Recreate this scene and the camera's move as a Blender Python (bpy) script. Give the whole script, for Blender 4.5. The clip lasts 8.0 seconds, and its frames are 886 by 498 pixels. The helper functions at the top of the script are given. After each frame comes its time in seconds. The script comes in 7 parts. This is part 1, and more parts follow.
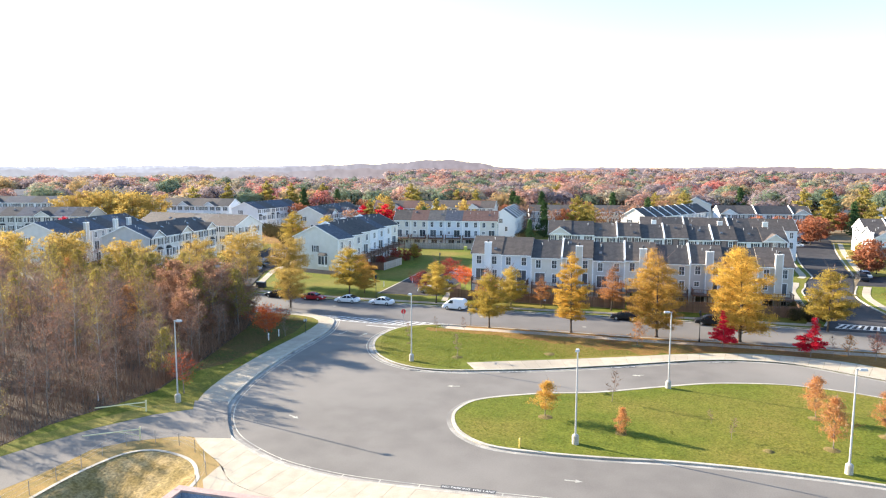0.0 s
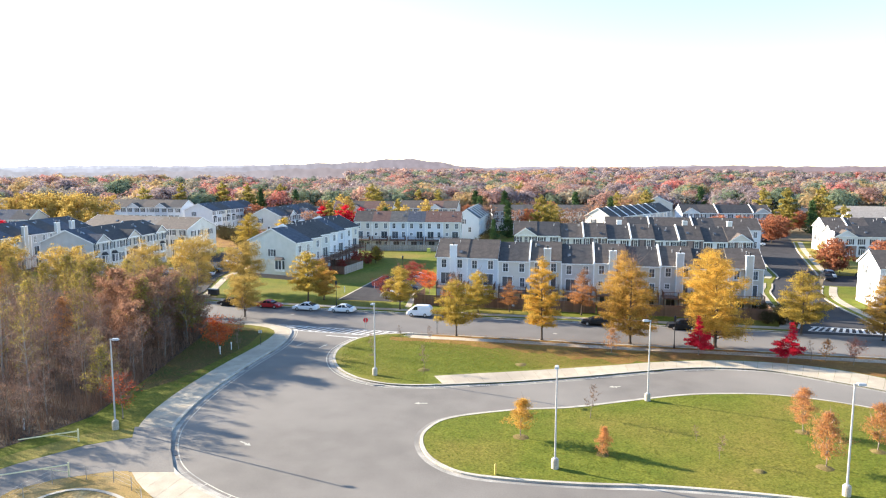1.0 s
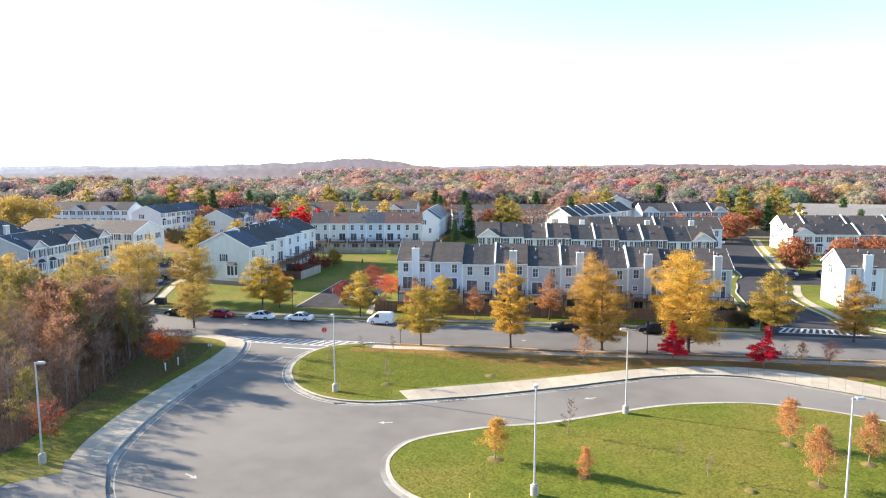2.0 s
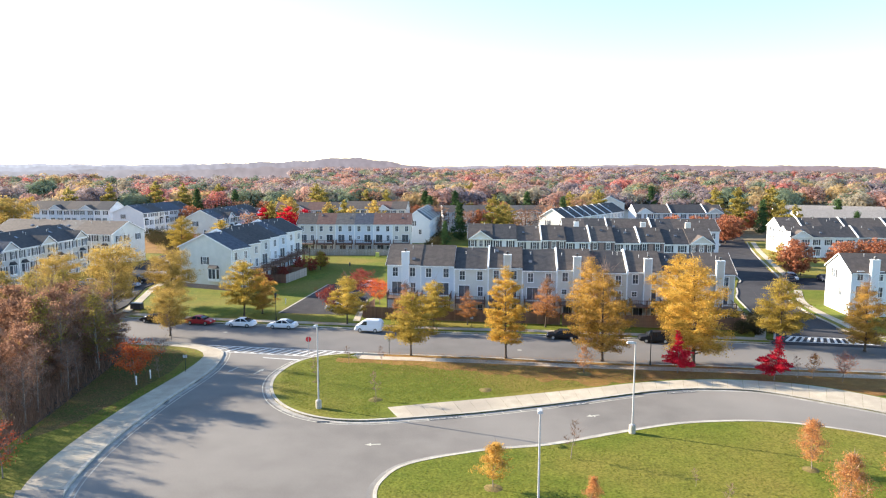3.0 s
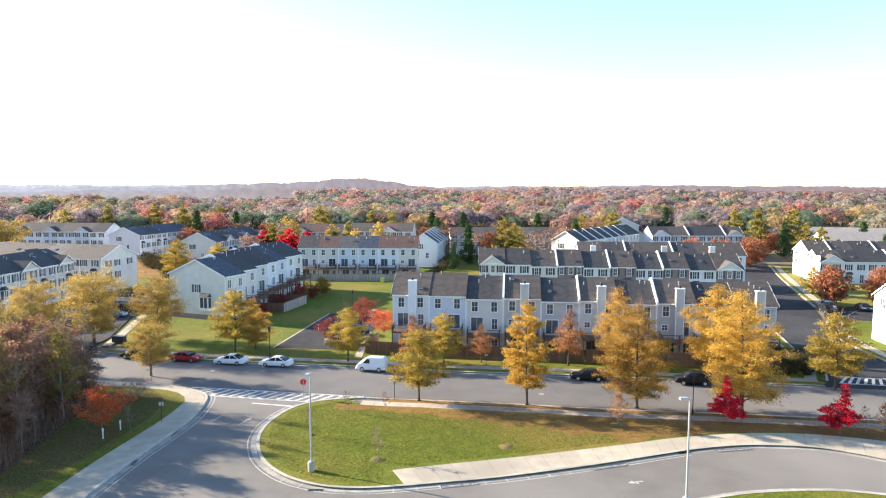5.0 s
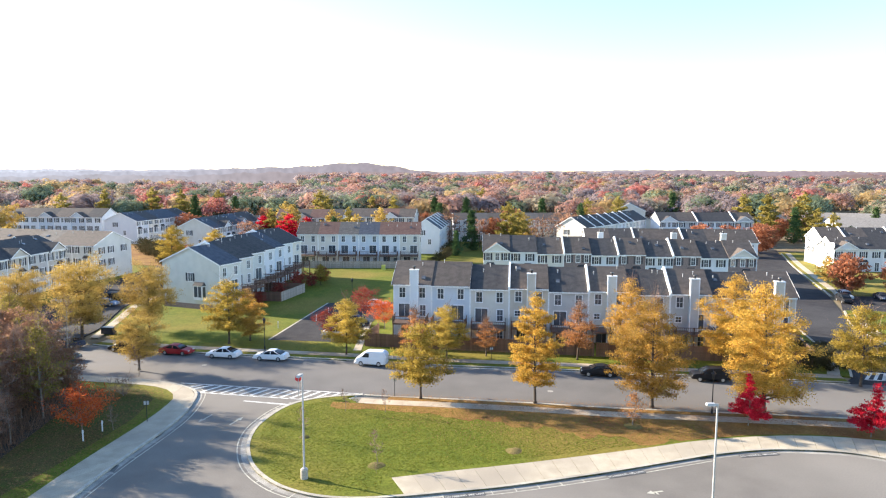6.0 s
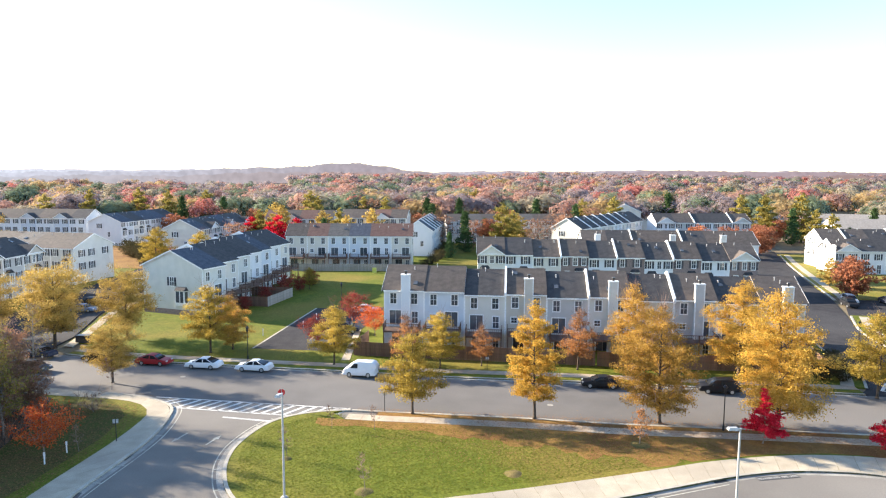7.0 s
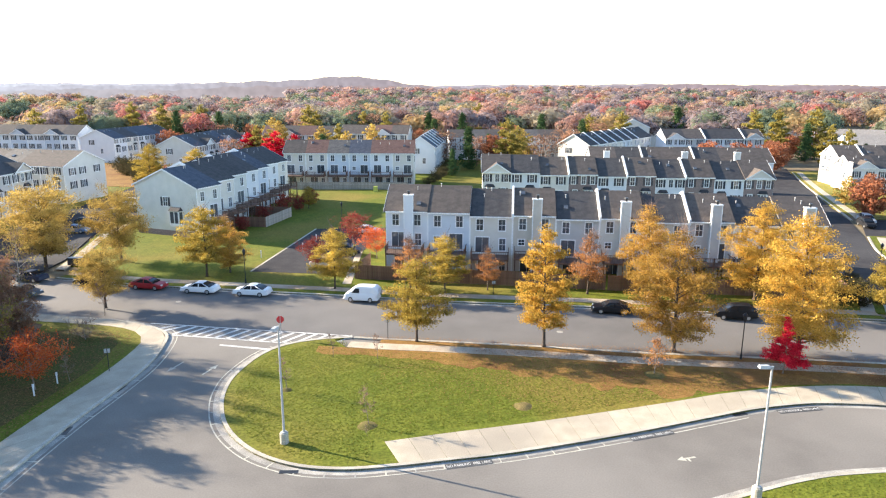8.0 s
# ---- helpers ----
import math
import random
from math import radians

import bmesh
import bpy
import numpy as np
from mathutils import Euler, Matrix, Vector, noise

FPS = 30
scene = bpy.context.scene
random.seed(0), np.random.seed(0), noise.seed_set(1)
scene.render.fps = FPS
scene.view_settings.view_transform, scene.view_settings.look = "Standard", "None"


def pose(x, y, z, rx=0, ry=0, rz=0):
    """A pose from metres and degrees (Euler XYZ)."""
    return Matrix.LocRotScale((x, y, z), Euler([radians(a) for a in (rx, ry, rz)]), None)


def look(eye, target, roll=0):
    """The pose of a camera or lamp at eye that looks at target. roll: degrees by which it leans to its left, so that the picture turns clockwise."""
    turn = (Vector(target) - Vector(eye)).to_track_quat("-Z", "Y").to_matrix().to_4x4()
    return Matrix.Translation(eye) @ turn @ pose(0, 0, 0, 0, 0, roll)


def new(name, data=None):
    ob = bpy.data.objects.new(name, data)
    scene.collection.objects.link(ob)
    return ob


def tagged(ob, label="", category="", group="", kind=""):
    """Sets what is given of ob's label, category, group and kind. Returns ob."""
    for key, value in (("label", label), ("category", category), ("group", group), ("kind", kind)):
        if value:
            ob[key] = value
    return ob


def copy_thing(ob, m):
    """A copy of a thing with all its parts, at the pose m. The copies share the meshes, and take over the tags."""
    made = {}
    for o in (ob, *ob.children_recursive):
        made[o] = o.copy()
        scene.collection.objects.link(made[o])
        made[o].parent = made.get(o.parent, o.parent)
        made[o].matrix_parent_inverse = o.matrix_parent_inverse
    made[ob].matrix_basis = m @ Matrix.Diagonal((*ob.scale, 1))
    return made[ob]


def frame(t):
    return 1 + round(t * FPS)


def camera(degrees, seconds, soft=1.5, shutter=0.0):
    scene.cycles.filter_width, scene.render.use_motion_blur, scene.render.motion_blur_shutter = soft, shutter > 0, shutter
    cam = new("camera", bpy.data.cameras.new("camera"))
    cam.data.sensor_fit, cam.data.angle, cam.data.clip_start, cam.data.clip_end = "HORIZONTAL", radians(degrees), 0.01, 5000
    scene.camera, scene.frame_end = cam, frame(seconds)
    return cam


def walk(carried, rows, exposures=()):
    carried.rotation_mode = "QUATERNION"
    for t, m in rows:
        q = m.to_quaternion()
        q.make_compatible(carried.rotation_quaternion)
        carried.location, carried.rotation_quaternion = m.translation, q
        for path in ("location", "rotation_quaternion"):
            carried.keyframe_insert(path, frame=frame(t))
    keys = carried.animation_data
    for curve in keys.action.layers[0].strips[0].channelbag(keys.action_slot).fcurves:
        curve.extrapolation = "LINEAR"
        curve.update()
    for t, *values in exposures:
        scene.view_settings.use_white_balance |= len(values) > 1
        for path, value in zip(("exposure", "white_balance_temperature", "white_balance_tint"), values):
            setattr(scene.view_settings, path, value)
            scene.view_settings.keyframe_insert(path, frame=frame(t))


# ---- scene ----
cam = camera(66.1, 8.0, soft=1.15)
PATH = [
    (0, (2.885, -2.638, 24.106), (2.644, -0.666, 23.868), 0.2),
    (0.5, (2.363, -0.023, 24.155), (2.164, 1.953, 23.918), 0.0),
    (1, (1.817, 2.612, 24.259), (1.69, 4.593, 24.019), 0.1),
    (1.5, (1.267, 5.138, 24.346), (1.203, 7.122, 24.105), 0.1),
    (2, (0.858, 7.605, 24.344), (0.854, 9.59, 24.102), -0.1),
    (3.3, (0.449, 14.35, 24.333), (0.477, 16.335, 24.09), 0.15),
    (3.5, (0.358, 15.373, 24.331), (0.382, 17.358, 24.087), 0.1),
    (4, (0.17, 17.909, 24.373), (0.188, 19.897, 24.155), 0.1),
    (4.2, (0.104, 18.881, 24.38), (0.12, 20.872, 24.186), 0.15),
    (4.5, (-0.009, 20.293, 24.376), (0.006, 22.285, 24.209), 0.1),
    (4.7, (-0.05, 21.246, 24.384), (-0.037, 23.239, 24.215), 0.1),
    (5.8, (-0.134, 26.455, 24.388), (-0.128, 28.442, 24.16), 0.15),
    (6, (-0.156, 27.388, 24.388), (-0.152, 29.375, 24.16), 0.15),
    (6.5, (-0.165, 29.689, 24.369), (-0.145, 31.676, 24.142), 0.2),
    (7, (-0.217, 32.044, 24.335), (-0.191, 34.031, 24.108), 0.2),
    (7.5, (-0.359, 34.32, 24.256), (-0.339, 36.307, 24.029), 0.15),
    (7.6, (-0.393, 34.748, 24.249), (-0.368, 36.733, 24.003), 0.15),
    (7.7, (-0.425, 35.151, 24.244), (-0.403, 37.131, 23.964), 0.15),
    (7.8, (-0.463, 35.53, 24.239), (-0.44, 37.502, 23.912), 0.15),
    (7.9, (-0.508, 35.89, 24.233), (-0.485, 37.851, 23.8445), 0.15),
    (8, (-0.558, 36.24, 24.223), (-0.536, 38.182, 23.755), 0.15),
]
walk(cam, [(t, look(eye, target, roll)) for t, eye, target, roll in PATH], exposures=[(0, 2.18, 6080, 10), (1.5, 2.10, 6080, 10), (3, 2.03, 6080, 10), (6, 2.06, 6080, 10), (8, 2.15, 6200, 10)])

# ---- light: low autumn sun ahead on the left, clear sky ----
SUN_DIR = Vector((-0.875, 0.36, 0.324)).normalized()
sun = new("sun", bpy.data.lights.new("sun", "SUN"))
sun.data.energy, sun.data.angle, sun.data.color = 5.0, radians(0.5), (1.0, 0.84, 0.63)
sun.matrix_world = look((0, 0, 60), Vector((0, 0, 60)) - SUN_DIR)
sky_world = bpy.data.worlds.new("sky")
scene.world = sky_world
sky_world.use_nodes = True
wn = sky_world.node_tree
sky = wn.nodes.new("ShaderNodeTexSky")
sky.sky_type, sky.sun_disc = "NISHITA", False
sky.sun_elevation = math.asin(SUN_DIR.z)
sky.sun_rotation = math.atan2(SUN_DIR.x, SUN_DIR.y)
sky.air_density, sky.dust_density, sky.ozone_density = 1.0, 0.35, 1.9
wn.links.new(sky.outputs[0], wn.nodes["Background"].inputs[0])
wn.nodes["Background"].inputs[1].default_value = 0.102


# ---- materials ----
def mat(name, c1, c2, scale=3.0, rough=0.8, metal=0.0, fine=0.0, bump=0.0, detail=4.0, rand=0.0, c3=None, spec=0.5, stretch=(1, 1, 1), coat=0.0, grain=0.28):
    """Colour between c1 and c2 by noise of that scale; c3: rarer stains at a tenth of the scale; fine: grain; rand: change from object to object."""
    m = bpy.data.materials.new(name)
    m.use_nodes = True
    nt = m.node_tree
    n, l = nt.nodes, nt.links
    bsdf = n["Principled BSDF"]
    co = n.new("ShaderNodeTexCoord")
    mp = n.new("ShaderNodeMapping")
    mp.inputs["Scale"].default_value = stretch
    l.new(co.outputs["Object"], mp.inputs[0])
    a = n.new("ShaderNodeTexNoise")
    a.inputs["Scale"].default_value, a.inputs["Detail"].default_value = scale, detail
    l.new(mp.outputs[0], a.inputs["Vector"])
    ramp = n.new("ShaderNodeValToRGB")
    ramp.color_ramp.elements[0].position, ramp.color_ramp.elements[1].position = 0.34, 0.66
    ramp.color_ramp.elements[0].color, ramp.color_ramp.elements[1].color = (*c1, 1), (*c2, 1)
    l.new(a.outputs[0], ramp.inputs[0])
    colour = ramp.outputs[0]
    if c3:
        b = n.new("ShaderNodeTexNoise")
        b.inputs["Scale"].default_value, b.inputs["Detail"].default_value = scale * 0.11, 5
        l.new(mp.outputs[0], b.inputs["Vector"])
        r2 = n.new("ShaderNodeValToRGB")
        r2.color_ramp.elements[0].position, r2.color_ramp.elements[1].position = 0.45, 0.68
        l.new(b.outputs[0], r2.inputs[0])
        mx = n.new("ShaderNodeMix")
        mx.data_type = "RGBA"
        l.new(r2.outputs[0], mx.inputs[0])
        l.new(colour, mx.inputs[6])
        mx.inputs[7].default_value = (*c3, 1)
        colour = mx.outputs[2]
    if fine:
        g = n.new("ShaderNodeTexNoise")
        g.inputs["Scale"].default_value, g.inputs["Detail"].default_value = fine, 3
        l.new(mp.outputs[0], g.inputs["Vector"])
        hs = n.new("ShaderNodeHueSaturation")
        mr = n.new("ShaderNodeMapRange")
        mr.inputs[1].default_value, mr.inputs[2].default_value, mr.inputs[3].default_value, mr.inputs[4].default_value = 0.3, 0.7, 1 - grain, 1 + grain
        l.new(g.outputs[0], mr.inputs[0])
        l.new(mr.outputs[0], hs.inputs["Value"])
        l.new(colour, hs.inputs["Color"])
        colour = hs.outputs[0]
        if bump:
            bp = n.new("ShaderNodeBump")
            bp.inputs["Strength"].default_value, bp.inputs["Distance"].default_value = bump, 0.05
            l.new(g.outputs[0], bp.inputs["Height"])
            l.new(bp.outputs[0], bsdf.inputs["Normal"])
    if rand:
        oi = n.new("ShaderNodeObjectInfo")
        h2 = n.new("ShaderNodeHueSaturation")
        m2 = n.new("ShaderNodeMapRange")
        m2.inputs[3].default_value, m2.inputs[4].default_value = 1 - rand, 1 + rand
        l.new(oi.outputs["Random"], m2.inputs[0])
        l.new(m2.outputs[0], h2.inputs["Value"])
        l.new(colour, h2.inputs["Color"])
        colour = h2.outputs[0]
    l.new(colour, bsdf.inputs["Base Color"])
    bsdf.inputs["Roughness"].default_value, bsdf.inputs["Metallic"].default_value = rough, metal
    bsdf.inputs["Specular IOR Level"].default_value = spec
    bsdf.inputs["Coat Weight"].default_value = coat
    return m


def banded(name, c1, c2, step, axis, rough=0.7, rand=0.0, noise_scale=2.0, depth=0.02, dark=0.7):
    """Lapped courses (siding, shingles) every step metres along an axis, with noise in the colour."""
    m = mat(name, c1, c2, noise_scale, rough, fine=noise_scale * 9 if noise_scale > 1 else 0, rand=rand)
    n, l = m.node_tree.nodes, m.node_tree.links
    bsdf = n["Principled BSDF"]
    co = n.new("ShaderNodeTexCoord")
    sx = n.new("ShaderNodeSeparateXYZ")
    l.new(co.outputs["Object"], sx.inputs[0])
    dv = n.new("ShaderNodeMath")
    dv.operation = "DIVIDE"
    dv.inputs[1].default_value = step
    l.new(sx.outputs[axis], dv.inputs[0])
    fr = n.new("ShaderNodeMath")
    fr.operation = "FRACT"
    l.new(dv.outputs[0], fr.inputs[0])
    bp = n.new("ShaderNodeBump")
    bp.inputs["Strength"].default_value, bp.inputs["Distance"].default_value = 0.6, depth
    l.new(fr.outputs[0], bp.inputs["Height"])
    l.new(bp.outputs[0], bsdf.inputs["Normal"])
    return m


def leaf_mat(name, *cols, through_light=0.4, porous=0.0, clumps=0.0, swing=0.33):
    """Thin leaves: colour differs from leaf to leaf and from tree to tree, and light shines through."""
    m = bpy.data.materials.new(name)
    m.use_nodes = True
    n, l = m.node_tree.nodes, m.node_tree.links
    n.remove(n["Principled BSDF"])
    geo, oi = n.new("ShaderNodeNewGeometry"), n.new("ShaderNodeObjectInfo")
    ramp = n.new("ShaderNodeValToRGB")
    el = ramp.color_ramp.elements
    while len(el) < len(cols):
        el.new(0.5)
    for i, c in enumerate(cols):
        el[i].position, el[i].color = i / max(1, len(cols) - 1), (*c, 1)
    l.new(geo.outputs["Random Per Island"], ramp.inputs[0])
    hs = n.new("ShaderNodeHueSaturation")
    mr = n.new("ShaderNodeMapRange")
    mr.inputs[3].default_value, mr.inputs[4].default_value = 0.82, 1.18
    l.new(oi.outputs["Random"], mr.inputs[0])
    l.new(mr.outputs[0], hs.inputs["Value"])
    l.new(ramp.outputs[0], hs.inputs["Color"])
    if clumps:
        nz, m3, h3 = n.new("ShaderNodeTexNoise"), n.new("ShaderNodeMapRange"), n.new("ShaderNodeHueSaturation")
        nz.inputs["Scale"].default_value, nz.inputs["Detail"].default_value = clumps, 2
        m3.inputs[1].default_value, m3.inputs[2].default_value, m3.inputs[3].default_value, m3.inputs[4].default_value = 0.34, 0.66, 0.95 - swing, 0.95 + swing
        l.new(geo.outputs["Position"], nz.inputs["Vector"])
        l.new(nz.outputs[0], m3.inputs[0])
        l.new(m3.outputs[0], h3.inputs["Value"])
        l.new(hs.outputs[0], h3.inputs["Color"])
        hs = h3
    d, t, mx = n.new("ShaderNodeBsdfDiffuse"), n.new("ShaderNodeBsdfTranslucent"), n.new("ShaderNodeMixShader")
    mx.inputs[0].default_value = through_light
    l.new(hs.outputs[0], d.inputs[0])
    l.new(hs.outputs[0], t.inputs[0])
    l.new(d.outputs[0], mx.inputs[1])
    l.new(t.outputs[0], mx.inputs[2])
    if porous:
        tr, m2 = n.new("ShaderNodeBsdfTransparent"), n.new("ShaderNodeMixShader")
        m2.inputs[0].default_value = porous
        l.new(mx.outputs[0], m2.inputs[1])
        l.new(tr.outputs[0], m2.inputs[2])
        mx = m2
    l.new(mx.outputs[0], n["Material Output"].inputs[0])
    return m


M_GRASS = mat("grass", (0.086, 0.106, 0.012), (0.122, 0.134, 0.017), 0.6, 0.95, fine=5.0, bump=0.8, c3=(0.178, 0.142, 0.030), spec=0.1, grain=0.33)
M_DRY = mat("dry_grass", (0.27, 0.175, 0.058), (0.20, 0.145, 0.046), 0.9, 0.95, fine=8, bump=0.5, c3=(0.33, 0.24, 0.12), spec=0.1)
M_LEAFY = mat("leaf_strewn_grass", (0.194, 0.106, 0.032), (0.257, 0.148, 0.044), 1.4, 0.95, fine=9, bump=0.6, c3=(0.160, 0.076, 0.028), spec=0.1)
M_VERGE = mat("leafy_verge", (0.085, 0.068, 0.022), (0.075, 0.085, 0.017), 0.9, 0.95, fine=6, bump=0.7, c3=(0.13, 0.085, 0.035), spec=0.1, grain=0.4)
M_DIRT = mat("bare_earth", (0.22, 0.15, 0.05), (0.34, 0.25, 0.12), 0.8, 0.95, fine=5, bump=1.0, c3=(0.13, 0.105, 0.03), spec=0.1, grain=0.4)
M_GOLDGRASS = mat("yellowed_and_sunlit_grass", (0.20, 0.165, 0.035), (0.145, 0.15, 0.026), 0.8, 0.95, fine=8, bump=0.6, c3=(0.26, 0.20, 0.06), spec=0.1, grain=0.38)
# Leaf floor in a darkened colour that carries the wood's shade.
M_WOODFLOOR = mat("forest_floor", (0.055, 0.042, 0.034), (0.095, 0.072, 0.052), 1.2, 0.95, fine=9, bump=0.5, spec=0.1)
M_FIELD = mat("far_ground", (0.15, 0.115, 0.075), (0.18, 0.145, 0.09), 0.03, 0.95, fine=0.4, spec=0.1)
M_ASPHALT = mat("asphalt", (0.136, 0.124, 0.110), (0.162, 0.148, 0.131), 0.35, 0.9, fine=9, bump=0.1, c3=(0.200, 0.184, 0.163), spec=0.25, grain=0.10)
M_STREET = mat("street_asphalt", (0.108, 0.102, 0.097), (0.130, 0.122, 0.116), 0.3, 0.9, fine=9, bump=0.1, c3=(0.162, 0.152, 0.142), spec=0.25, grain=0.10)
M_BLACKTOP = mat("blacktop", (0.034, 0.033, 0.036), (0.05, 0.048, 0.05), 0.5, 0.95, fine=8, bump=0.15, c3=(0.065, 0.063, 0.064), spec=0.08)
M_CONC = mat("concrete", (0.358, 0.309, 0.232), (0.428, 0.373, 0.284), 0.9, 0.9, fine=14, bump=0.15, rand=0.05, c3=(0.288, 0.250, 0.198), spec=0.2, grain=0.14)
M_WALK = mat("weathered_concrete", (0.34, 0.28, 0.21), (0.43, 0.36, 0.275), 0.8, 0.9, fine=14, bump=0.15, rand=0.08, c3=(0.27, 0.20, 0.14), spec=0.2, grain=0.2)
M_KERB = mat("kerb_concrete", (0.361, 0.328, 0.269), (0.456, 0.416, 0.343), 1.5, 0.9, fine=12, bump=0.2, rand=0.05, c3=(0.267, 0.244, 0.203), spec=0.2, grain=0.2)
M_GUTTER = mat("gutter_concrete", (0.250, 0.236, 0.210), (0.375, 0.353, 0.312), 1.0, 0.9, fine=12, bump=0.2, c3=(0.163, 0.155, 0.144), spec=0.2)
M_PAINT = mat("road_paint", (0.50, 0.49, 0.46), (0.64, 0.63, 0.59), 3, 0.8, fine=18, c3=(0.30, 0.29, 0.275))
M_LINE = mat("worn_line_paint", (0.34, 0.32, 0.26), (0.46, 0.44, 0.36), 3, 0.8, fine=18, c3=(0.22, 0.215, 0.2))
M_DARKPAINT = mat("stencil_black", (0.04, 0.04, 0.04), (0.07, 0.07, 0.07), 3, 0.8, fine=18)
M_POLE = mat("painted_steel", (0.35, 0.35, 0.35), (0.41, 0.405, 0.40), 2, 0.5, 0.1, fine=30)
M_BLACKMETAL = mat("black_metal", (0.02, 0.02, 0.022), (0.035, 0.035, 0.035), 3, 0.4, 0.3, fine=20)
M_GLASS = mat("window_glass", (0.06, 0.068, 0.08), (0.11, 0.12, 0.135), 0.6, 0.06, fine=0.0, rand=0.35, spec=0.6)
M_TRIM = mat("white_trim", (0.74, 0.74, 0.74), (0.80, 0.80, 0.79), 2, 0.55, fine=14)
M_SHUTTER = mat("shutter_paint", (0.018, 0.02, 0.028), (0.035, 0.036, 0.045), 4, 0.6, fine=25)
M_BARK = mat("bark", (0.055, 0.04, 0.03), (0.12, 0.095, 0.075), 6, 0.95, fine=30, bump=0.5, spec=0.1)
M_GREYBARK = mat("grey_bark", (0.145, 0.119, 0.095), (0.290, 0.238, 0.196), 5, 0.95, fine=30, bump=0.5, spec=0.1)
M_TWIG = leaf_mat("twigs", (0.164, 0.108, 0.082), (0.242, 0.162, 0.122), (0.305, 0.208, 0.157), through_light=0.05)
M_BRUSH = leaf_mat("brush", (0.137, 0.083, 0.055), (0.212, 0.131, 0.086), (0.287, 0.179, 0.120), through_light=0.05)
M_FENCE = mat("fence_wood", (0.13, 0.07, 0.045), (0.20, 0.11, 0.07), 2, 0.85, fine=22, rand=0.2, stretch=(1, 1, 0.2))
M_GREYFENCE = mat("weathered_fence", (0.26, 0.23, 0.20), (0.36, 0.32, 0.28), 2, 0.9, fine=22, rand=0.15, stretch=(1, 1, 0.2))
M_DECK = mat("deck_wood", (0.10, 0.06, 0.045), (0.17, 0.10, 0.07), 2, 0.85, fine=22, rand=0.2)
M_BRICK = mat("brown_brick", (0.19, 0.145, 0.13), (0.27, 0.20, 0.18), 5, 0.9, fine=26, bump=0.3, rand=0.1)
SIDING = [banded("siding_" + nm, a, b, 0.15, 2, 0.6, 0.03, 0.8) for nm, a, b in (
    ("white", (0.638, 0.655, 0.680), (0.680, 0.689, 0.706)), ("cream", (0.596, 0.563, 0.504), (0.647, 0.613, 0.554)), ("grey", (0.445, 0.433, 0.424), (0.504, 0.491, 0.479)),
    ("tan", (0.487, 0.445, 0.382), (0.554, 0.504, 0.437)), ("blue", (0.529, 0.571, 0.630), (0.580, 0.622, 0.672)), ("pale", (0.554, 0.554, 0.521), (0.613, 0.605, 0.571)))]
ROOF = [banded("shingles_" + nm, a, b, 0.28, 1, 0.9, 0.08, 1.4, 0.03) for nm, a, b in (
    ("charcoal", (0.035, 0.033, 0.035), (0.055, 0.051, 0.051)), ("brown", (0.066, 0.053, 0.045), (0.098, 0.078, 0.066)), ("grey", (0.078, 0.070, 0.064), (0.117, 0.105, 0.094)),
    ("russet", (0.117, 0.058, 0.043), (0.156, 0.082, 0.062)), ("slate", (0.039, 0.047, 0.066), (0.062, 0.072, 0.094)), ("light", (0.203, 0.179, 0.156), (0.265, 0.242, 0.218)))]
L_GOLD = leaf_mat("leaves_gold", (0.441, 0.263, 0.043), (0.525, 0.322, 0.058), (0.589, 0.378, 0.084), (0.482, 0.300, 0.063), through_light=0.46, clumps=0.9)
L_AMBER = leaf_mat("leaves_amber", (0.375, 0.216, 0.043), (0.450, 0.266, 0.056), (0.506, 0.313, 0.080), (0.414, 0.256, 0.067), through_light=0.46, clumps=0.9)
L_OLIVE = leaf_mat("leaves_olive_gold", (0.329, 0.231, 0.040), (0.390, 0.277, 0.053), (0.435, 0.319, 0.073), (0.311, 0.239, 0.058), through_light=0.46, clumps=0.9)
# Paler gold for farther trees; distance haze is put into this leaf colour.
L_PALEGOLD = leaf_mat("leaves_pale_gold", (0.403, 0.270, 0.069), (0.468, 0.329, 0.088), (0.525, 0.378, 0.113), (0.430, 0.307, 0.092), through_light=0.38, clumps=0.9)
# Vivid orange-red, brightened to carry sun on a maple the wood shades.
L_FLAME = leaf_mat("leaves_flame", (0.52, 0.085, 0.03), (0.62, 0.13, 0.04), (0.68, 0.20, 0.06), (0.45, 0.07, 0.03), through_light=0.48)
L_HEDGE = leaf_mat("leaves_hedge", (0.045, 0.05, 0.025), (0.075, 0.065, 0.03), (0.10, 0.075, 0.045), through_light=0.2)
L_DARKRED = leaf_mat("leaves_dark_red", (0.16, 0.035, 0.03), (0.24, 0.05, 0.04), (0.30, 0.085, 0.055), through_light=0.35)
M_PALEBARK = mat("pale_bark", (0.240, 0.216, 0.192), (0.336, 0.304, 0.272), 6, 0.95, fine=30, spec=0.1)
L_CRIMSON = leaf_mat("leaves_crimson", (0.40, 0.012, 0.028), (0.58, 0.02, 0.042), (0.70, 0.04, 0.065), (0.32, 0.012, 0.026))
L_RED = leaf_mat("leaves_red_orange", (0.36, 0.055, 0.03), (0.48, 0.095, 0.04), (0.54, 0.15, 0.06), (0.3, 0.05, 0.035))
L_ORANGE = leaf_mat("leaves_orange", (0.405, 0.171, 0.057), (0.493, 0.230, 0.081), (0.546, 0.288, 0.114), (0.387, 0.180, 0.085))
L_RUST = leaf_mat("leaves_rust", (0.24, 0.085, 0.05), (0.36, 0.13, 0.065), (0.42, 0.19, 0.10), (0.26, 0.12, 0.08))
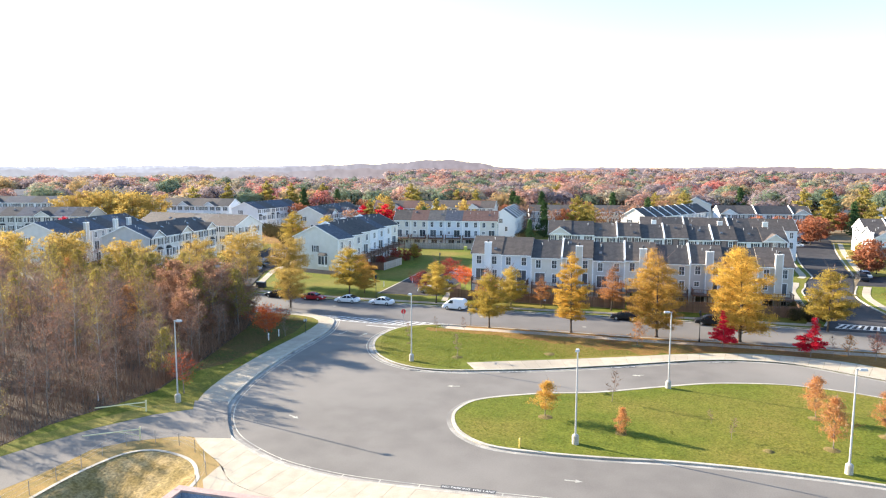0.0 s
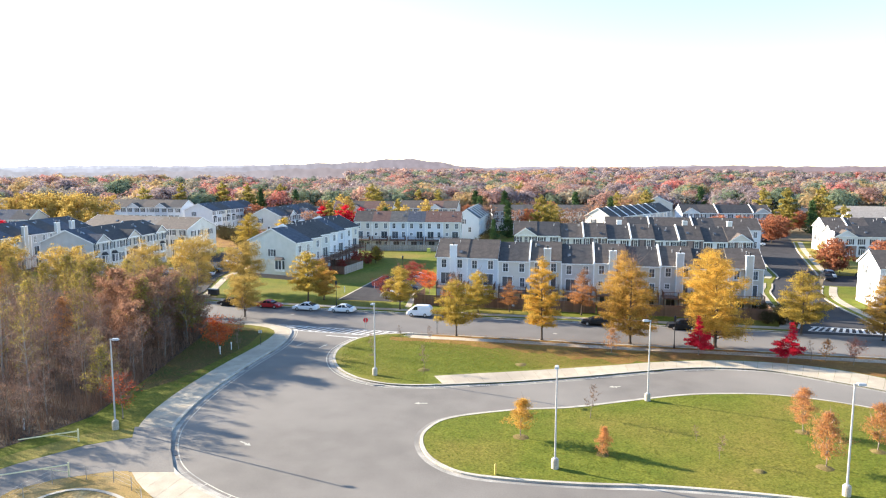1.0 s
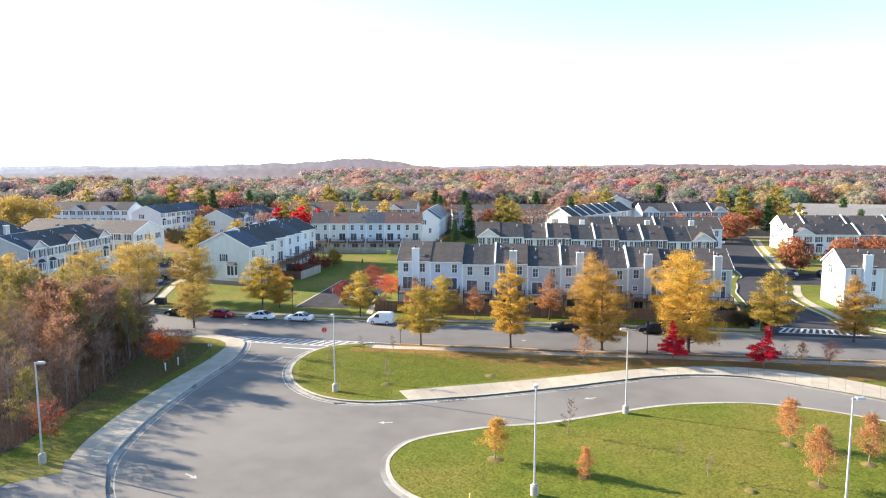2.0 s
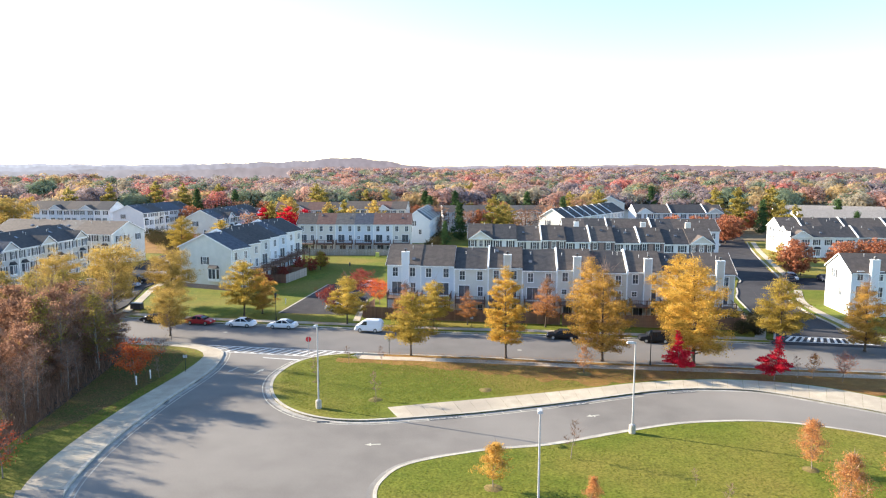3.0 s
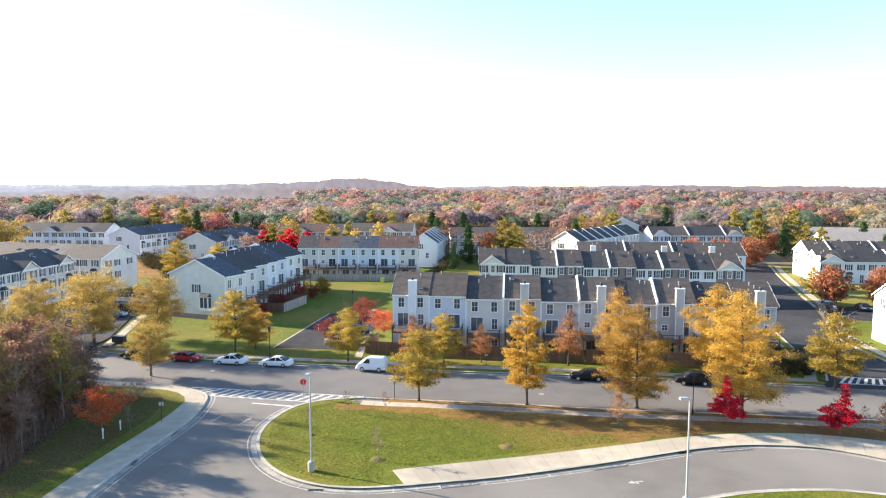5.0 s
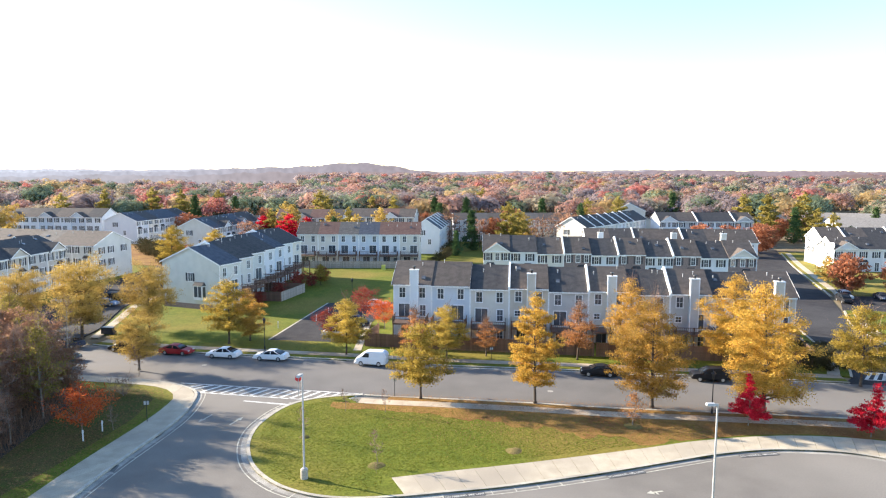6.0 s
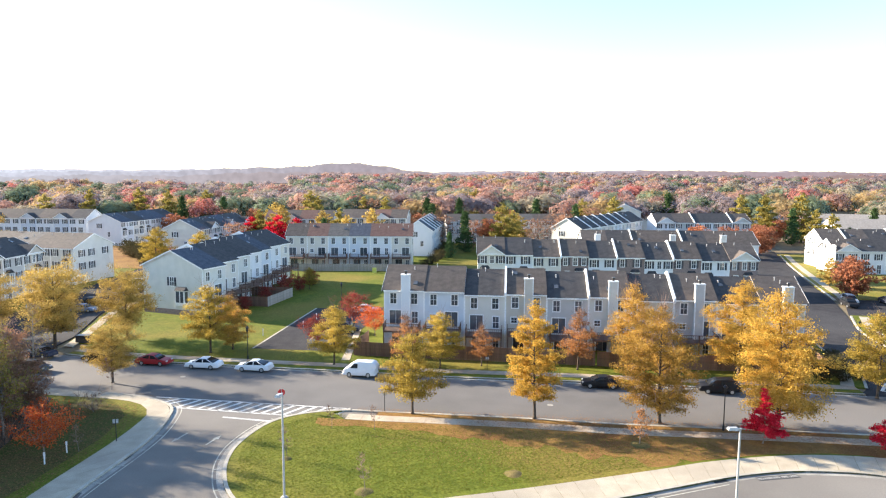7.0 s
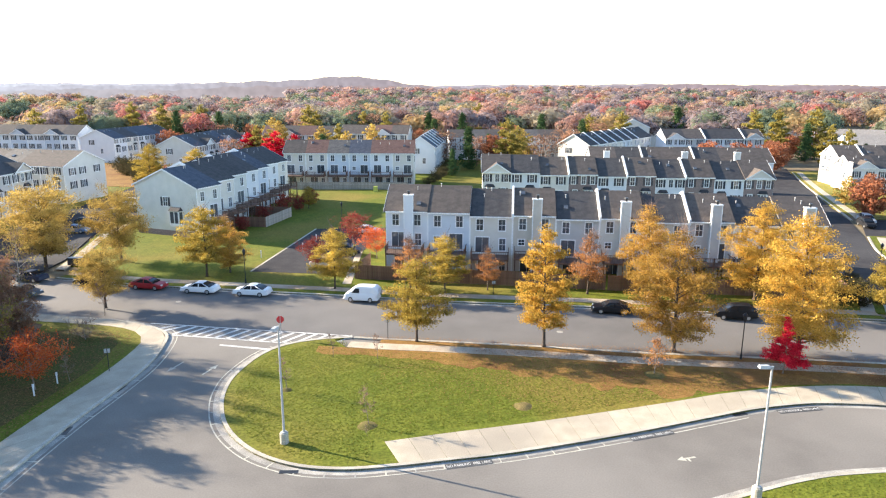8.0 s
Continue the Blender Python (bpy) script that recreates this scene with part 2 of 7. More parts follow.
L_BROWN = leaf_mat("leaves_brown", (0.218, 0.114, 0.069), (0.322, 0.172, 0.106), (0.399, 0.227, 0.143), (0.270, 0.156, 0.101))
L_YELLOWGREEN = leaf_mat("leaves_yellow_green", (0.21, 0.18, 0.045), (0.31, 0.25, 0.06), (0.38, 0.29, 0.075), (0.19, 0.17, 0.06))
L_GREEN = leaf_mat("needles_green", (0.04, 0.075, 0.03), (0.06, 0.10, 0.04), (0.09, 0.135, 0.05), through_light=0.15)
# Woods beyond the houses: base colours paled and greyed to carry distance haze.
F_MAUVE = leaf_mat("hazed_bare_woods", (0.298, 0.241, 0.239), (0.323, 0.255, 0.253), (0.342, 0.272, 0.264), through_light=0.5, porous=0.48, clumps=0.08, swing=0.12)
F_RUST = leaf_mat("hazed_rust_leaves", (0.367, 0.218, 0.179), (0.413, 0.249, 0.203), (0.455, 0.283, 0.233), through_light=0.5, porous=0.48, clumps=0.08, swing=0.12)
F_GOLD = leaf_mat("hazed_gold_leaves", (0.433, 0.308, 0.150), (0.481, 0.344, 0.164), (0.517, 0.379, 0.201), through_light=0.5, porous=0.48, clumps=0.08, swing=0.12)
F_RED = leaf_mat("hazed_red_leaves", (0.418, 0.161, 0.144), (0.471, 0.187, 0.163), (0.523, 0.233, 0.192), through_light=0.5, porous=0.48, clumps=0.08, swing=0.12)
F_GREEN = leaf_mat("hazed_evergreen", (0.144, 0.185, 0.121), (0.179, 0.221, 0.143), (0.216, 0.248, 0.165), through_light=0.5, porous=0.48, clumps=0.08, swing=0.12)
F_OLIVE = leaf_mat("hazed_olive_leaves", (0.320, 0.287, 0.212), (0.359, 0.311, 0.228), (0.388, 0.335, 0.249), through_light=0.5, porous=0.48, clumps=0.08, swing=0.12)
L_LITTER = leaf_mat("fallen_leaves", (0.20, 0.10, 0.05), (0.27, 0.14, 0.065), (0.33, 0.20, 0.09), (0.15, 0.08, 0.05), through_light=0.1)


# ---- mesh helpers ----
class Geo:
    """Gathers points and faces of one mesh."""

    def __init__(self):
        self.v, self.f, self.m = [], [], []

    def add(self, vs, fs, m=0):
        o = len(self.v)
        self.v += [tuple(p) for p in vs]
        self.f += [tuple(i + o for i in f) for f in fs]
        self.m += [m] * len(fs)
        return self

    def box(self, x0, x1, y0, y1, z0, z1, m=0, inset=0.0):
        i = inset
        return self.add([(x0, y0, z0), (x1, y0, z0), (x1, y1, z0), (x0, y1, z0), (x0 + i, y0 + i, z1), (x1 - i, y0 + i, z1), (x1 - i, y1 - i, z1), (x0 + i, y1 - i, z1)],
                        [(3, 2, 1, 0), (4, 5, 6, 7), (0, 1, 5, 4), (1, 2, 6, 5), (2, 3, 7, 6), (3, 0, 4, 7)], m)

    def tube(self, path, radii, n=6, m=0, cap=True):
        rings = []
        for i, p in enumerate(path):
            p = Vector(p)
            d = (Vector(path[min(i + 1, len(path) - 1)]) - Vector(path[max(i - 1, 0)])).normalized()
            s = d.orthogonal().normalized()
            t = d.cross(s)
            rings.append([p + (s * math.cos(2 * math.pi * k / n) + t * math.sin(2 * math.pi * k / n)) * radii[i] for k in range(n)])
        fs = [(i * n + k, i * n + (k + 1) % n, (i + 1) * n + (k + 1) % n, (i + 1) * n + k) for i in range(len(path) - 1) for k in range(n)]
        if cap:
            fs += [tuple(range(n - 1, -1, -1)), tuple(range((len(path) - 1) * n, len(path) * n))]
        return self.add([q for ring in rings for q in ring], fs, m)

    def prism(self, pts, z0, z1, m=0):
        n = len(pts)
        return self.add([(x, y, z0) for x, y in pts] + [(x, y, z1) for x, y in pts],
                        [tuple(range(n, 2 * n))] + [(i, (i + 1) % n, n + (i + 1) % n, n + i) for i in range(n)], m)


def mesh(name, geo, *mats, smooth=False):
    me = bpy.data.meshes.new(name)
    me.from_pydata(geo.v, [], geo.f)
    for m in mats:
        me.materials.append(m)
    if len(mats) > 1:
        me.polygons.foreach_set("material_index", geo.m)
    if smooth:
        me.polygons.foreach_set("use_smooth", [True] * len(me.polygons))
    if any(len(f) > 4 for f in geo.f):
        bm = bmesh.new()
        bm.from_mesh(me)
        bmesh.ops.triangulate(bm, faces=[f for f in bm.faces if len(f.verts) > 8])
        bmesh.ops.recalc_face_normals(bm, faces=bm.faces)
        bm.to_mesh(me)
        bm.free()
    me.update()
    return me


def part(name, data, parent, m=None, label=""):
    ob = new(name, data)
    ob.parent = parent
    if m is not None:
        ob.matrix_basis = m
    return tagged(ob, label)


def thing(name, m, label, category, group="", kind=""):
    ob = new(name)
    ob.empty_display_size = 0.5
    ob.matrix_basis = m
    return tagged(ob, label, category, group, kind)


def structure(name, geo, m, label, category, smooth=False):
    return tagged(new(name, mesh(name, geo, m, smooth=smooth)), label, category, kind="structure")


def curve(pts, n=6, closed=False):
    """A smooth line through the points."""
    p = [Vector((*q, 0)) for q in pts]
    out, k = [], len(p)
    for i in range(k if closed else k - 1):
        a, b, c, d = (p[(i - 1) % k], p[i], p[(i + 1) % k], p[(i + 2) % k]) if closed else (p[max(i - 1, 0)], p[i], p[i + 1], p[min(i + 2, k - 1)])
        for j in range(n):
            t = j / n
            out.append(0.5 * ((2 * b) + (c - a) * t + (2 * a - 5 * b + 4 * c - d) * t * t + (3 * b - a - 3 * c + d) * t ** 3))
    if not closed:
        out.append(p[-1])
    return [(q.x, q.y) for q in out]


def shifted(line, d, closed=False):
    """The line moved d metres to its left."""
    out, k = [], len(line)
    for i in range(k):
        a, b = (line[(i - 1) % k], line[(i + 1) % k]) if closed else (line[max(i - 1, 0)], line[min(i + 1, k - 1)])
        dx, dy = b[0] - a[0], b[1] - a[1]
        s = math.hypot(dx, dy) or 1
        out.append((line[i][0] - dy / s * d, line[i][1] + dx / s * d))
    return out


def strip(geo, left, right, z0, z1, m=0, closed=False):
    """A band between two lines of as many points, with sides."""
    n = len(left)
    for i in range(n if closed else n - 1):
        j = (i + 1) % n
        a, b, c, d = left[i], left[j], right[j], right[i]
        geo.add([(*a, z1), (*b, z1), (*c, z1), (*d, z1), (*a, z0), (*b, z0), (*c, z0), (*d, z0)], [(3, 2, 1, 0), (0, 1, 5, 4), (2, 3, 7, 6)], m)
    return geo


def along(line, step):
    """Places every step metres along a line."""
    out, rest = [line[0]], step
    for a, b in zip(line, line[1:]):
        s, done = math.dist(a, b), 0.0
        while s - done >= rest:
            done += rest
            out.append((a[0] + (b[0] - a[0]) * done / s, a[1] + (b[1] - a[1]) * done / s))
            rest = step
        rest -= s - done
    return out


# ---- ground ----
def hill(x, y):
    """Height of the far country: flat where the houses stand, rising slowly behind."""
    r = max(0.0, math.hypot(x, y) - 420)
    h = 9.0 * (1 - math.exp(-r / 700)) + 2.5 * math.sin(x / 170 + 1.0) * min(1, r / 600) + 2.0 * math.sin(x / 61 + y / 90) * min(1, r / 600)
    return h


rings = [0, 44, 50, 55, 60, 65, 71, 80, 130, 200, 280, 360, 440, 540, 660, 800, 960, 1150, 1350, 1550, 1800, 2200, 2800, 3600, 4600]
g = Geo()
SEG = 120
for r in rings:
    for k in range(SEG):
        a = 2 * math.pi * k / SEG
        x, y = r * math.sin(a), 100 + r * math.cos(a)
        pit = 2.3 * max(0.0, 1 - ((x + 27) ** 2 + (y - 40) ** 2) / 110)
        g.v.append((x, y, -0.06 + hill(x, y) - pit))
for i in range(len(rings) - 1):
    for k in range(SEG):
        g.f.append((i * SEG + k, (i + 1) * SEG + k, (i + 1) * SEG + (k + 1) % SEG, i * SEG + (k + 1) % SEG))
g.m = [0] * len(g.f)
structure("ground", g, M_FIELD, "brown and green autumn ground reaching the horizon", "ground", smooth=True)

# drive and turning loop
DRIVE = [(-30, 60), (-20, 46), (0, 38), (75, 24), (75, 90), (40, 96), (17, 98.5), (-9, 102.5), (-34, 107), (-44, 109)]
structure("drive", Geo().prism(DRIVE, -0.05, 0.0), M_ASPHALT, "worn grey asphalt drive and turning loop", "road")
FAR_KERB = curve([(-130, 143), (-90, 132), (-57.7, 123), (-39, 117.7), (-25.5, 115.2), (-12.4, 113.0), (0.3, 110.6), (17.4, 108.5), (29.4, 106.6), (47.2, 103.9), (75, 99), (130, 88)], 5)
NEAR_KERB = curve([(-130, 128), (-90, 117.5), (-60, 110.2), (-45.3, 106.8), (-32.9, 103.9), (-8.5, 99.4), (0.2, 98.2), (9.2, 96.9), (17.8, 95.4), (26.8, 94.3), (40, 92.6), (75, 87), (130, 76)], 5)
structure("road", Geo().prism(FAR_KERB + NEAR_KERB[::-1], -0.045, 0.006), M_STREET, "grey asphalt street with tree shadows across it", "road")


def lawn(name, pts, m=None, label="autumn lawn with dry patches", z=0.13):
    return structure(name, Geo().prism(pts, -0.05, z), m or M_GRASS, label, "lawn")


def kerb(name, line, side, label="pale concrete kerb"):
    """Kerb stones along a line; the road lies on its other side."""
    g = Geo()
    strip(g, line, shifted(line, side * 0.3), -0.04, 0.155)
    return structure(name, g, M_KERB, label, "kerb")


def flat_band(name, line, a, b, z, m, label, category):
    return structure(name, strip(Geo(), shifted(line, a), shifted(line, b), z - 0.004, z), m, label, category)


# far side of the street: grass strip, walk, lawn
lawn("lawn", [p for p in shifted(FAR_KERB, 3.1) if -50 < p[0] < 48] + [p for p in shifted(FAR_KERB, 12) if -50 < p[0] < 48][::-1], label="lawn behind the street with dry patches")
for lo, hi in ((-140, -68), (-53, 48), (63, 140)):
    piece = [p for p in FAR_KERB if lo < p[0] < hi]
    lawn("lawn", piece + shifted(piece, 1.6)[::-1], label="narrow grass verge strewn with leaves")
    kerb("kerb", piece, 1)
    flat_band("gutter", piece, -0.45, 0.0, 0.012, M_GUTTER, "stained concrete gutter", "gutter")
NK_EAST, NK_WEST = [p for p in NEAR_KERB if p[0] > -9.0], [p for p in NEAR_KERB if p[0] < -44.5]
kerb("kerb", NK_EAST, -1)
kerb("kerb", NK_WEST, -1)
flat_band("gutter", NK_EAST, 0.0, 0.45, 0.012, M_GUTTER, "stained concrete gutter", "gutter")

# outer side of the loop: kerb, broad walk, verge
K1 = curve([(-45, 106.8), (-36, 104.9), (-32.1, 103.8), (-29.6, 102.6), (-27.2, 100.4), (-26.3, 97.3), (-25.9, 92.8), (-26.2, 88.5), (-27.1, 82.0), (-27.6, 76), (-27.8, 71), (-27.6, 65.8),
            (-26.9, 61.3), (-25.4, 57.2), (-23.3, 53.7), (-20.6, 51.1), (-17.3, 48.8), (-14.3, 47.5), (-10.9, 46.5), (-7.8, 46.0), (-2.9, 45.4), (6, 44.6), (20, 43.2), (45, 40), (75, 35)], 5)
kerb("kerb", K1, -1)
flat_band("gutter", K1[8:], 0.0, 0.5, 0.008, M_GUTTER, "stained concrete gutter", "gutter")
flat_band("road_line", K1[8:], 0.74, 0.84, 0.006, M_LINE, "worn pale line along the kerb", "road marking")
W1 = curve([(-45, 104.5), (-36, 103.0), (-32.4, 102.0), (-30.3, 100.6), (-28.9, 98.3), (-28.7, 95.5), (-28.9, 92), (-29.4, 88), (-30.3, 82), (-30.9, 76), (-31.2, 70.4), (-31.0, 65.0),
            (-30.2, 61.0), (-28.6, 56.8), (-26.2, 52.6), (-24.1, 50.1), (-21.3, 47.5), (-19, 44.5), (-14.5, 42.5), (-10, 41.5), (-3, 40.6), (6, 39.8), (20, 38.4), (45, 35.2), (75, 30)], 5)
# verge between walk and wood, and the ground under the wood
lawn("lawn", W1[:61] + [(-29.6, 59.3), (-32.8, 57.3), (-36.2, 53.4), (-38.7, 49.2), (-42, 43), (-60, 30), (-75, 60), (-62, 104), (-58, 109.5)], label="grassy verge below the edge of the wood")
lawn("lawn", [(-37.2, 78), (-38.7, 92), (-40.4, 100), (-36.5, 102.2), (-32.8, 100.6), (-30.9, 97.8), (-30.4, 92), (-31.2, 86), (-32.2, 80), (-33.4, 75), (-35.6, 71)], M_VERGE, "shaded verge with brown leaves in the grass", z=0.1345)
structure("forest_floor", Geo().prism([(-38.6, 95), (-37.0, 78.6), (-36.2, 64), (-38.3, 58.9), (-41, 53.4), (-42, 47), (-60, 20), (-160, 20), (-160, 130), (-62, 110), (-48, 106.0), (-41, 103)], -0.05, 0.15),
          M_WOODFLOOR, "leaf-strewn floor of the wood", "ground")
structure("path", Geo().prism([(-28.4, 56.8), (-29.6, 59.3), (-32.8, 57.3), (-36.2, 53.4), (-38.7, 49.2), (-42, 43), (-60, 30), (-46, 25), (-35.6, 41.2), (-34.6, 44), (-33.5, 48.9), (-31.5, 50.8), (-27.9, 52.5), (-26.2, 52.7)], -0.05, 0.135),
          M_ASPHALT, "grey asphalt service path", "path")
BASIN = curve([(-33.0, 33), (-32.3, 40.8), (-31.5, 45.2), (-30.2, 48.3), (-28.4, 49.3), (-26, 48.8), (-24, 47.6), (-22.6, 45.6), (-22.0, 43.5), (-21.8, 33)], 4)
lawn("lawn", [(-35.6, 41.2), (-34.6, 44), (-33.5, 48.9), (-31.5, 50.8), (-27.9, 52.5), (-26.2, 52.7), (-24.1, 50.1), (-21.3, 47.5), (-21.4, 44.7), (-20, 42), (-18, 28)] + BASIN[::-1] + [(-33, 28), (-46, 25)], M_DRY, "dry golden grass round the basin")

# Sunlight on the verge beside the path, painted as a golden strip of grass.
lawn("lawn", [(-29.6, 59.45), (-32.8, 57.5), (-36.2, 53.6), (-38.9, 49.3), (-42.2, 43.1), (-60, 30.2), (-62, 33), (-43.8, 45.6), (-40.7, 50.6), (-37.6, 55.6), (-34.4, 59.6), (-30.8, 61.4)], M_GOLDGRASS, "verge grass along the service path, painted as sunlit", z=0.136)
structure("apron", Geo().prism([(-21.3, 47.6), (-21.5, 44.7), (-20, 42), (-17.5, 33), (-3, 30), (40, 26), (75, 22), (75, 32)] + W1[::-1][:46], -0.05, 0.14), M_CONC, "pale concrete apron before the building", "pavement")
lawn_slope = Geo()
for k, drop in ((1.0, 0.1), (0.86, -0.12), (0.7, -0.55), (0.52, -1.0), (0.34, -1.3), (0.16, -1.42), (0.0, -1.46)):
    lawn_slope.v += [(-27.2 + (x + 27.2) * k, 37 + (y - 37) * k, drop + 0.07 * math.sin(x * 3.1 + k * 9) * (k < 1)) for x, y in BASIN]
n = len(BASIN)
lawn_slope.f = [(r * n + k, r * n + k + 1, (r + 1) * n + k + 1, (r + 1) * n + k) for r in range(6) for k in range(n - 1)]
lawn_slope.m = [0] * len(lawn_slope.f)
structure("basin_slope", lawn_slope, M_DIRT, "bare earth and dry grass slope of the drainage basin", "ground", smooth=True)
kerb("basin_rim", BASIN, 1, "curved concrete rim of the basin")

# first island: lawn between street and loop
ISL1 = curve([(-8.8, 99.45), (-11.2, 99.1), (-13.6, 98.3), (-15.4, 97.0), (-16.6, 95.2), (-17.4, 92.8), (-17.9, 89.8), (-17.7, 86.7), (-17.0, 84.0), (-16.0, 81.6), (-14.5, 79.4), (-12.4, 77.4), (-9.6, 76.0), (-6.6, 75.6), (-3.7, 75.9), (-0.1, 76.6), (5.1, 77.7), (13.1, 80.1),
              (20, 82.5), (23.5, 83.7), (26.9, 84.5), (30, 84.8), (34.7, 84.3), (38, 82.8), (41, 80.6), (44.5, 78), (50, 73), (60, 62), (75, 48)], 4)
kerb("kerb", ISL1, 1)
flat_band("gutter", ISL1, -0.5, 0.0, 0.008, M_GUTTER, "stained concrete gutter", "gutter")
flat_band("road_line", ISL1[14:76], -0.84, -0.74, 0.006, M_LINE, "worn pale line along the kerb", "road marking")
NW = shifted(NEAR_KERB, -1.3)
NW2 = shifted(NEAR_KERB, -2.8)
ISL1_LAWN = ISL1 + [(75, 82)] + [p for p in NW2[::-1] if -10.0 < p[0] < 75] + [(-10.4, 98.6)]
lawn("lawn", ISL1_LAWN, label="mown green island lawn with leaf litter")
lawn("lawn", [p for p in NEAR_KERB if -8.5 < p[0] < 76] + [p for p in NW[::-1] if -8.5 < p[0] < 76], M_LEAFY, "narrow leaf-strewn grass strip beside the street")

# dry, leaf-strewn ground beside the walk and under the trees
rp = random.Random(21)


def patch(line, width, label, m):
    walk_y = lambda x: np.interp(x, (-4.1, 8.0, 18.4, 22.4, 28.6, 34, 39.5, 44, 48, 54, 64), (79.5, 82.6, 85.6, 86.9, 88.1, 88.3, 87.3, 85.3, 82, 75.5, 64.5))
    inner = [(x, max(y - width(x) * (1 + 0.13 * math.sin(x * 1.1) + 0.09 * math.sin(x * 2.9 + 1) + rp.uniform(-0.05, 0.05)), walk_y(x))) for x, y in line]
    return structure("leaf_bed", Geo().prism(line + inner[::-1], 0.10, 0.137), m, label, "ground")


edge_line = [p for p in along(shifted(NEAR_KERB, -2.85), 0.8) if -12 < p[0] < 62]
patch(edge_line, lambda x: 1.7 + 4.6 * min(1, max(0, (x + 4) / 22)), "dry grass and brown leaves beside the walk", M_LEAFY)
for cx, cy, rr in ((18.2, 90.2, 2.6), (29.3, 90.4, 2.8), (39.5, 88.4, 2.4), (8, 91.5, 2.0), (24, 90.8, 2.4)):
    ring = [(cx + math.cos(k * 0.393) * rr * rp.uniform(0.7, 1.2), cy + 0.7 * math.sin(k * 0.393) * rr * rp.uniform(0.7, 1.2)) for k in range(16)]
    structure("leaf_bed", Geo().prism(ring, 0.10, 0.1335), M_LEAFY, "brown leaves lying round a young tree", "ground")

# second island
ISL2 = curve([(-3.9, 60.1), (-3.6, 63.2), (-1.5, 66.2), (4.5, 68.7), (10.6, 69.9), (17.4, 72.5), (22, 74.2), (26.1, 75.1), (32, 75.3), (37.7, 73.6), (43, 70.2), (49, 64), (53, 56), (52, 49), (46, 46.4), (38, 48.5),
              (30.6, 50.4), (26.4, 51.3), (21, 52.2), (15.2, 52.8), (9.6, 52.8), (4.3, 53.2), (0, 54.1), (-2.7, 56.6)], 5, True)
g = Geo()
strip(g, ISL2, shifted(ISL2, -0.3, True), -0.04, 0.155, closed=True)
structure("kerb", g, M_KERB, "pale concrete kerb round the island", "kerb")
structure("gutter", strip(Geo(), shifted(ISL2, 0.5, True), ISL2, 0.004, 0.008, closed=True), M_GUTTER, "stained concrete gutter", "gutter")
lawn("lawn", shifted(ISL2, -0.19, True), label="mown green island lawn")

# side streets and parking
structure("road", Geo().prism([(46.5, 103.9), (66, 100.8), (62.0, 110), (62.4, 116), (62.8, 122), (66, 136), (71, 147), (76, 159), (80, 172), (86, 189), (101, 230), (120, 285), (108, 290), (91, 231), (82, 207), (75, 187), (67, 157.5), (62, 148), (57.2, 137), (55.3, 130), (53.2, 121.5), (52.2, 116), (51.0, 110.5), (48.8, 106.2)], -0.05, 0.014),
          M_BLACKTOP, "dark asphalt side street between the houses", "road")
structure("parking_lot", Geo().prism([(71, 146), (78.5, 160), (100, 158), (125, 152), (122, 138), (95, 142)], -0.05, 0.012), M_BLACKTOP, "dark asphalt parking court", "parking lot")
structure("parking_lot", Geo().prism([(-25.2, 123.5), (-21.2, 151), (-9, 152), (-13.2, 122)], -0.05, 0.142), M_BLACKTOP, "dark asphalt parking court behind the lawn", "parking lot")
structure("road", Geo().prism([(-70, 124), (-52.5, 119.5), (-52.8, 130), (-57, 147), (-58, 200), (-73, 200), (-72, 150)], -0.05, 0.145), M_BLACKTOP, "dark asphalt side street lined with parked cars", "road")
structure("parking_lot", Geo().prism([(68, 205), (90, 203), (105, 240), (70, 244)], -0.05, 0.01), M_BLACKTOP, "dark asphalt parking court", "parking lot")
lawn("lawn", [(-52.4, 130), (-56.5, 147), (-57.6, 200), (60, 215), (75, 190), (66.8, 158), (61.8, 148), (57.1, 137), (55.2, 130), (53.1, 121.5), (52.1, 116), (50.9, 110.5), (48.7, 106.3), (30, 112), (-12, 118), (-25, 121), (-37, 123.5), (-52, 127)], z=0.10, label="wide lawn round the houses with dry patches")

lawn("lawn", [(64, 104), (62.1, 110), (62.5, 116), (63.0, 122), (66.3, 136), (71, 145.6), (95, 141.5), (122, 137.5), (150, 130), (150, 90), (80, 101.5)], z=0.10, label="lawn round the white terrace")
lawn("lawn", [(78.6, 160.5), (100, 158.5), (125, 152.5), (150, 150), (150, 240), (102, 232), (86.5, 189), (80.3, 172)], m=M_GOLDGRASS, z=0.10, label="yellowed lawn before the brick-fronted terrace")
lawn("lawn", [(-52.5, 122), (-70.5, 126.5), (-72.5, 150), (-73.5, 200), (-190, 220), (-190, 160), (-130, 147), (-90, 136)], z=0.09, label="grass round the houses beyond the wood")

lawn("lawn", [(-19.9, 205.2), (59, 215.4), (66, 262), (-19.9, 263.5)], z=0.085, label="green between the terraces")
lawn("lawn", [(-190, 221), (-73.6, 200.5), (-57.7, 200.3), (-20, 205.2), (-20, 263.5), (-60, 264), (-200, 250)], m=M_LEAFY, z=0.085, label="rough leaf-strewn grass behind the terraces")

structure("path", Geo().prism([(-30.7, 61.6), (-28.6, 56.8), (-26.4, 52.5), (-22.75, 52.7), (-25.0, 56.85), (-27.2, 61.8)], 0.12, 0.158), M_ASPHALT, "grey asphalt crossing of the walk at the service path", "path")

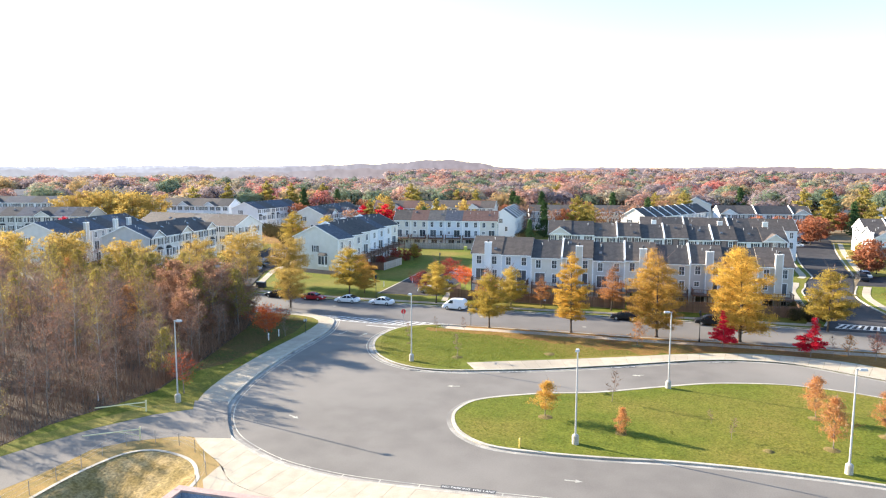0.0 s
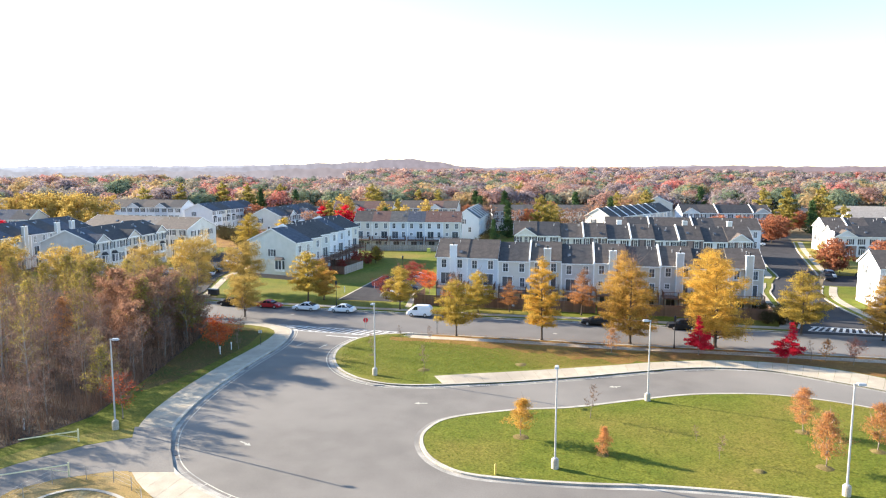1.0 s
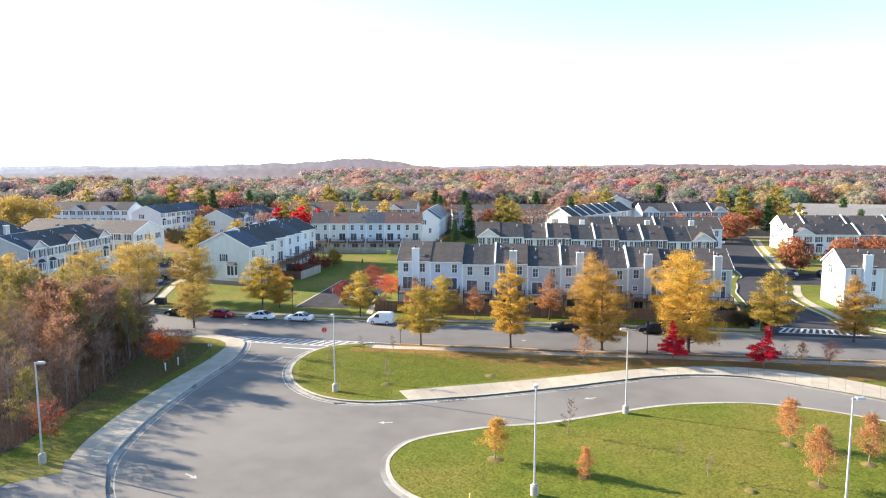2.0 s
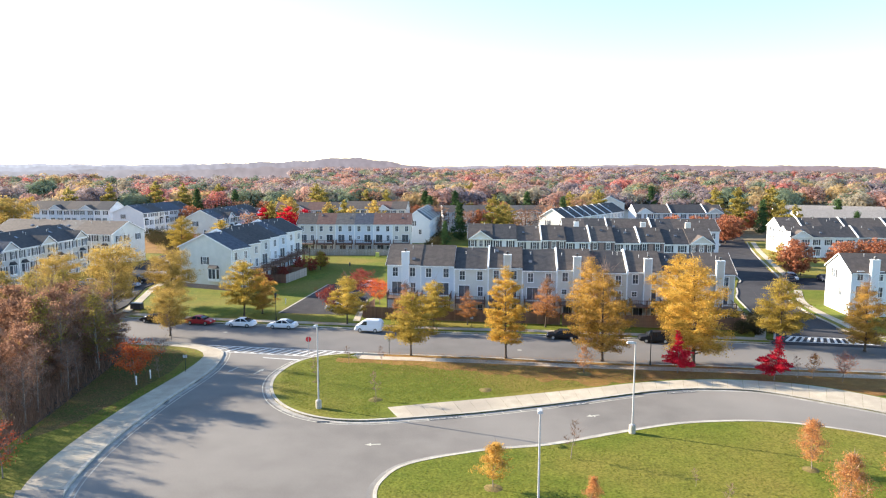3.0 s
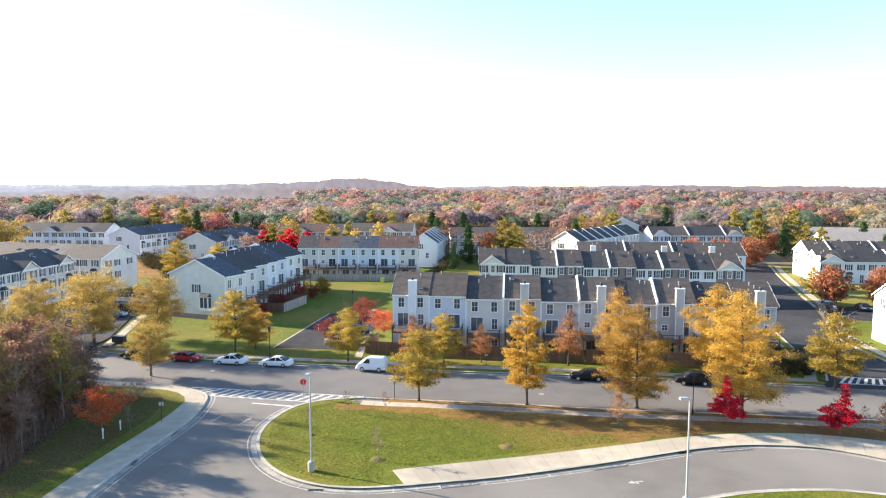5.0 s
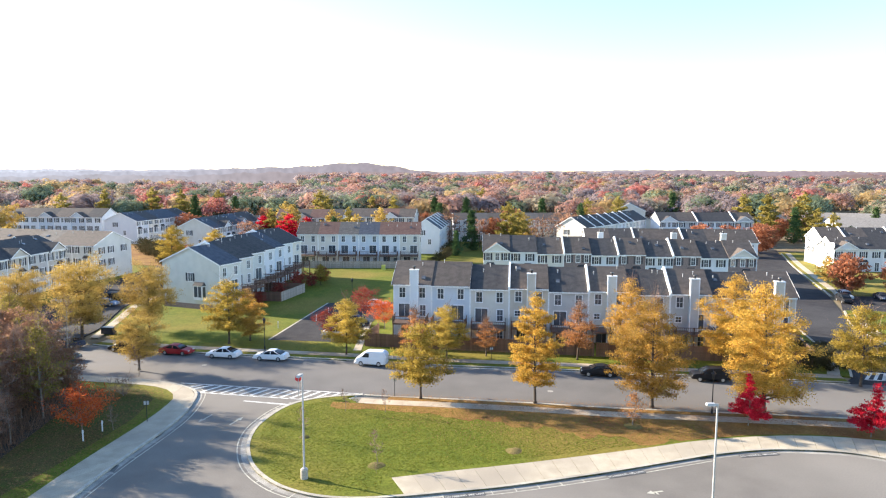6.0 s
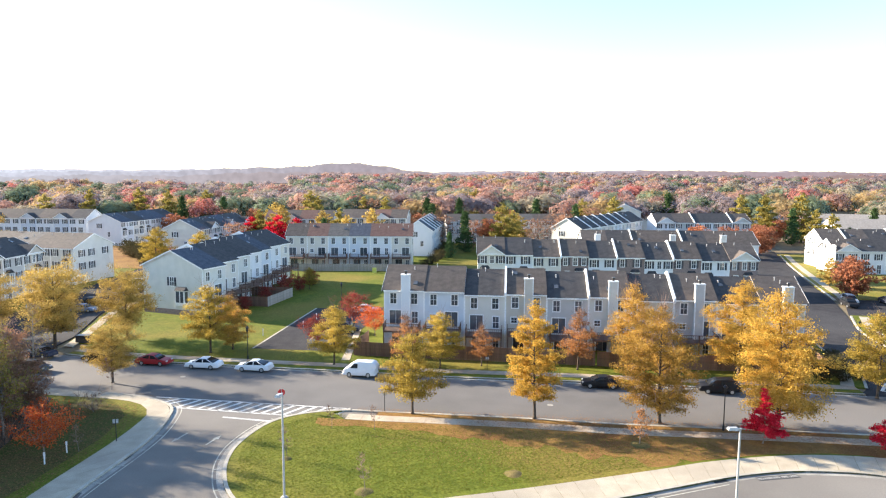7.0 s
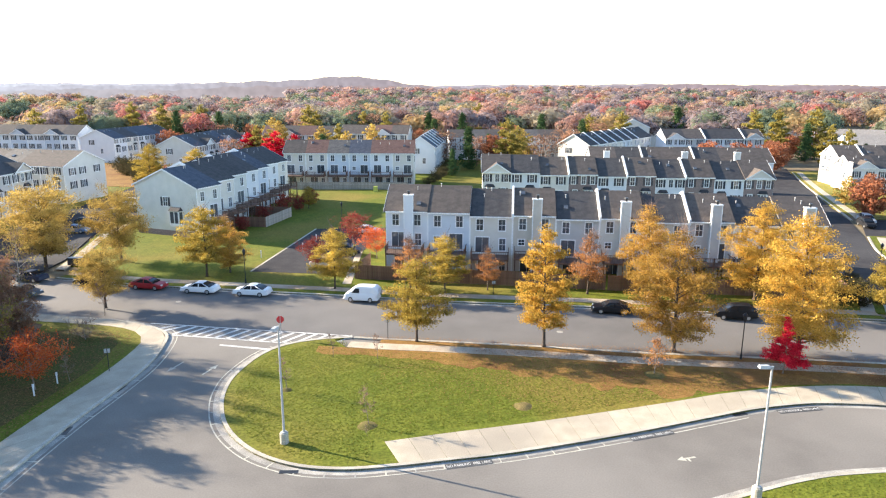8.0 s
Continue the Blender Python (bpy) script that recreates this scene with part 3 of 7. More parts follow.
# wooded ridges on the horizon, over a kilometre off, haze painted as glowing colour
def ridge(dist, base, hill_high, west, mid, east, seed):
    m = bpy.data.materials.new("painted_haze")
    m.use_nodes = True
    n, l = m.node_tree.nodes, m.node_tree.links
    n.remove(n["Principled BSDF"])
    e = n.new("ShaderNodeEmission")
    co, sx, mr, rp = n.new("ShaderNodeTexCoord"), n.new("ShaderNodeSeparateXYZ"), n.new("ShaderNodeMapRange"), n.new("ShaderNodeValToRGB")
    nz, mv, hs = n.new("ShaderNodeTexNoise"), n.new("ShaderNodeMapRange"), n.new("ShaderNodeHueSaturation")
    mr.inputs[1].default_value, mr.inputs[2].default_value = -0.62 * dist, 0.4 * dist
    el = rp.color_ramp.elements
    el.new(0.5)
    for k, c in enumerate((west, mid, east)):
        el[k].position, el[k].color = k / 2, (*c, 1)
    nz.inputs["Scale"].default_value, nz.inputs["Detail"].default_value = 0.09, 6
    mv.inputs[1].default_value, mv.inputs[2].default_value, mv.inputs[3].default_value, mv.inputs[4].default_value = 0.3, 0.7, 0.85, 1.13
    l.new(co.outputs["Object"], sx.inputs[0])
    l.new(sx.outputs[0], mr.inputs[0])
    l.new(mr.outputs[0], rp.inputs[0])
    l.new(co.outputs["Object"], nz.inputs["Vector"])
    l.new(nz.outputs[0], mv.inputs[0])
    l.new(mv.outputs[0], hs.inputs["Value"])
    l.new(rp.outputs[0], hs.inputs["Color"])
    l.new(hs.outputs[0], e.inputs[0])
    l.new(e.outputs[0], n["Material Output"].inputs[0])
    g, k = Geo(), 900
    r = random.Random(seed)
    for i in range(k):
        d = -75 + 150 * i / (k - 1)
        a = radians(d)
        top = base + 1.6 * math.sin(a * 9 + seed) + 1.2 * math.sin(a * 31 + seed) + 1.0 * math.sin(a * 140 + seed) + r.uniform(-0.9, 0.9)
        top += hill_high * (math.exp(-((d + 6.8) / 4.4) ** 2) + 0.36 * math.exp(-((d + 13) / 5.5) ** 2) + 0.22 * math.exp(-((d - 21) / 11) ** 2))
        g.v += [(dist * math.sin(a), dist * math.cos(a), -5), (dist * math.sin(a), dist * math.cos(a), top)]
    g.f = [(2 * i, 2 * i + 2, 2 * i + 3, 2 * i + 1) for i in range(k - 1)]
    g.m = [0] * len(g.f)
    structure("backdrop", g, m, "wooded ridge on the far horizon, haze painted into its glow", "distance")


# west, mid and east tones; the painted haze pales westward and with distance
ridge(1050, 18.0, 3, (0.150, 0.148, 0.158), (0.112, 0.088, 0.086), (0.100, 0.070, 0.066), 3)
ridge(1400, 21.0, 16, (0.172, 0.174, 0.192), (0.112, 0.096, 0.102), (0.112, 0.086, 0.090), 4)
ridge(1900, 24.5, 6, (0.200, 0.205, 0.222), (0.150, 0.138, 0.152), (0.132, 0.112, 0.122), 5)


# ---- houses ----
CACHE = {}


def cached(key, make):
    if key not in CACHE:
        CACHE[key] = make()
    return CACHE[key]


def facade(g, o, u, inward, w, z0, z1, holes, m=0, depth=0.12):
    """A wall of width w from o along u, with holes (x, z, width, height) whose reveals go inward."""
    o, u, q = Vector(o), Vector(u), Vector(inward) * depth
    xs = sorted({0.0, w, *(h[0] for h in holes), *(h[0] + h[2] for h in holes)})
    zs = sorted({z0, z1, *(h[1] for h in holes), *(h[1] + h[3] for h in holes)})
    at = lambda x, z: o + u * x + Vector((0, 0, z))
    for xa, xb in zip(xs, xs[1:]):
        for za, zb in zip(zs, zs[1:]):
            cx, cz = (xa + xb) / 2, (za + zb) / 2
            if not any(h[0] < cx < h[0] + h[2] and h[1] < cz < h[1] + h[3] for h in holes):
                g.add([at(xa, za), at(xb, za), at(xb, zb), at(xa, zb)], [(0, 1, 2, 3)], m)
    for x, z, a, b in holes:
        c = [at(x, z), at(x + a, z), at(x + a, z + b), at(x, z + b)]
        g.add(c + [p + q for p in c], [(0, 1, 5, 4), (1, 2, 6, 5), (2, 3, 7, 6), (3, 0, 4, 7)], m)


def welded(me):
    """The mesh with its touching corners joined."""
    bm = bmesh.new()
    bm.from_mesh(me)
    bmesh.ops.remove_doubles(bm, verts=bm.verts, dist=0.0005)
    bm.to_mesh(me)
    bm.free()
    return me


def window_frame(w, h, kind):
    """Casing, rails and glazing bars of one window, cut from one board."""
    g, t, o = Geo(), 0.034, 0.12
    nx, nz = (2, 1) if kind == "slide" else (4 if w > 1.3 else 2, 2)
    holes = []
    for i in range(nx):
        for j in range(nz):
            xa, xb, za, zb = w * i / nx, w * (i + 1) / nx, h * j / nz, h * (j + 1) / nz
            xa, xb = xa + (t / 2 if i else 0), xb - (t / 2 if i < nx - 1 else 0)
            za, zb = za + (t / 2 if j else 0), zb - (t / 2 if j < nz - 1 else 0)
            holes.append((xa + o, za, xb - xa, zb - za))
    facade(g, (-o, -0.045, 0), (1, 0, 0), (0, 1, 0), w + 2 * o, -o, h + o, holes, depth=0.105)
    for a, b in (((-o, -0.045, -o), (w + o, -0.045, -o)), ((w + o, -0.045, -o), (w + o, -0.045, h + o)), ((w + o, -0.045, h + o), (-o, -0.045, h + o)), ((-o, -0.045, h + o), (-o, -0.045, -o))):
        g.add([a, b, (b[0], 0.0, b[2]), (a[0], 0.0, a[2])], [(0, 1, 2, 3)])
    return welded(mesh("window_frame", g, M_TRIM))


def window(parent, m, w, h, kind="sash", shutters=False):
    """Frame, pane and shutters in an opening; x along the wall, y inward."""
    fr = part("door" if kind == "slide" else "window", cached(("fr", w, h, kind), lambda: window_frame(w, h, kind)), parent, m, "white-framed sliding glass door" if kind == "slide" else "")
    part("pane", cached(("pane", w, h), lambda: mesh("pane", Geo().box(0.0, w, 0.06, 0.085, 0.0, h), M_GLASS)), fr)
    if shutters:
        sh = cached(("sh", h), lambda: mesh("shutter", shutter_geo(h), M_SHUTTER))
        part("shutter", sh, fr, pose(-0.52, -0.06, 0))
        part("shutter", sh, fr, pose(w + 0.12, -0.06, 0))


def shutter_geo(h):
    g = Geo().box(0, 0.06, 0, 0.05, 0, h).box(0.34, 0.40, 0, 0.05, 0, h).box(0.06, 0.34, 0, 0.05, 0, 0.08).box(0.06, 0.34, 0, 0.05, h - 0.08, h)
    for k in range(8):
        z = 0.08 + (h - 0.16) * k / 8
        g.add([(0.06, 0.0, z), (0.34, 0.0, z), (0.34, 0.035, z + (h - 0.16) / 8), (0.06, 0.035, z + (h - 0.16) / 8)], [(0, 1, 2, 3)])
    return g


def holes_for(style, w, seed):
    """Openings (x, z, width, height, kind, shutters) of one face of a unit."""
    r = random.Random(seed)
    if style == "rear":
        up = [(0.16 * w, 6.0, 0.85, 1.45, "sash", False), (0.68 * w, 6.0, 0.85, 1.45, "sash", False)]
        mid = [(0.14 * w, 3.0, 1.75, 2.05, "slide", False), (0.70 * w, 3.3, 0.8, 1.6, "sash", False)] if seed % 2 else [(0.15 * w, 3.9, 0.75, 0.75, "sash", False), (0.52 * w, 3.0, 1.75, 2.05, "slide", False)]
        low = [(0.2 * w, 0.1, 1.75, 2.0, "slide", False), (0.70 * w, 0.5, 0.8, 1.4, "sash", False)]
        return up + mid + low
    if style == "front":
        up = [(0.13 * w, 6.1, 0.8, 1.45, "sash", True), (0.66 * w, 6.1, 0.8, 1.45, "sash", True)] if seed % 3 else [(0.10 * w, 6.1, 0.75, 1.45, "sash", True), (0.45 * w, 6.1, 0.75, 1.45, "sash", False), (0.76 * w, 6.1, 0.75, 1.45, "sash", True)]
        mid = [(0.12 * w, 3.3, 1.6, 1.6, "sash", False), (0.66 * w, 3.3, 0.8, 1.6, "sash", True)] if seed % 2 else [(0.16 * w, 3.3, 0.8, 1.6, "sash", True), (0.52 * w, 3.3, 1.6, 1.6, "sash", False)]
        low = [(0.15 * w, 0.35, 0.95, 2.05, "sash", False), (0.58 * w, 0.7, 1.5, 1.4, "sash", False)]
        return up + mid + low
    if style == "front2":
        up = [(0.12 * w, 3.5, 0.8, 1.45, "sash", True), (0.64 * w, 3.5, 0.8, 1.45, "sash", True)]
        low = [(0.14 * w, 0.25, 0.95, 2.05, "sash", False), (0.52 * w, 0.7, 1.6, 1.5, "sash", False)] if seed % 2 else [(0.10 * w, 0.7, 1.6, 1.5, "sash", False), (0.68 * w, 0.25, 0.95, 2.05, "sash", False)]
        return up + low
    if style == "gable_c":
        return [(0.46 * w, 5.0, 0.85, 1.45, "sash", True)]
    if style == "end_c":
        return [(0.16 * w, 5.8, 0.85, 1.45, "sash", True), (0.40 * w, 5.8, 0.85, 1.45, "sash", True), (0.75 * w, 5.8, 0.85, 1.45, "sash", True), (0.16 * w, 3.0, 0.85, 1.5, "sash", True), (0.40 * w, 3.0, 0.85, 1.5, "sash", True)]
    if style == "end":
        return [(0.3 * w, 5.6, 0.85, 1.45, "sash", True), (0.58 * w, 2.9, 0.85, 1.5, "sash", False)]
    return []


def roof_geo(w, d, eave, ridge, over_l, over_r):
    """Two slopes with thickness; the ridge runs along x in the middle of the depth."""
    g, t, o = Geo(), 0.16, 0.35
    k = (ridge - eave) / (d / 2)
    for s in (0, 1):
        ya, yb = (-o, d / 2) if s == 0 else (d + o, d / 2)
        za, zb = eave - o * k, ridge
        n = 6
        for i in range(n):
            y0, y1, z0, z1 = (ya + (yb - ya) * i / n, ya + (yb - ya) * (i + 1) / n, za + (zb - za) * i / n, za + (zb - za) * (i + 1) / n)
            g.add([(-over_l, y0, z0 + t), (w + over_r, y0, z0 + t), (w + over_r, y1, z1 + t), (-over_l, y1, z1 + t)], [(0, 1, 2, 3) if s == 0 else (3, 2, 1, 0)])
        g.add([(-over_l, ya, za), (w + over_r, ya, za), (w + over_r, yb, zb), (-over_l, yb, zb)], [(3, 2, 1, 0)])
        g.add([(-over_l, ya, za), (w + over_r, ya, za), (w + over_r, ya, za + t), (-over_l, ya, za + t)], [(0, 1, 2, 3)])
        for x in (-over_l, w + over_r):
            g.add([(x, ya, za), (x, yb, zb), (x, yb, zb + t), (x, ya, za + t)], [(0, 1, 2, 3)])
    return g


def wall_geo(w, d, eave, ridge, front, back, left, right):
    """Walls of one unit: front at y = 0, back at y = d, and gables at both ends."""
    g = Geo()
    facade(g, (0, 0, 0), (1, 0, 0), (0, 1, 0), w, -0.1, eave, [h[:4] for h in front])
    facade(g, (w, d, 0), (-1, 0, 0), (0, -1, 0), w, -0.1, eave, [h[:4] for h in back])
    facade(g, (0, d, 0), (0, -1, 0), (1, 0, 0), d, -0.1, eave, [h[:4] for h in left])
    facade(g, (w, 0, 0), (0, 1, 0), (-1, 0, 0), d, -0.1, eave, [h[:4] for h in right])
    for x in (0, w):
        g.add([(x, 0, eave), (x, d, eave), (x, d / 2, ridge)], [(0, 1, 2)])
    return g


def deck(parent, w, seed):
    """Raised wooden deck with posts, rails and balusters behind a unit."""
    r = random.Random(seed)
    dd, z, x0, x1 = r.uniform(2.6, 3.4), 2.75, 0.3, w - 0.4
    g = Geo().box(x0, x1, -dd, -0.02, z - 0.22, z)
    for x in (x0 + 0.1, x1 - 0.1, (x0 + x1) / 2):
        g.box(x - 0.07, x + 0.07, -dd + 0.05, -dd + 0.19, 0, z + 1.0)
    dk = part("deck", mesh("deck", g, M_DECK), parent, label="dark-stained wooden deck on posts")
    g = Geo().box(x0, x1, -dd, -dd + 0.08, z + 0.92, z + 1.0).box(x0, x0 + 0.08, -dd, 0, z + 0.92, z + 1.0).box(x1 - 0.08, x1, -dd, 0, z + 0.92, z + 1.0)
    for i in range(int((x1 - x0) / 0.28)):
        g.box(x0 + i * 0.28, x0 + i * 0.28 + 0.04, -dd + 0.02, -dd + 0.06, z, z + 0.93)
    for x in (x0 + 0.02, x1 - 0.06):
        for i in range(int(dd / 0.28)):
            g.box(x, x + 0.04, -dd + i * 0.28, -dd + i * 0.28 + 0.04, z, z + 0.93)
    part("railing", mesh("railing", g, M_DECK), dk)


def chimney(parent, x, top, wall):
    """Boxed chimney shaft on the rear wall, with white corner boards and a metal cap."""
    ch = part("chimney", mesh("chimney", Geo().box(x - 0.6, x + 0.6, -0.75, 0.02, 0, top), wall), parent, label="boxed siding chimney with white corner boards")
    g = Geo()
    for a in (-0.63, 0.51):
        g.box(x + a, x + a + 0.12, -0.78, -0.66, 0, top)
    g.box(x - 0.67, x + 0.67, -0.82, 0.08, top, top + 0.12)
    part("trim", mesh("trim", g, M_TRIM), ch, label="white corner boards and cap")
    g = Geo()
    g.tube([(x, -0.35, top + 0.1), (x, -0.35, top + 0.5)], [0.16, 0.16], 8).tube([(x, -0.35, top + 0.5), (x, -0.35, top + 0.6)], [0.26, 0.22], 8)
    part("flue", mesh("flue", g, M_BLACKMETAL), ch, label="dark metal flue cap")


def portico(parent, x0, x1, eave, wall, roofm, out=0.45, rise=1.5, low=5.4):
    """Front gable that stands proud of the roof over a bay."""
    g = Geo()
    xm = (x0 + x1) / 2
    g.add([(x0, -out, eave - 0.1), (x1, -out, eave - 0.1), (xm, -out, eave + rise), (x0, 0.9, eave - 0.1), (x1, 0.9, eave - 0.1), (xm, 3.2, eave + rise)], [(0, 1, 2), (0, 3, 5, 2), (1, 2, 5, 4)])
    gb = part("front_gable", mesh("front_gable", g, wall), parent, label="pale siding front gable")
    g, o = Geo(), 0.25
    for a, s in ((x0, -1), (x1, 1)):
        p = [(a + s * o, -out - o, eave - 0.1 - o * 0.9), (xm, -out - o, eave + rise), (xm, 3.4, eave + rise), (a + s * o, 1.1, eave - 0.1 - o * 0.9)]
        g.add([(x, y, z + 0.05) for x, y, z in p] + [(x, y, z + 0.2) for x, y, z in p], [(0, 1, 2, 3), (4, 5, 6, 7), (0, 1, 5, 4), (0, 3, 7, 4)])
    part("gable_roof", mesh("gable_roof", g, roofm), gb)
    g = Geo()
    for a, s in ((x0, -1), (x1, 1)):
        p = [(a + s * o, -out - o - 0.02, eave - 0.3), (xm, -out - o - 0.02, eave + rise - 0.02)]
        g.add([p[0], p[1], (p[1][0], p[1][1], p[1][2] + 0.24), (p[0][0], p[0][1], p[0][2] + 0.24)], [(0, 1, 2, 3)])
    g.box(x0, x1, -out - 0.06, -out, eave - 0.15, eave + 0.1)
    part("trim", mesh("trim", g, M_TRIM), gb)


def bay(parent, m, w=1.9, h=1.9, z=0.6):
    """Projecting bay window with a small dark roof."""
    g = Geo()
    pts = [(0, 0.03), (0.4, -0.55), (w - 0.4, -0.55), (w, 0.03)]
    g.prism(pts, z - 0.5, z)
    bars = []
    for (xa, ya), (xb, yb) in zip(pts, pts[1:]):
        for k in (0.0, 0.9) if math.dist((xa, ya), (xb, yb)) < 0.8 else (0.0, 0.48, 0.92):
            x, y = xa + (xb - xa) * k, ya + (yb - ya) * k
            bars.append((x, y))
    by = part("bay_window", cached(("bay", w, h, z), lambda: mesh("bay_window", g, M_TRIM)), parent, m, "white bay window with a dark roof")
    part("pane", cached(("baypane", w, h, z), lambda: mesh("pane", Geo().prism([(0.06, 0.05), (0.44, -0.48), (w - 0.44, -0.48), (w - 0.06, 0.05)], z, z + h), M_GLASS)), by)
    part("fascia", cached(("bayfascia", w, h, z), lambda: mesh("fascia", Geo().prism(pts, z + h, z + h + 0.15), M_TRIM)), by)
    for x, y in bars:
        part("mullion", cached(("mullion", h), lambda: mesh("mullion", Geo().box(-0.01, 0.09, -0.02, 0.08, 0, h), M_TRIM)), by, pose(x, y, z))
    g = Geo().add([(-0.1, 0.03, z + h + 0.15), (0.35, -0.7, z + h + 0.15), (w - 0.35, -0.7, z + h + 0.15), (w + 0.1, 0.03, z + h + 0.15), (0.3, 0.03, z + h + 0.75), (w - 0.3, 0.03, z + h + 0.75)],
                  [(0, 1, 4), (1, 2, 5, 4), (2, 3, 5), (3, 2, 1, 0)])
    part("bay_roof", cached(("bayroof", w, h, z), lambda: mesh("bay_roof", g, ROOF[0])), by)


def row(origin, angle, n, w, d, eave, ridge, face, walls, roofs, group, seed=0, chimneys=(), gables=(), bricks=(), decks=False, firewalls=(), ends=("", ""), back="", drop=0.0, jog=(0.0,), steps=(0.0,), z=0.0,
        label="", detail=True, chim_at=0.56, chim_top=2.1):
    """A terrace of n town houses, each a thing of its own, from the front left corner along the angle."""
    m0 = pose(*origin, z, 0, 0, angle)
    for i in range(n):
        wall, rf = SIDING[walls[i % len(walls)]], ROOF[roofs[i % len(roofs)]]
        names = ("white", "cream", "grey", "tan", "pale blue", "off-white")
        rn = ("charcoal", "brown", "grey", "russet", "slate", "light grey")
        t = thing("townhouse", m0 @ pose(i * w, jog[i % len(jog)], steps[i % len(steps)] - drop * i),
                  label or f"{names[walls[i % len(walls)]]} siding town house with {rn[roofs[i % len(roofs)]]} shingle roof", "town house", group)
        fh, bh = holes_for(face, w, seed + i), holes_for(back, w, seed + i + 7)
        lh = holes_for(ends[0], d, seed + 1) if i == 0 else []
        rh = holes_for(ends[1], d, seed + 2) if i == n - 1 else []
        key = ("wall", w, d, eave, ridge, tuple(fh), tuple(bh), tuple(lh), tuple(rh), wall.name)
        part("wall", cached(key, lambda: welded(mesh("wall", wall_geo(w, d, eave, ridge, fh, bh, lh, rh), wall))), t)
        ol, orr = (0.25 if i == 0 else 0.0), (0.25 if i == n - 1 else -0.0)
        part("roof", cached(("roof", w, d, eave, ridge, ol, orr, rf.name), lambda: mesh("roof", roof_geo(w, d, eave, ridge, ol, orr), rf)), t)
        for x, zz, a, b, kind, sh in fh:
            if detail and face in ("front", "front2") and a == 1.6:
                bay(t, pose(x - 0.15, -0.04, 0), 1.9, 1.6, zz)
                continue
            window(t, pose(x, 0, zz), a, b, kind, sh)
        for x, zz, a, b, kind, sh in bh:
            window(t, pose(w - x, d, zz, 0, 0, 180), a, b, kind, sh)
        for x, zz, a, b, kind, sh in lh:
            window(t, pose(0, d - x, zz, 0, 0, -90), a, b, kind, sh)
        for x, zz, a, b, kind, sh in rh:
            window(t, pose(w, x, zz, 0, 0, 90), a, b, kind, sh)
        # eaves trim, corner boards, party-wall line
        k = (ridge - eave) / (d / 2)
        g = Geo().box(0, w, -0.40, -0.35, eave - 0.36 * k - 0.06, eave - 0.36 * k + 0.12).box(0.0, 0.12, -0.03, 0.0, 0, eave).box(w - 0.1, w, -0.025, 0.0, 0, eave)
        part("trim", cached(("trim", w, d, eave, ridge), lambda: mesh("trim", g, M_TRIM)), t)
        if i == 0 or i == n - 1:
            g = Geo()
            x = -0.27 if i == 0 else w + 0.25
            for ya in (-0.38, d + 0.38):
                g.add([(x, ya, eave - 0.36 * k - 0.06), (x, d / 2, ridge - 0.06), (x, d / 2, ridge + 0.18), (x, ya, eave - 0.36 * k + 0.18), (x + 0.03, ya, eave - 0.36 * k - 0.06), (x + 0.03, d / 2, ridge - 0.06), (x + 0.03, d / 2, ridge + 0.18), (x + 0.03, ya, eave - 0.36 * k + 0.18)],
                      [(0, 1, 2, 3), (4, 5, 6, 7), (3, 2, 6, 7), (0, 1, 5, 4)])
            part("bargeboard", mesh("bargeboard", g, M_TRIM), t)
        if i in firewalls:
            g = Geo()
            for ya, yb in ((-0.45, d / 2), (d + 0.45, d / 2)):
                za = eave + k * (-0.45)
                p = [(ya, za - 0.3), (yb, ridge), (yb, ridge + 0.42), (ya, za + 0.42)]
                g.add([(-0.14, a, b) for a, b in p] + [(0.14, a, b) for a, b in p], [(0, 1, 2, 3), (7, 6, 5, 4), (3, 2, 6, 7), (0, 3, 7, 4)])
            part("fire_wall", mesh("fire_wall", g, M_TRIM), t, label="white fire wall capping the party line")
        if ends[0] == "gable_c" and i == 0:
            bay(t, pose(0, d - 6.9, 0, 0, 0, -90), w=2.7, z=2.3)
            part("foundation", mesh("foundation", Geo().box(-0.05, 0.0, 0, d, -0.1, 1.0), M_BRICK), t, label="brown brick foundation")
        if i in chimneys:
            chimney(t, w * chim_at, eave + chim_top, wall)
        if i in gables:
            portico(t, 0.05 * w, 0.95 * w, eave, wall, rf)
        if i in bricks:
            g = Geo()
            facade(g, (0.02, -0.035, 0), (1, 0, 0), (0, 1, 0), w - 0.04, 0, eave - 0.2 if i % 2 else 3.1, [h[:4] for h in fh if i % 2 or h[1] + h[3] < 3.0], depth=0.05)
            part("brick_front", mesh("brick_front", g, M_BRICK), t, label="brown brick facing")
        if decks:
            deck(t, w, seed + i)
        # vents on the roof
        r = random.Random(seed * 31 + i)
        if detail:
            for _ in range(r.choice((1, 2, 2))):
                y = r.uniform(0.3, 0.48) * d
                zz = eave + k * y + 0.1
                x = r.uniform(0.15, 0.85) * w
                part("roof_vent", cached("vent", lambda: mesh("roof_vent", Geo().tube([(0, 0, 0), (0, 0, 0.46)], [0.05, 0.05], 7).tube([(0, 0, 0.44), (0, 0, 0.54)], [0.1, 0.08], 7), M_POLE)), t, pose(x, y, zz), "pale grey vent pipe")
            if r.random() < 0.5:
                y = r.uniform(0.1, 0.4) * d
                part("skylight", cached("box_vent", lambda: mesh("skylight", Geo().box(-0.35, 0.35, -0.4, 0.4, -0.2, 0.18, inset=0.06), M_GLASS)), t, pose(r.uniform(0.2, 0.8) * w, y, eave + k * y + 0.12, math.degrees(math.atan(k))))


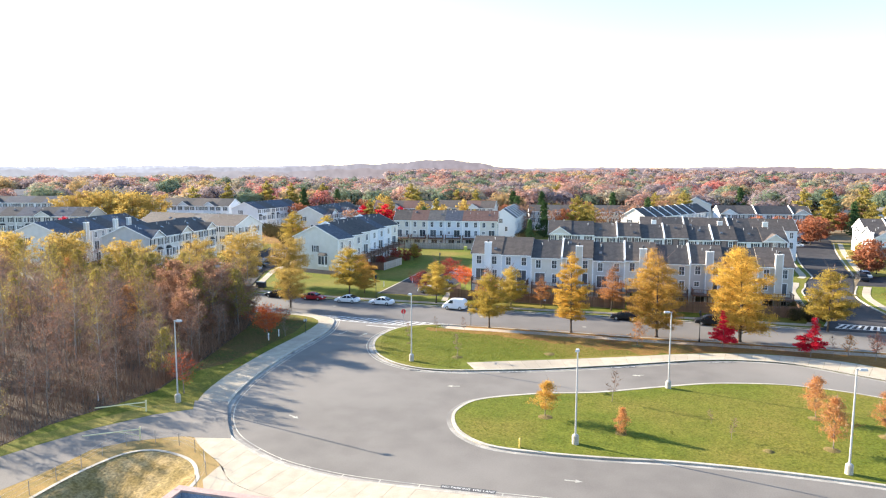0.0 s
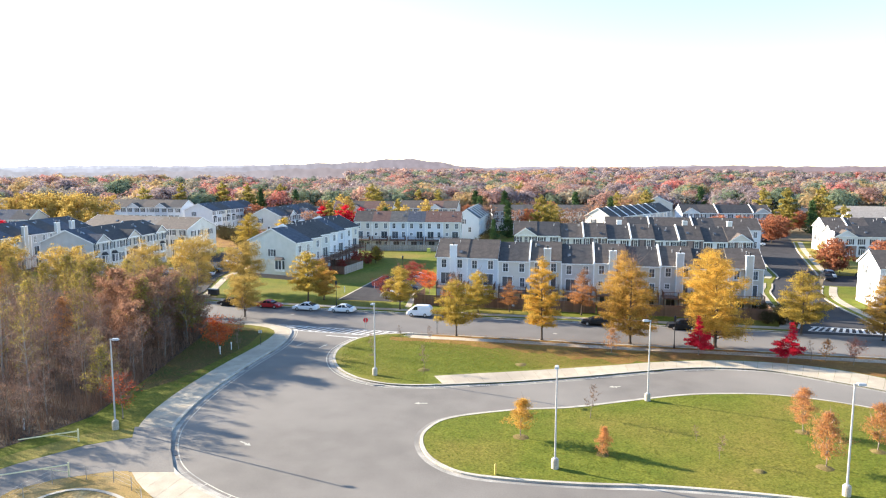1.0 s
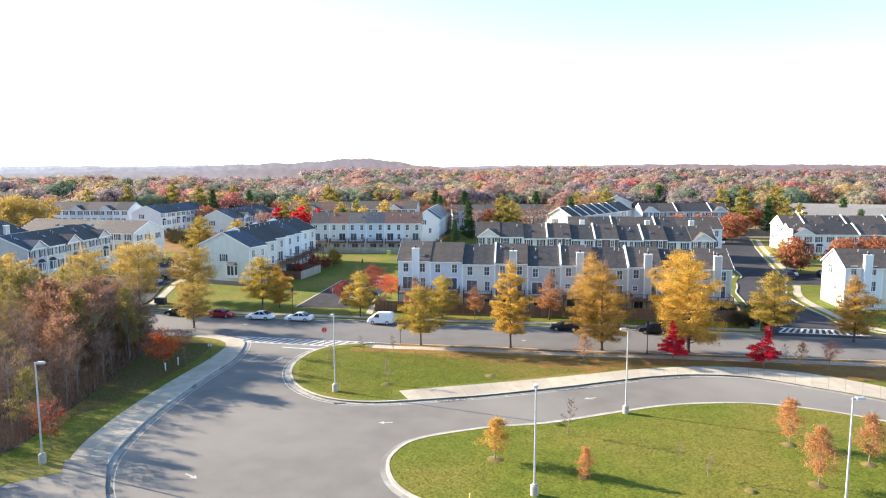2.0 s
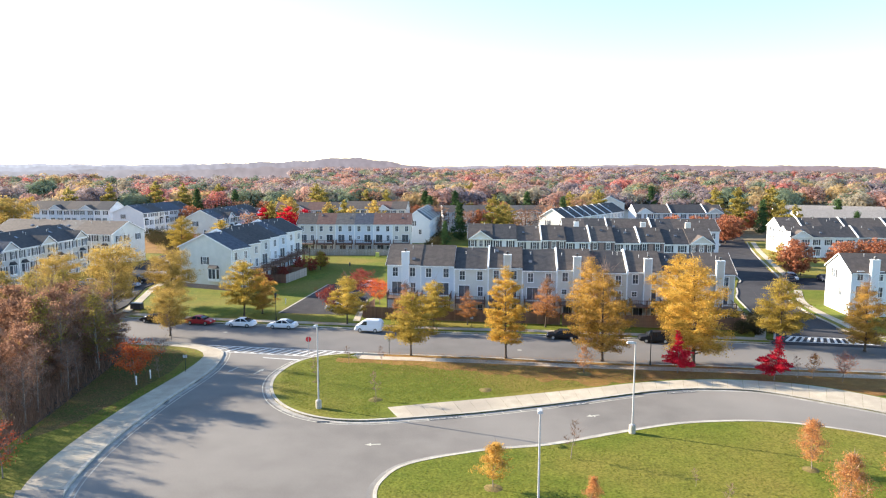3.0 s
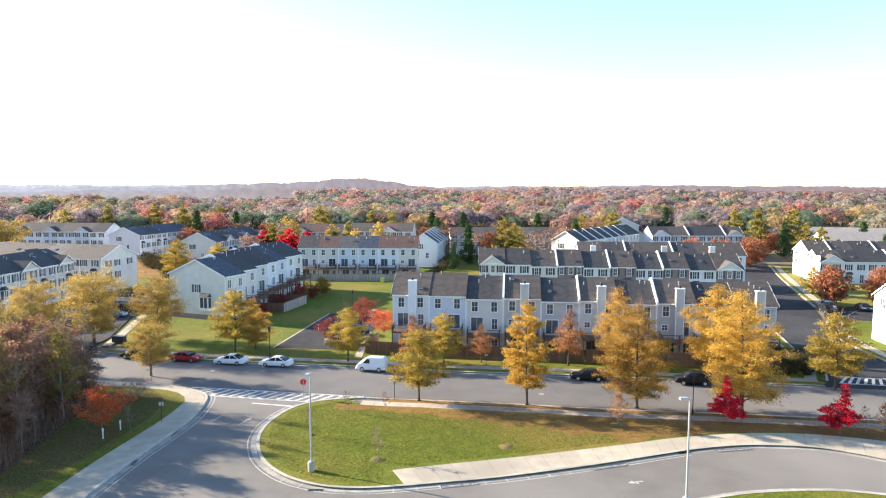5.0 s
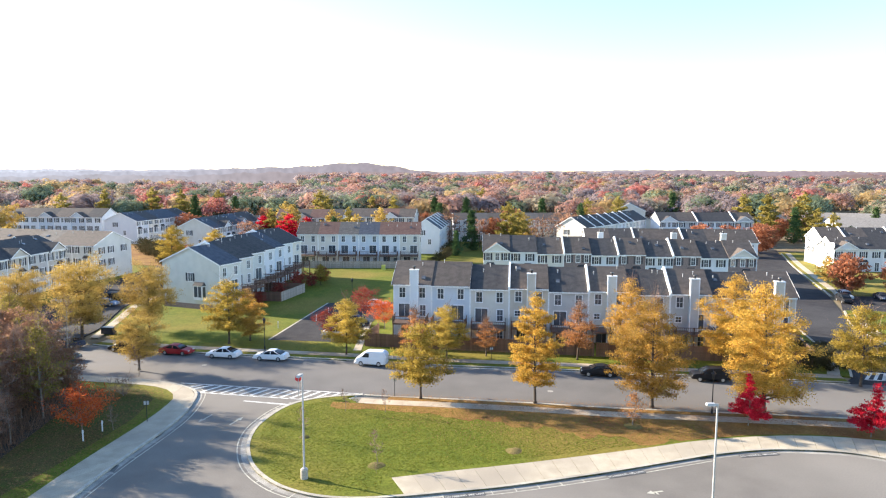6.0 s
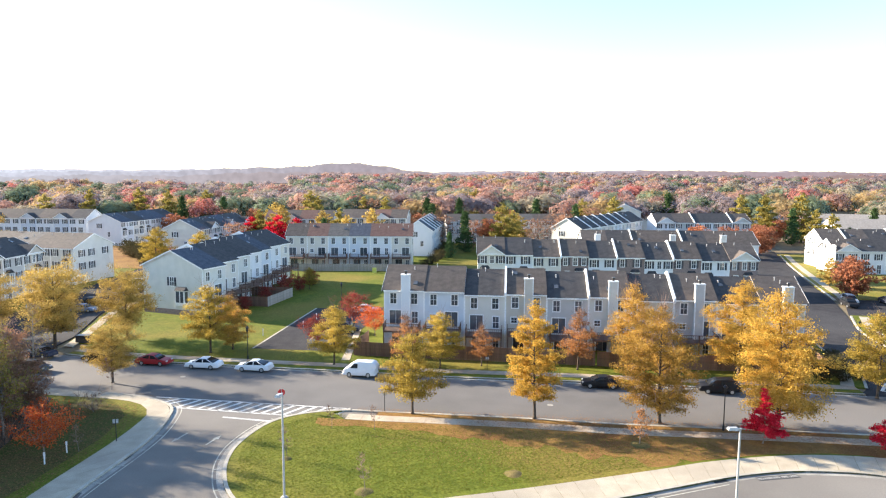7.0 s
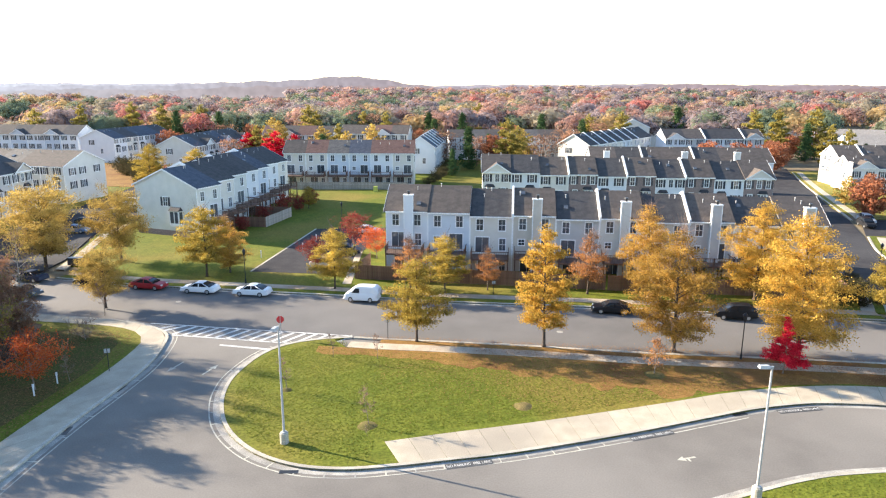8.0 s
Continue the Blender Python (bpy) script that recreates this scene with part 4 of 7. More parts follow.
row((-7.2, 125.7), -6.3, 10, 5.62, 9.6, 8.0, 10.7, "rear", (0, 4, 1, 3, 2, 1, 3, 2, 1, 3), (1, 1, 0, 1, 0, 1, 0, 1, 0, 1), "terrace with wooden decks behind the street", 1,
    chimneys=(0, 3, 5, 7, 9), decks=True, firewalls=(3, 5, 7), ends=("end", "end"), steps=(0, 0, -0.28, 0, -0.28, 0, -0.28, 0, -0.28, 0), drop=0.08)
row((8.5, 167), -3.5, 10, 5.5, 10, 8.0, 10.8, "front", (1, 0, 1, 3, 0, 2, 0, 3, 0, 1), (1, 0, 1, 1, 0, 1, 0, 1, 0, 1), "terrace with shuttered fronts", 3, gables=(0, 9), bricks=(0, 3, 5, 7, 9), firewalls=(3, 5, 7), ends=("end", "end"), steps=(0, 0, -0.25, 0, -0.25, 0, -0.25, 0, -0.25, 0), drop=0.09)
row((34, 187), -4.5, 7, 5.6, 10, 8.0, 10.6, "rear", (0, 1, 0, 2, 0, 1, 0), (1, 0, 1, 1, 0, 1, 1), "terrace behind the shuttered fronts", 5, chimneys=(0, 3, 5), firewalls=(2, 4))
row((-38.5, 143.6), 68, 7, 5.8, 12.6, 8.2, 10.9, "rear", (5, 1, 5, 0, 4, 0, 1, 0), (4, 0, 0, 0, 4, 0, 0, 4), "gabled terrace beside the lawn", 8, firewalls=(1, 3, 5), ends=("gable_c", "end"), decks=True, steps=(0, 0.2, 0.35, 0.25, 0.1, 0.25, 0), jog=(0, 1.75, 3.5, 5.25, 7.0, 8.7, 10.4))
row((-37.6, 203.5), 0, 6, 5.3, 10, 8.0, 10.7, "rear", (1, 1, 4, 4, 0, 1), (1, 3, 2, 4, 3, 3), "terrace with red decks across the green", 11, decks=True, ends=("end", "end"))
# Greyer siding on the next four terraces carries shade and haze in its colour.
row((-81.5, 141), 86, 5, 5.8, 12, 8.0, 10.6, "front", (2, 5, 3, 2, 3), (4, 0, 0, 0, 0), "dark-roofed terrace with front gables", 14, gables=(0, 2, 4), ends=("", "end"))
row((-110.3, 184.4), -14, 6, 5.8, 12, 7.8, 10.4, "front", (3, 5, 3, 2, 5, 5), (1, 1, 1, 2, 1, 1), "brown-roofed terrace", 17, ends=("", "end_c"), gables=(2,))
row((-107, 146), 88, 6, 5.8, 13, 8.0, 10.6, "rear", (5, 3, 2, 5, 2, 5), (4, 0, 4, 0, 4, 0), "terrace with tall white chimneys", 19, chimneys=(1, 3, 4), ends=("end", ""))
row((-178, 196), 8, 7, 5.8, 12, 8.0, 10.6, "front", (5, 3, 2, 2, 5), (0, 4, 0, 4), "terrace beyond the wood", 21, gables=(1, 4))
row((-256, 270), 6, 9, 5.8, 12, 8.0, 10.6, "front", (0, 1, 0, 2, 0), (4, 0, 4), "distant terrace", 22, gables=(1, 4), detail=False)
row((-290, 352), 4, 8, 7.5, 14, 8.0, 10.6, "plain", (0, 2), (4,), "distant terrace", 23, detail=False)
row((-165, 268), -4, 8, 5.8, 11, 8.0, 10.7, "front", (0, 4, 0, 0, 4), (1, 0, 1), "distant terrace with front gables", 25, gables=(0, 2, 4, 6), detail=False)
row((-101, 252), 78, 5, 6.2, 12, 7.6, 10.2, "front", (0, 1, 0), (4, 0, 4), "dark-roofed terrace across the wood", 27, ends=("end", ""))
row((-66, 223), 82, 6, 5.8, 11, 7.8, 10.5, "front", (1, 0, 2, 0), (4, 0, 0), "terrace behind the gabled one", 29, gables=(1, 3, 5), ends=("end", ""))
row((-33, 272), -6, 4, 5.8, 10, 8.0, 10.6, "front", (1, 1, 0), (1, 1, 3), "terrace under the woods", 31, gables=(2,), detail=False)
row((-58, 266), -2, 4, 5.8, 10, 8.0, 10.6, "front", (0, 1), (3, 1), "terrace under the woods", 33, gables=(1,), ends=("", "end"), detail=False)
row((-0.8, 226), 84, 6, 5.8, 8, 7.4, 10.2, "rear", (0, 4, 0, 1), (4, 4, 0), "blue-roofed stepped terrace", 35, ends=("end", ""), firewalls=(1, 2, 3, 4, 5))
row((42, 226), 52, 8, 5.8, 9.5, 8.0, 10.8, "rear", (1, 0, 1), (0, 0, 0), "dark-roofed terrace with white fire walls", 37, firewalls=(1, 2, 3, 4, 5, 6), ends=("end", ""))
row((72, 252), 0, 5, 6.2, 10, 8.0, 10.6, "front", (0, 2, 0, 1, 2), (0, 1, 0), "terrace behind the parking court", 39, gables=(0, 4), firewalls=(2, 4), detail=False)
row((96.2, 193.2), -5, 8, 5.8, 9, 5.7, 8.1, "front2", (0, 0, 0, 1, 0, 2), (1, 0, 0, 1, 0, 0), "brick-fronted terrace by the side street", 41, gables=(0, 6), bricks=(0, 3, 6), firewalls=(3, 6), ends=("end", ""))
row((98.4, 202.4), -5, 8, 5.8, 10, 7.0, 9.7, "plain", (0, 1, 0), (1, 1, 0), "rear terrace by the side street", 43, chimneys=(), firewalls=(1, 3, 5), ends=("end_c", ""))
row((68.5, 121.3), -7, 5, 5.9, 9, 7.3, 9.8, "rear", (0, 1, 0, 2), (1, 1, 2), "white terrace by the side street", 45, chimneys=(0, 3), ends=("end", ""))
row((76, 330), 0, 5, 7, 11, 8.0, 10.6, "plain", (0, 1), (1, 3), "distant terrace", 47, detail=False)
row((4, 262), 3, 7, 6, 10, 7.4, 9.6, "front", (2, 1, 3), (1, 2, 1), "terrace under the woods", 49, detail=False)
row((79, 292), 75, 4, 6, 12, 9.0, 11.8, "rear", (1, 0), (5, 5), "pale sunlit terrace under the woods", 59, ends=("end", ""), detail=False)
row((60, 300), 10, 4, 7, 10, 7.0, 9.6, "plain", (0, 1), (5, 3), "distant terrace", 51, detail=False)
row((142, 292), -20, 5, 8, 16, 5.5, 8.2, "plain", (0, 1), (5, 5), "pale-roofed distant houses", 53, detail=False)
row((150, 350), 25, 5, 8, 14, 5.5, 8.2, "plain", (1,), (5, 2), "pale-roofed distant houses", 55, detail=False)
row((128, 246), -12, 7, 8, 16, 6.5, 9.2, "plain", (1, 0), (5, 5), "pale-roofed distant houses", 57, detail=False)


# ---- trees ----
def leaf_mesh(name, centres, size, rng, m, flat=0.0):
    """Small bent leaf blades at the centres, each its own island."""
    n = len(centres)
    a = rng.normal(size=(n, 3))
    a /= np.linalg.norm(a, axis=1)[:, None]
    b = np.cross(a, rng.normal(size=(n, 3)))
    b /= np.linalg.norm(b, axis=1)[:, None]
    if flat:
        a[:, 2] *= 0.12
        b = np.stack([-a[:, 1], a[:, 0], rng.normal(size=n) * 0.12], 1)
    s = (size * rng.uniform(0.6, 1.35, n))[:, None]
    v = np.stack([centres - a * s, centres + a * s * 0.6 - b * s * 0.72, centres + a * s * 0.8 + b * s * 0.66], 1).reshape(-1, 3)
    me = bpy.data.meshes.new(name)
    me.vertices.add(3 * n)
    me.vertices.foreach_set("co", v.ravel())
    me.loops.add(3 * n)
    me.loops.foreach_set("vertex_index", np.arange(3 * n))
    me.polygons.add(n)
    me.polygons.foreach_set("loop_start", np.arange(0, 3 * n, 3))
    me.materials.append(m)
    me.update(calc_edges=True)
    return me


def crown_width(u, shape):
    """Half width of the crown at u from its foot (0) to its top (1)."""
    if shape == "egg":
        return min(1, (u + 0.12) / 0.3) ** 0.7 * (1 - min(1, u) ** 1.6) ** 0.9 + 0.04
    if shape == "cone":
        return (1 - u) ** 0.8 * min(1, 0.25 + u * 6)
    if shape == "spike":
        return 1.05 * min(1, 0.5 + u * 5) * (1 - u / 0.42) ** 0.6 + 0.3 if u < 0.42 else 0.34 * (1 - u) ** 0.7 + 0.03
    if shape == "round":
        return math.sqrt(max(0, 1 - (2 * u - 1) ** 2)) * 0.95 + 0.05
    return 0.55 + 0.45 * math.sin(math.pi * u)


def tree(name, m, height, radius, foot, leafm, label, seed, leaves=3500, leaf=0.2, shape="egg", limbs=26, bark=None, trunk_r=0.16, twigs=0, group="", droop=0.0, fill=0.35, tiers=False):
    """Tapered trunk with limbs, twigs, and a crown of many single leaves in uneven clumps."""
    rng = np.random.default_rng(seed)
    r = random.Random(seed)
    t = thing(name, m, label, "tree" if height > 1.8 else "shrub", group)
    wood = Geo()
    bend = (r.uniform(-0.3, 0.3), r.uniform(-0.3, 0.3))
    spine = lambda u: Vector((bend[0] * u * u + 0.08 * math.sin(4 * u + seed), bend[1] * u * u + 0.08 * math.cos(5 * u + seed), height * u))
    us = [0, 0.02, 0.1, 0.25, 0.45, 0.65, 0.82, 0.95]
    wood.tube([spine(u) for u in us], [trunk_r * (1.5 if u == 0 else 1) * (1 - 0.93 * u) for u in us], 7)
    clumps, tips = [], []
    for k in range(limbs):
        c = (k + r.random()) / limbs
        c = c ** 1.25 if tiers else c
        u = foot + (0.97 - foot) * c ** 0.9
        az = k * 2.39996 + r.uniform(-0.5, 0.5)
        reach = radius * crown_width(c, shape) * r.choice((0.72, 0.85, 0.95, 1.05, 1.16) if tiers else (0.62, 0.8, 0.95, 1.05, 1.25)) * r.uniform(0.9, 1.1)
        rise = reach * ((0.05 + 0.75 * c if tiers else 0.55) - droop) * r.uniform(0.5, 1.2)
        big = (0.2 + reach / radius) ** 2 if tiers else 1.0
        a = spine(max(0.05, u - 0.4 * reach / height))
        b = spine(u) + Vector((math.cos(az) * reach, math.sin(az) * reach, rise - 0.3 * reach))
        mid = (a + b) / 2 + Vector((0, 0, 0.12 * reach))
        lr = trunk_r * 0.38 * (1 - 0.7 * c)
        thin = twigs > 650 and not tiers
        wood.tube([a, mid, b], [lr, lr * 0.6, lr * 0.2], 3 if thin else 4, cap=False)
        tips.append((mid, b))
        for j in range(3 if twigs > 600 else 4):
            f = r.uniform(0.35, 1.0)
            p = a + (b - a) * f + Vector((0, 0, 0.1 * reach))
            q = p + Vector((r.uniform(-1, 1), r.uniform(-1, 1), r.uniform(-0.4, 0.8))) * reach * 0.33
            if not thin:
                wood.tube([p, q], [lr * 0.3, lr * 0.1], 3, cap=False)
            clumps.append((q, r.uniform(0.4, 1.6), big))
            clumps.append((p + Vector((r.uniform(-1, 1), r.uniform(-1, 1), r.uniform(-0.3, 0.5))) * reach * 0.22, r.uniform(0.4, 1.2), big))
            tips.append((p, q))
        clumps.append((b, r.uniform(0.6, 1.6), big))
        if tiers:
            for j in range(14):
                f = r.uniform(0.2, 1.06)
                side = Vector((-math.sin(az), math.cos(az), 0)) * r.gauss(0, 0.2) * reach * f
                clumps.append((a + (b - a) * f + side + Vector((0, 0, 0.16 * reach * math.sin(math.pi * min(1, f)) + r.uniform(-0.08, 0.06) * reach)), r.uniform(0.5, 1.3), big))
        if r.random() < fill * 2:
            clumps.append(((a + b) / 2, r.uniform(0.4, 1.0), big))
    part("trunk", mesh("trunk", wood, bark or M_BARK, smooth=True), t)
    if leaves:
        if tiers:
            leaves, leaf = int(leaves * 1.5), leaf * 0.98
        wts = np.array([c[1] * c[2] for c in clumps])
        pick = rng.choice(len(clumps), leaves, p=wts / wts.sum())
        spread = radius * (0.092 if tiers else 0.125) * np.array([c[1] for c in clumps])[pick]
        pts = np.array([tuple(c[0]) for c in clumps])[pick] + np.clip(rng.normal(size=(leaves, 3)), -1.3 if tiers else -1.7, 1.3 if tiers else 1.7) * spread[:, None] * np.array((1.1, 1.1, (0.7 if shape == "round" else 0.45) if tiers else 0.7))
        pts[:, 2] = np.maximum(pts[:, 2], height * foot * 0.7)
        part("crown", leaf_mesh("crown", pts, leaf, rng, leafm), t)
    if twigs:
        g = Geo()
        for _ in range(twigs):
            p, q = tips[r.randrange(len(tips))]
            s = p + (q - p) * r.random()
            e = s + Vector((r.gauss(0, 1), r.gauss(0, 1), abs(r.gauss(0.5, 0.9)))) * radius * 0.28
            k = Vector((r.gauss(0, 1), r.gauss(0, 1), 0)).normalized() * r.uniform(0.012, 0.026)
            g.add([s - k, s + k, e], [(0, 1, 2)])
        part("twig_spray", mesh("twig_spray", g, M_TWIG), t, label="bare twigs")
    return t


def put(proto, x, y, s=1.0, turn=0.0, z=0.12):
    return copy_thing(proto, pose(x, y, z, 0, 0, turn) @ Matrix.Scale(s, 4))


# gold street trees
G = "street trees"
T = {}
T["gold"] = tree("street_tree", pose(32.7, 94.6, 0.12), 13.4, 4.4, 0.16, L_GOLD, "tall golden street tree in full autumn leaf", 1, 34000, 0.078, "egg", 54, trunk_r=0.24, tiers=True, group=G)
T["amber"] = tree("street_tree", pose(21.6, 95.7, 0.12), 11.6, 3.9, 0.17, L_AMBER, "broad amber street tree in autumn leaf", 2, 26000, 0.074, "egg", 42, trunk_r=0.2, tiers=True, twigs=700, group=G)
T["slim"] = tree("street_tree", pose(9.7, 96.8, 0.12), 12.0, 2.85, 0.2, L_GOLD, "slim golden street tree beside the road", 3, 20000, 0.076, "egg", 38, trunk_r=0.16, tiers=True, group=G)
T["olive"] = tree("street_tree", pose(-2.3, 98.2, 0.12), 8.5, 3.2, 0.26, L_OLIVE, "olive-gold street tree beside the road", 4, 16000, 0.076, "egg", 34, trunk_r=0.14, tiers=True, twigs=200, group=G)
T["globe"] = tree("street_tree", pose(-51.9, 123.6, 0.12), 11.2, 4.5, 0.24, L_PALEGOLD, "round golden street tree on the corner", 5, 20000, 0.094, "round", 48, trunk_r=0.24, tiers=True, twigs=300, group=G)
T["rusty"] = tree("street_tree", pose(17.5, 113.4, 0.12), 7.4, 2.4, 0.28, L_ORANGE, "sparse orange street tree before the fence", 6, 4800, 0.074, "egg", 30, trunk_r=0.13, tiers=True, twigs=1300, group=G)
put(T["amber"], 24.2, 112.4, 0.95, 70)
put(T["gold"], 36.4, 111.0, 0.88, 140)
put(T["olive"], 47.6, 102.6, 1.12, 200)
put(T["globe"], -37.0, 108.4, 0.61, 40)
put(T["globe"], -44.5, 129.0, 0.86, 120)
put(T["olive"], -30.0, 121.2, 1.1, 290)
put(T["amber"], -27.6, 123.0, 0.66, 110)
put(T["olive"], -12.8, 115.6, 0.9, 200)
put(T["rusty"], 5.8, 115.0, 0.70, 80)
put(T["olive"], 0.6, 113.8, 0.86, 10)
put(T["rusty"], -3.6, 115.8, 0.85, 150)
put(T["amber"], 57.5, 99.8, 0.8, 33)
put(T["globe"], -57.5, 112.0, 0.72, 33)
put(T["globe"], -64.0, 128.5, 0.8, 77)
T["far_globe"] = tree("street_tree", pose(-90, 124, 0.05), 10.6, 4.1, 0.2, L_PALEGOLD, "round pale gold tree beyond the wood", 51, 8500, 0.15, "round", 40, trunk_r=0.2, tiers=True, group=G)
T["crimson"] = tree("maple_tree", pose(29.3, 90.4, 0.13), 5.3, 1.7, 0.26, L_CRIMSON, "small crimson maple on leaf-strewn grass", 7, 7500, 0.07, "spike", 34, trunk_r=0.06, tiers=True, bark=M_GREYBARK, group="young maples")
put(T["crimson"], 39.5, 87.6, 1.0, 100)
T["red"] = tree("maple_tree", pose(-33.1, 87.6, 0.13), 4.3, 2.3, 0.28, L_FLAME, "spreading red-orange maple on the verge", 8, 4200, 0.08, "round", 26, trunk_r=0.07, twigs=250, bark=M_GREYBARK, group="young maples")
put(T["red"], -9.0, 130.6, 0.98, 60)
T["wine"] = tree("maple_tree", pose(-16.6, 124.4, 0.12), 4.0, 1.9, 0.28, L_DARKRED, "dark wine-red maple by the parking court", 18, 3200, 0.08, "round", 26, trunk_r=0.07, twigs=200, bark=M_GREYBARK, group="young maples")
put(T["wine"], -13.4, 139.5, 1.15, 190)
T["orange"] = tree("young_tree", pose(30.9, 64.6, 0.13), 4.2, 1.25, 0.25, L_ORANGE, "young orange tree on the island lawn", 9, 6500, 0.045, "egg", 34, trunk_r=0.05, twigs=420, bark=M_GREYBARK, group="young trees on the lawns")
put(T["orange"], 29.3, 57.0, 1.12, 80)
put(T["orange"], 35.4, 60.6, 1.02, 150)
T["sapling"] = tree("young_tree", pose(5.1, 61.7, 0.13), 3.6, 1.15, 0.24, L_AMBER, "young amber tree on the island lawn", 10, 6500, 0.05, "egg", 32, trunk_r=0.05, twigs=150, bark=M_GREYBARK, group="young trees on the lawns")
T["bush"] = tree("young_tree", pose(11.8, 58.4, 0.13), 2.5, 0.85, 0.04, L_ORANGE, "small orange bush on the island lawn", 11, 3600, 0.042, "cone", 30, trunk_r=0.04, bark=M_GREYBARK, group="young trees on the lawns")
T["pale"] = tree("young_tree", pose(18.2, 90.2, 0.13), 3.3, 1.1, 0.2, L_ORANGE, "thin pale orange young tree by the walk", 12, 600, 0.08, "egg", 20, trunk_r=0.05, twigs=300, bark=M_GREYBARK, group="young trees on the lawns")
put(T["pale"], 44.5, 88.6, 0.85, 70)
T["rustsap"] = tree("young_tree", pose(-33.0, 63.6, 0.13), 4.4, 1.7, 0.3, L_RED, "half-bare rust-red young tree on the verge", 13, 1000, 0.065, "round", 24, trunk_r=0.06, twigs=700, bark=M_GREYBARK, group="young trees on the lawns")
put(T["rustsap"], 47.0, 87.0, 0.75, 70)
T["bare"] = tree("sapling", pose(-5.5, 81.4, 0.13), 3.0, 0.7, 0.3, L_RUST, "bare sapling in a ring of mulch", 14, 0, 0.1, "egg", 14, trunk_r=0.03, twigs=260, bark=M_GREYBARK, group="bare saplings")
for x, y, s, a in ((-12.7, 87.4, 0.95, 20), (-9.9, 94.2, 0.8, 60), (-5.8, 93.8, 0.85, 100), (12.1, 66.9, 1.15, 150), (21.4, 58.2, 0.7, 200), (-31.0, 89.0, 0.8, 10), (42.5, 88.4, 0.9, 40), (-36.0, 105.8, 1.3, 80), (-5.4, 79.9, 0.3, 0), (20.5, 61.8, 0.5, 30)):
    put(T["bare"], x, y, s, a)

tree("shrub", pose(-34.6, 98.9, 0.13), 1.75, 1.3, 0.05, L_BROWN, "pale bare twiggy shrub on the verge", 15, 0, 0.1, "round", 30, trunk_r=0.035, twigs=500, bark=M_PALEBARK)
T["hedge"] = tree("hedge_shrub", pose(47.9, 116.2, 0.1), 1.7, 1.35, 0.03, L_HEDGE, "dark brown-green hedge shrub by the side street", 16, 2600, 0.075, "round", 30, trunk_r=0.04, group="hedge shrubs")
for x, y, k in ((49.6, 113.6, 1.0), (48.3, 111.4, 1.1), (47.6, 108.9, 0.95), (45.6, 109.3, 1.0), (50.6, 116.4, 0.9), (49.9, 109.6, 0.8)):
    put(T["hedge"], x, y, k, x * 37)
T["rust_shrub"] = tree("shrub", pose(-31.5, 157, 0.1), 2.6, 1.5, 0.05, L_DARKRED, "dark red shrub beside the decks", 17, 1800, 0.1, "round", 28, trunk_r=0.05, group="dark red shrubs")
for x, y, k in ((-30.0, 166.5, 1.25), (-27.5, 169.5, 1.0), (-33.5, 150.4, 0.8), (-26, 176, 1.1)):
    put(T["rust_shrub"], x, y, k, x * 37)


for x, y, k in ((-2.5, 204, 1.0), (-0.8, 209, 1.2), (0.4, 214, 1.2), (1.2, 219, 1.4), (1.8, 225, 1.4), (2.8, 231, 1.5), (3.6, 238, 1.5), (-66, 203, 1.5), (-70, 206, 2.0), (-75, 210, 2.2), (-79, 216, 2.0), (-84, 222, 2.2), (-72, 202, 1.6), (-88, 228, 2.2)):
    put(T["hedge"], x, y, k, x * 91)


M_MULCH = mat("mulch", (0.13, 0.10, 0.04), (0.19, 0.145, 0.055), 3.0, 0.95, fine=14, bump=0.8, c3=(0.09, 0.085, 0.025), spec=0.1)


def mulch(x, y, r, seed):
    rr = random.Random(seed)
    g = Geo()
    n = 14
    ring = [(x + math.cos(2 * math.pi * k / n) * r * rr.uniform(0.85, 1.1), y + math.sin(2 * math.pi * k / n) * r * rr.uniform(0.85, 1.1)) for k in range(n)]
    g.add([(px, py, 0.125) for px, py in ring] + [(x + (px - x) * 0.5, y + (py - y) * 0.5, 0.24) for px, py in ring] + [(x, y, 0.27)],
          [(k, (k + 1) % n, n + (k + 1) % n, n + k) for k in range(n)] + [(n + k, n + (k + 1) % n, 2 * n) for k in range(n)])
    tagged(new("mulch_mound", mesh("mulch_mound", g, M_MULCH, smooth=True)), "low mound of dry mulch on the lawn", "mulch mound", "mulch mounds")


for k, (x, y, r) in enumerate(((-5.5, 81.4, 0.75), (6.2, 84.4, 0.8), (-12.7, 87.4, 0.5), (5.1, 61.7, 0.75), (11.8, 58.4, 0.6), (30.9, 64.6, 0.7), (29.3, 57.0, 0.7), (35.4, 60.6, 0.7), (18.2, 90.2, 1.0), (23.8, 56.0, 0.5))):
    mulch(x, y, r, k)

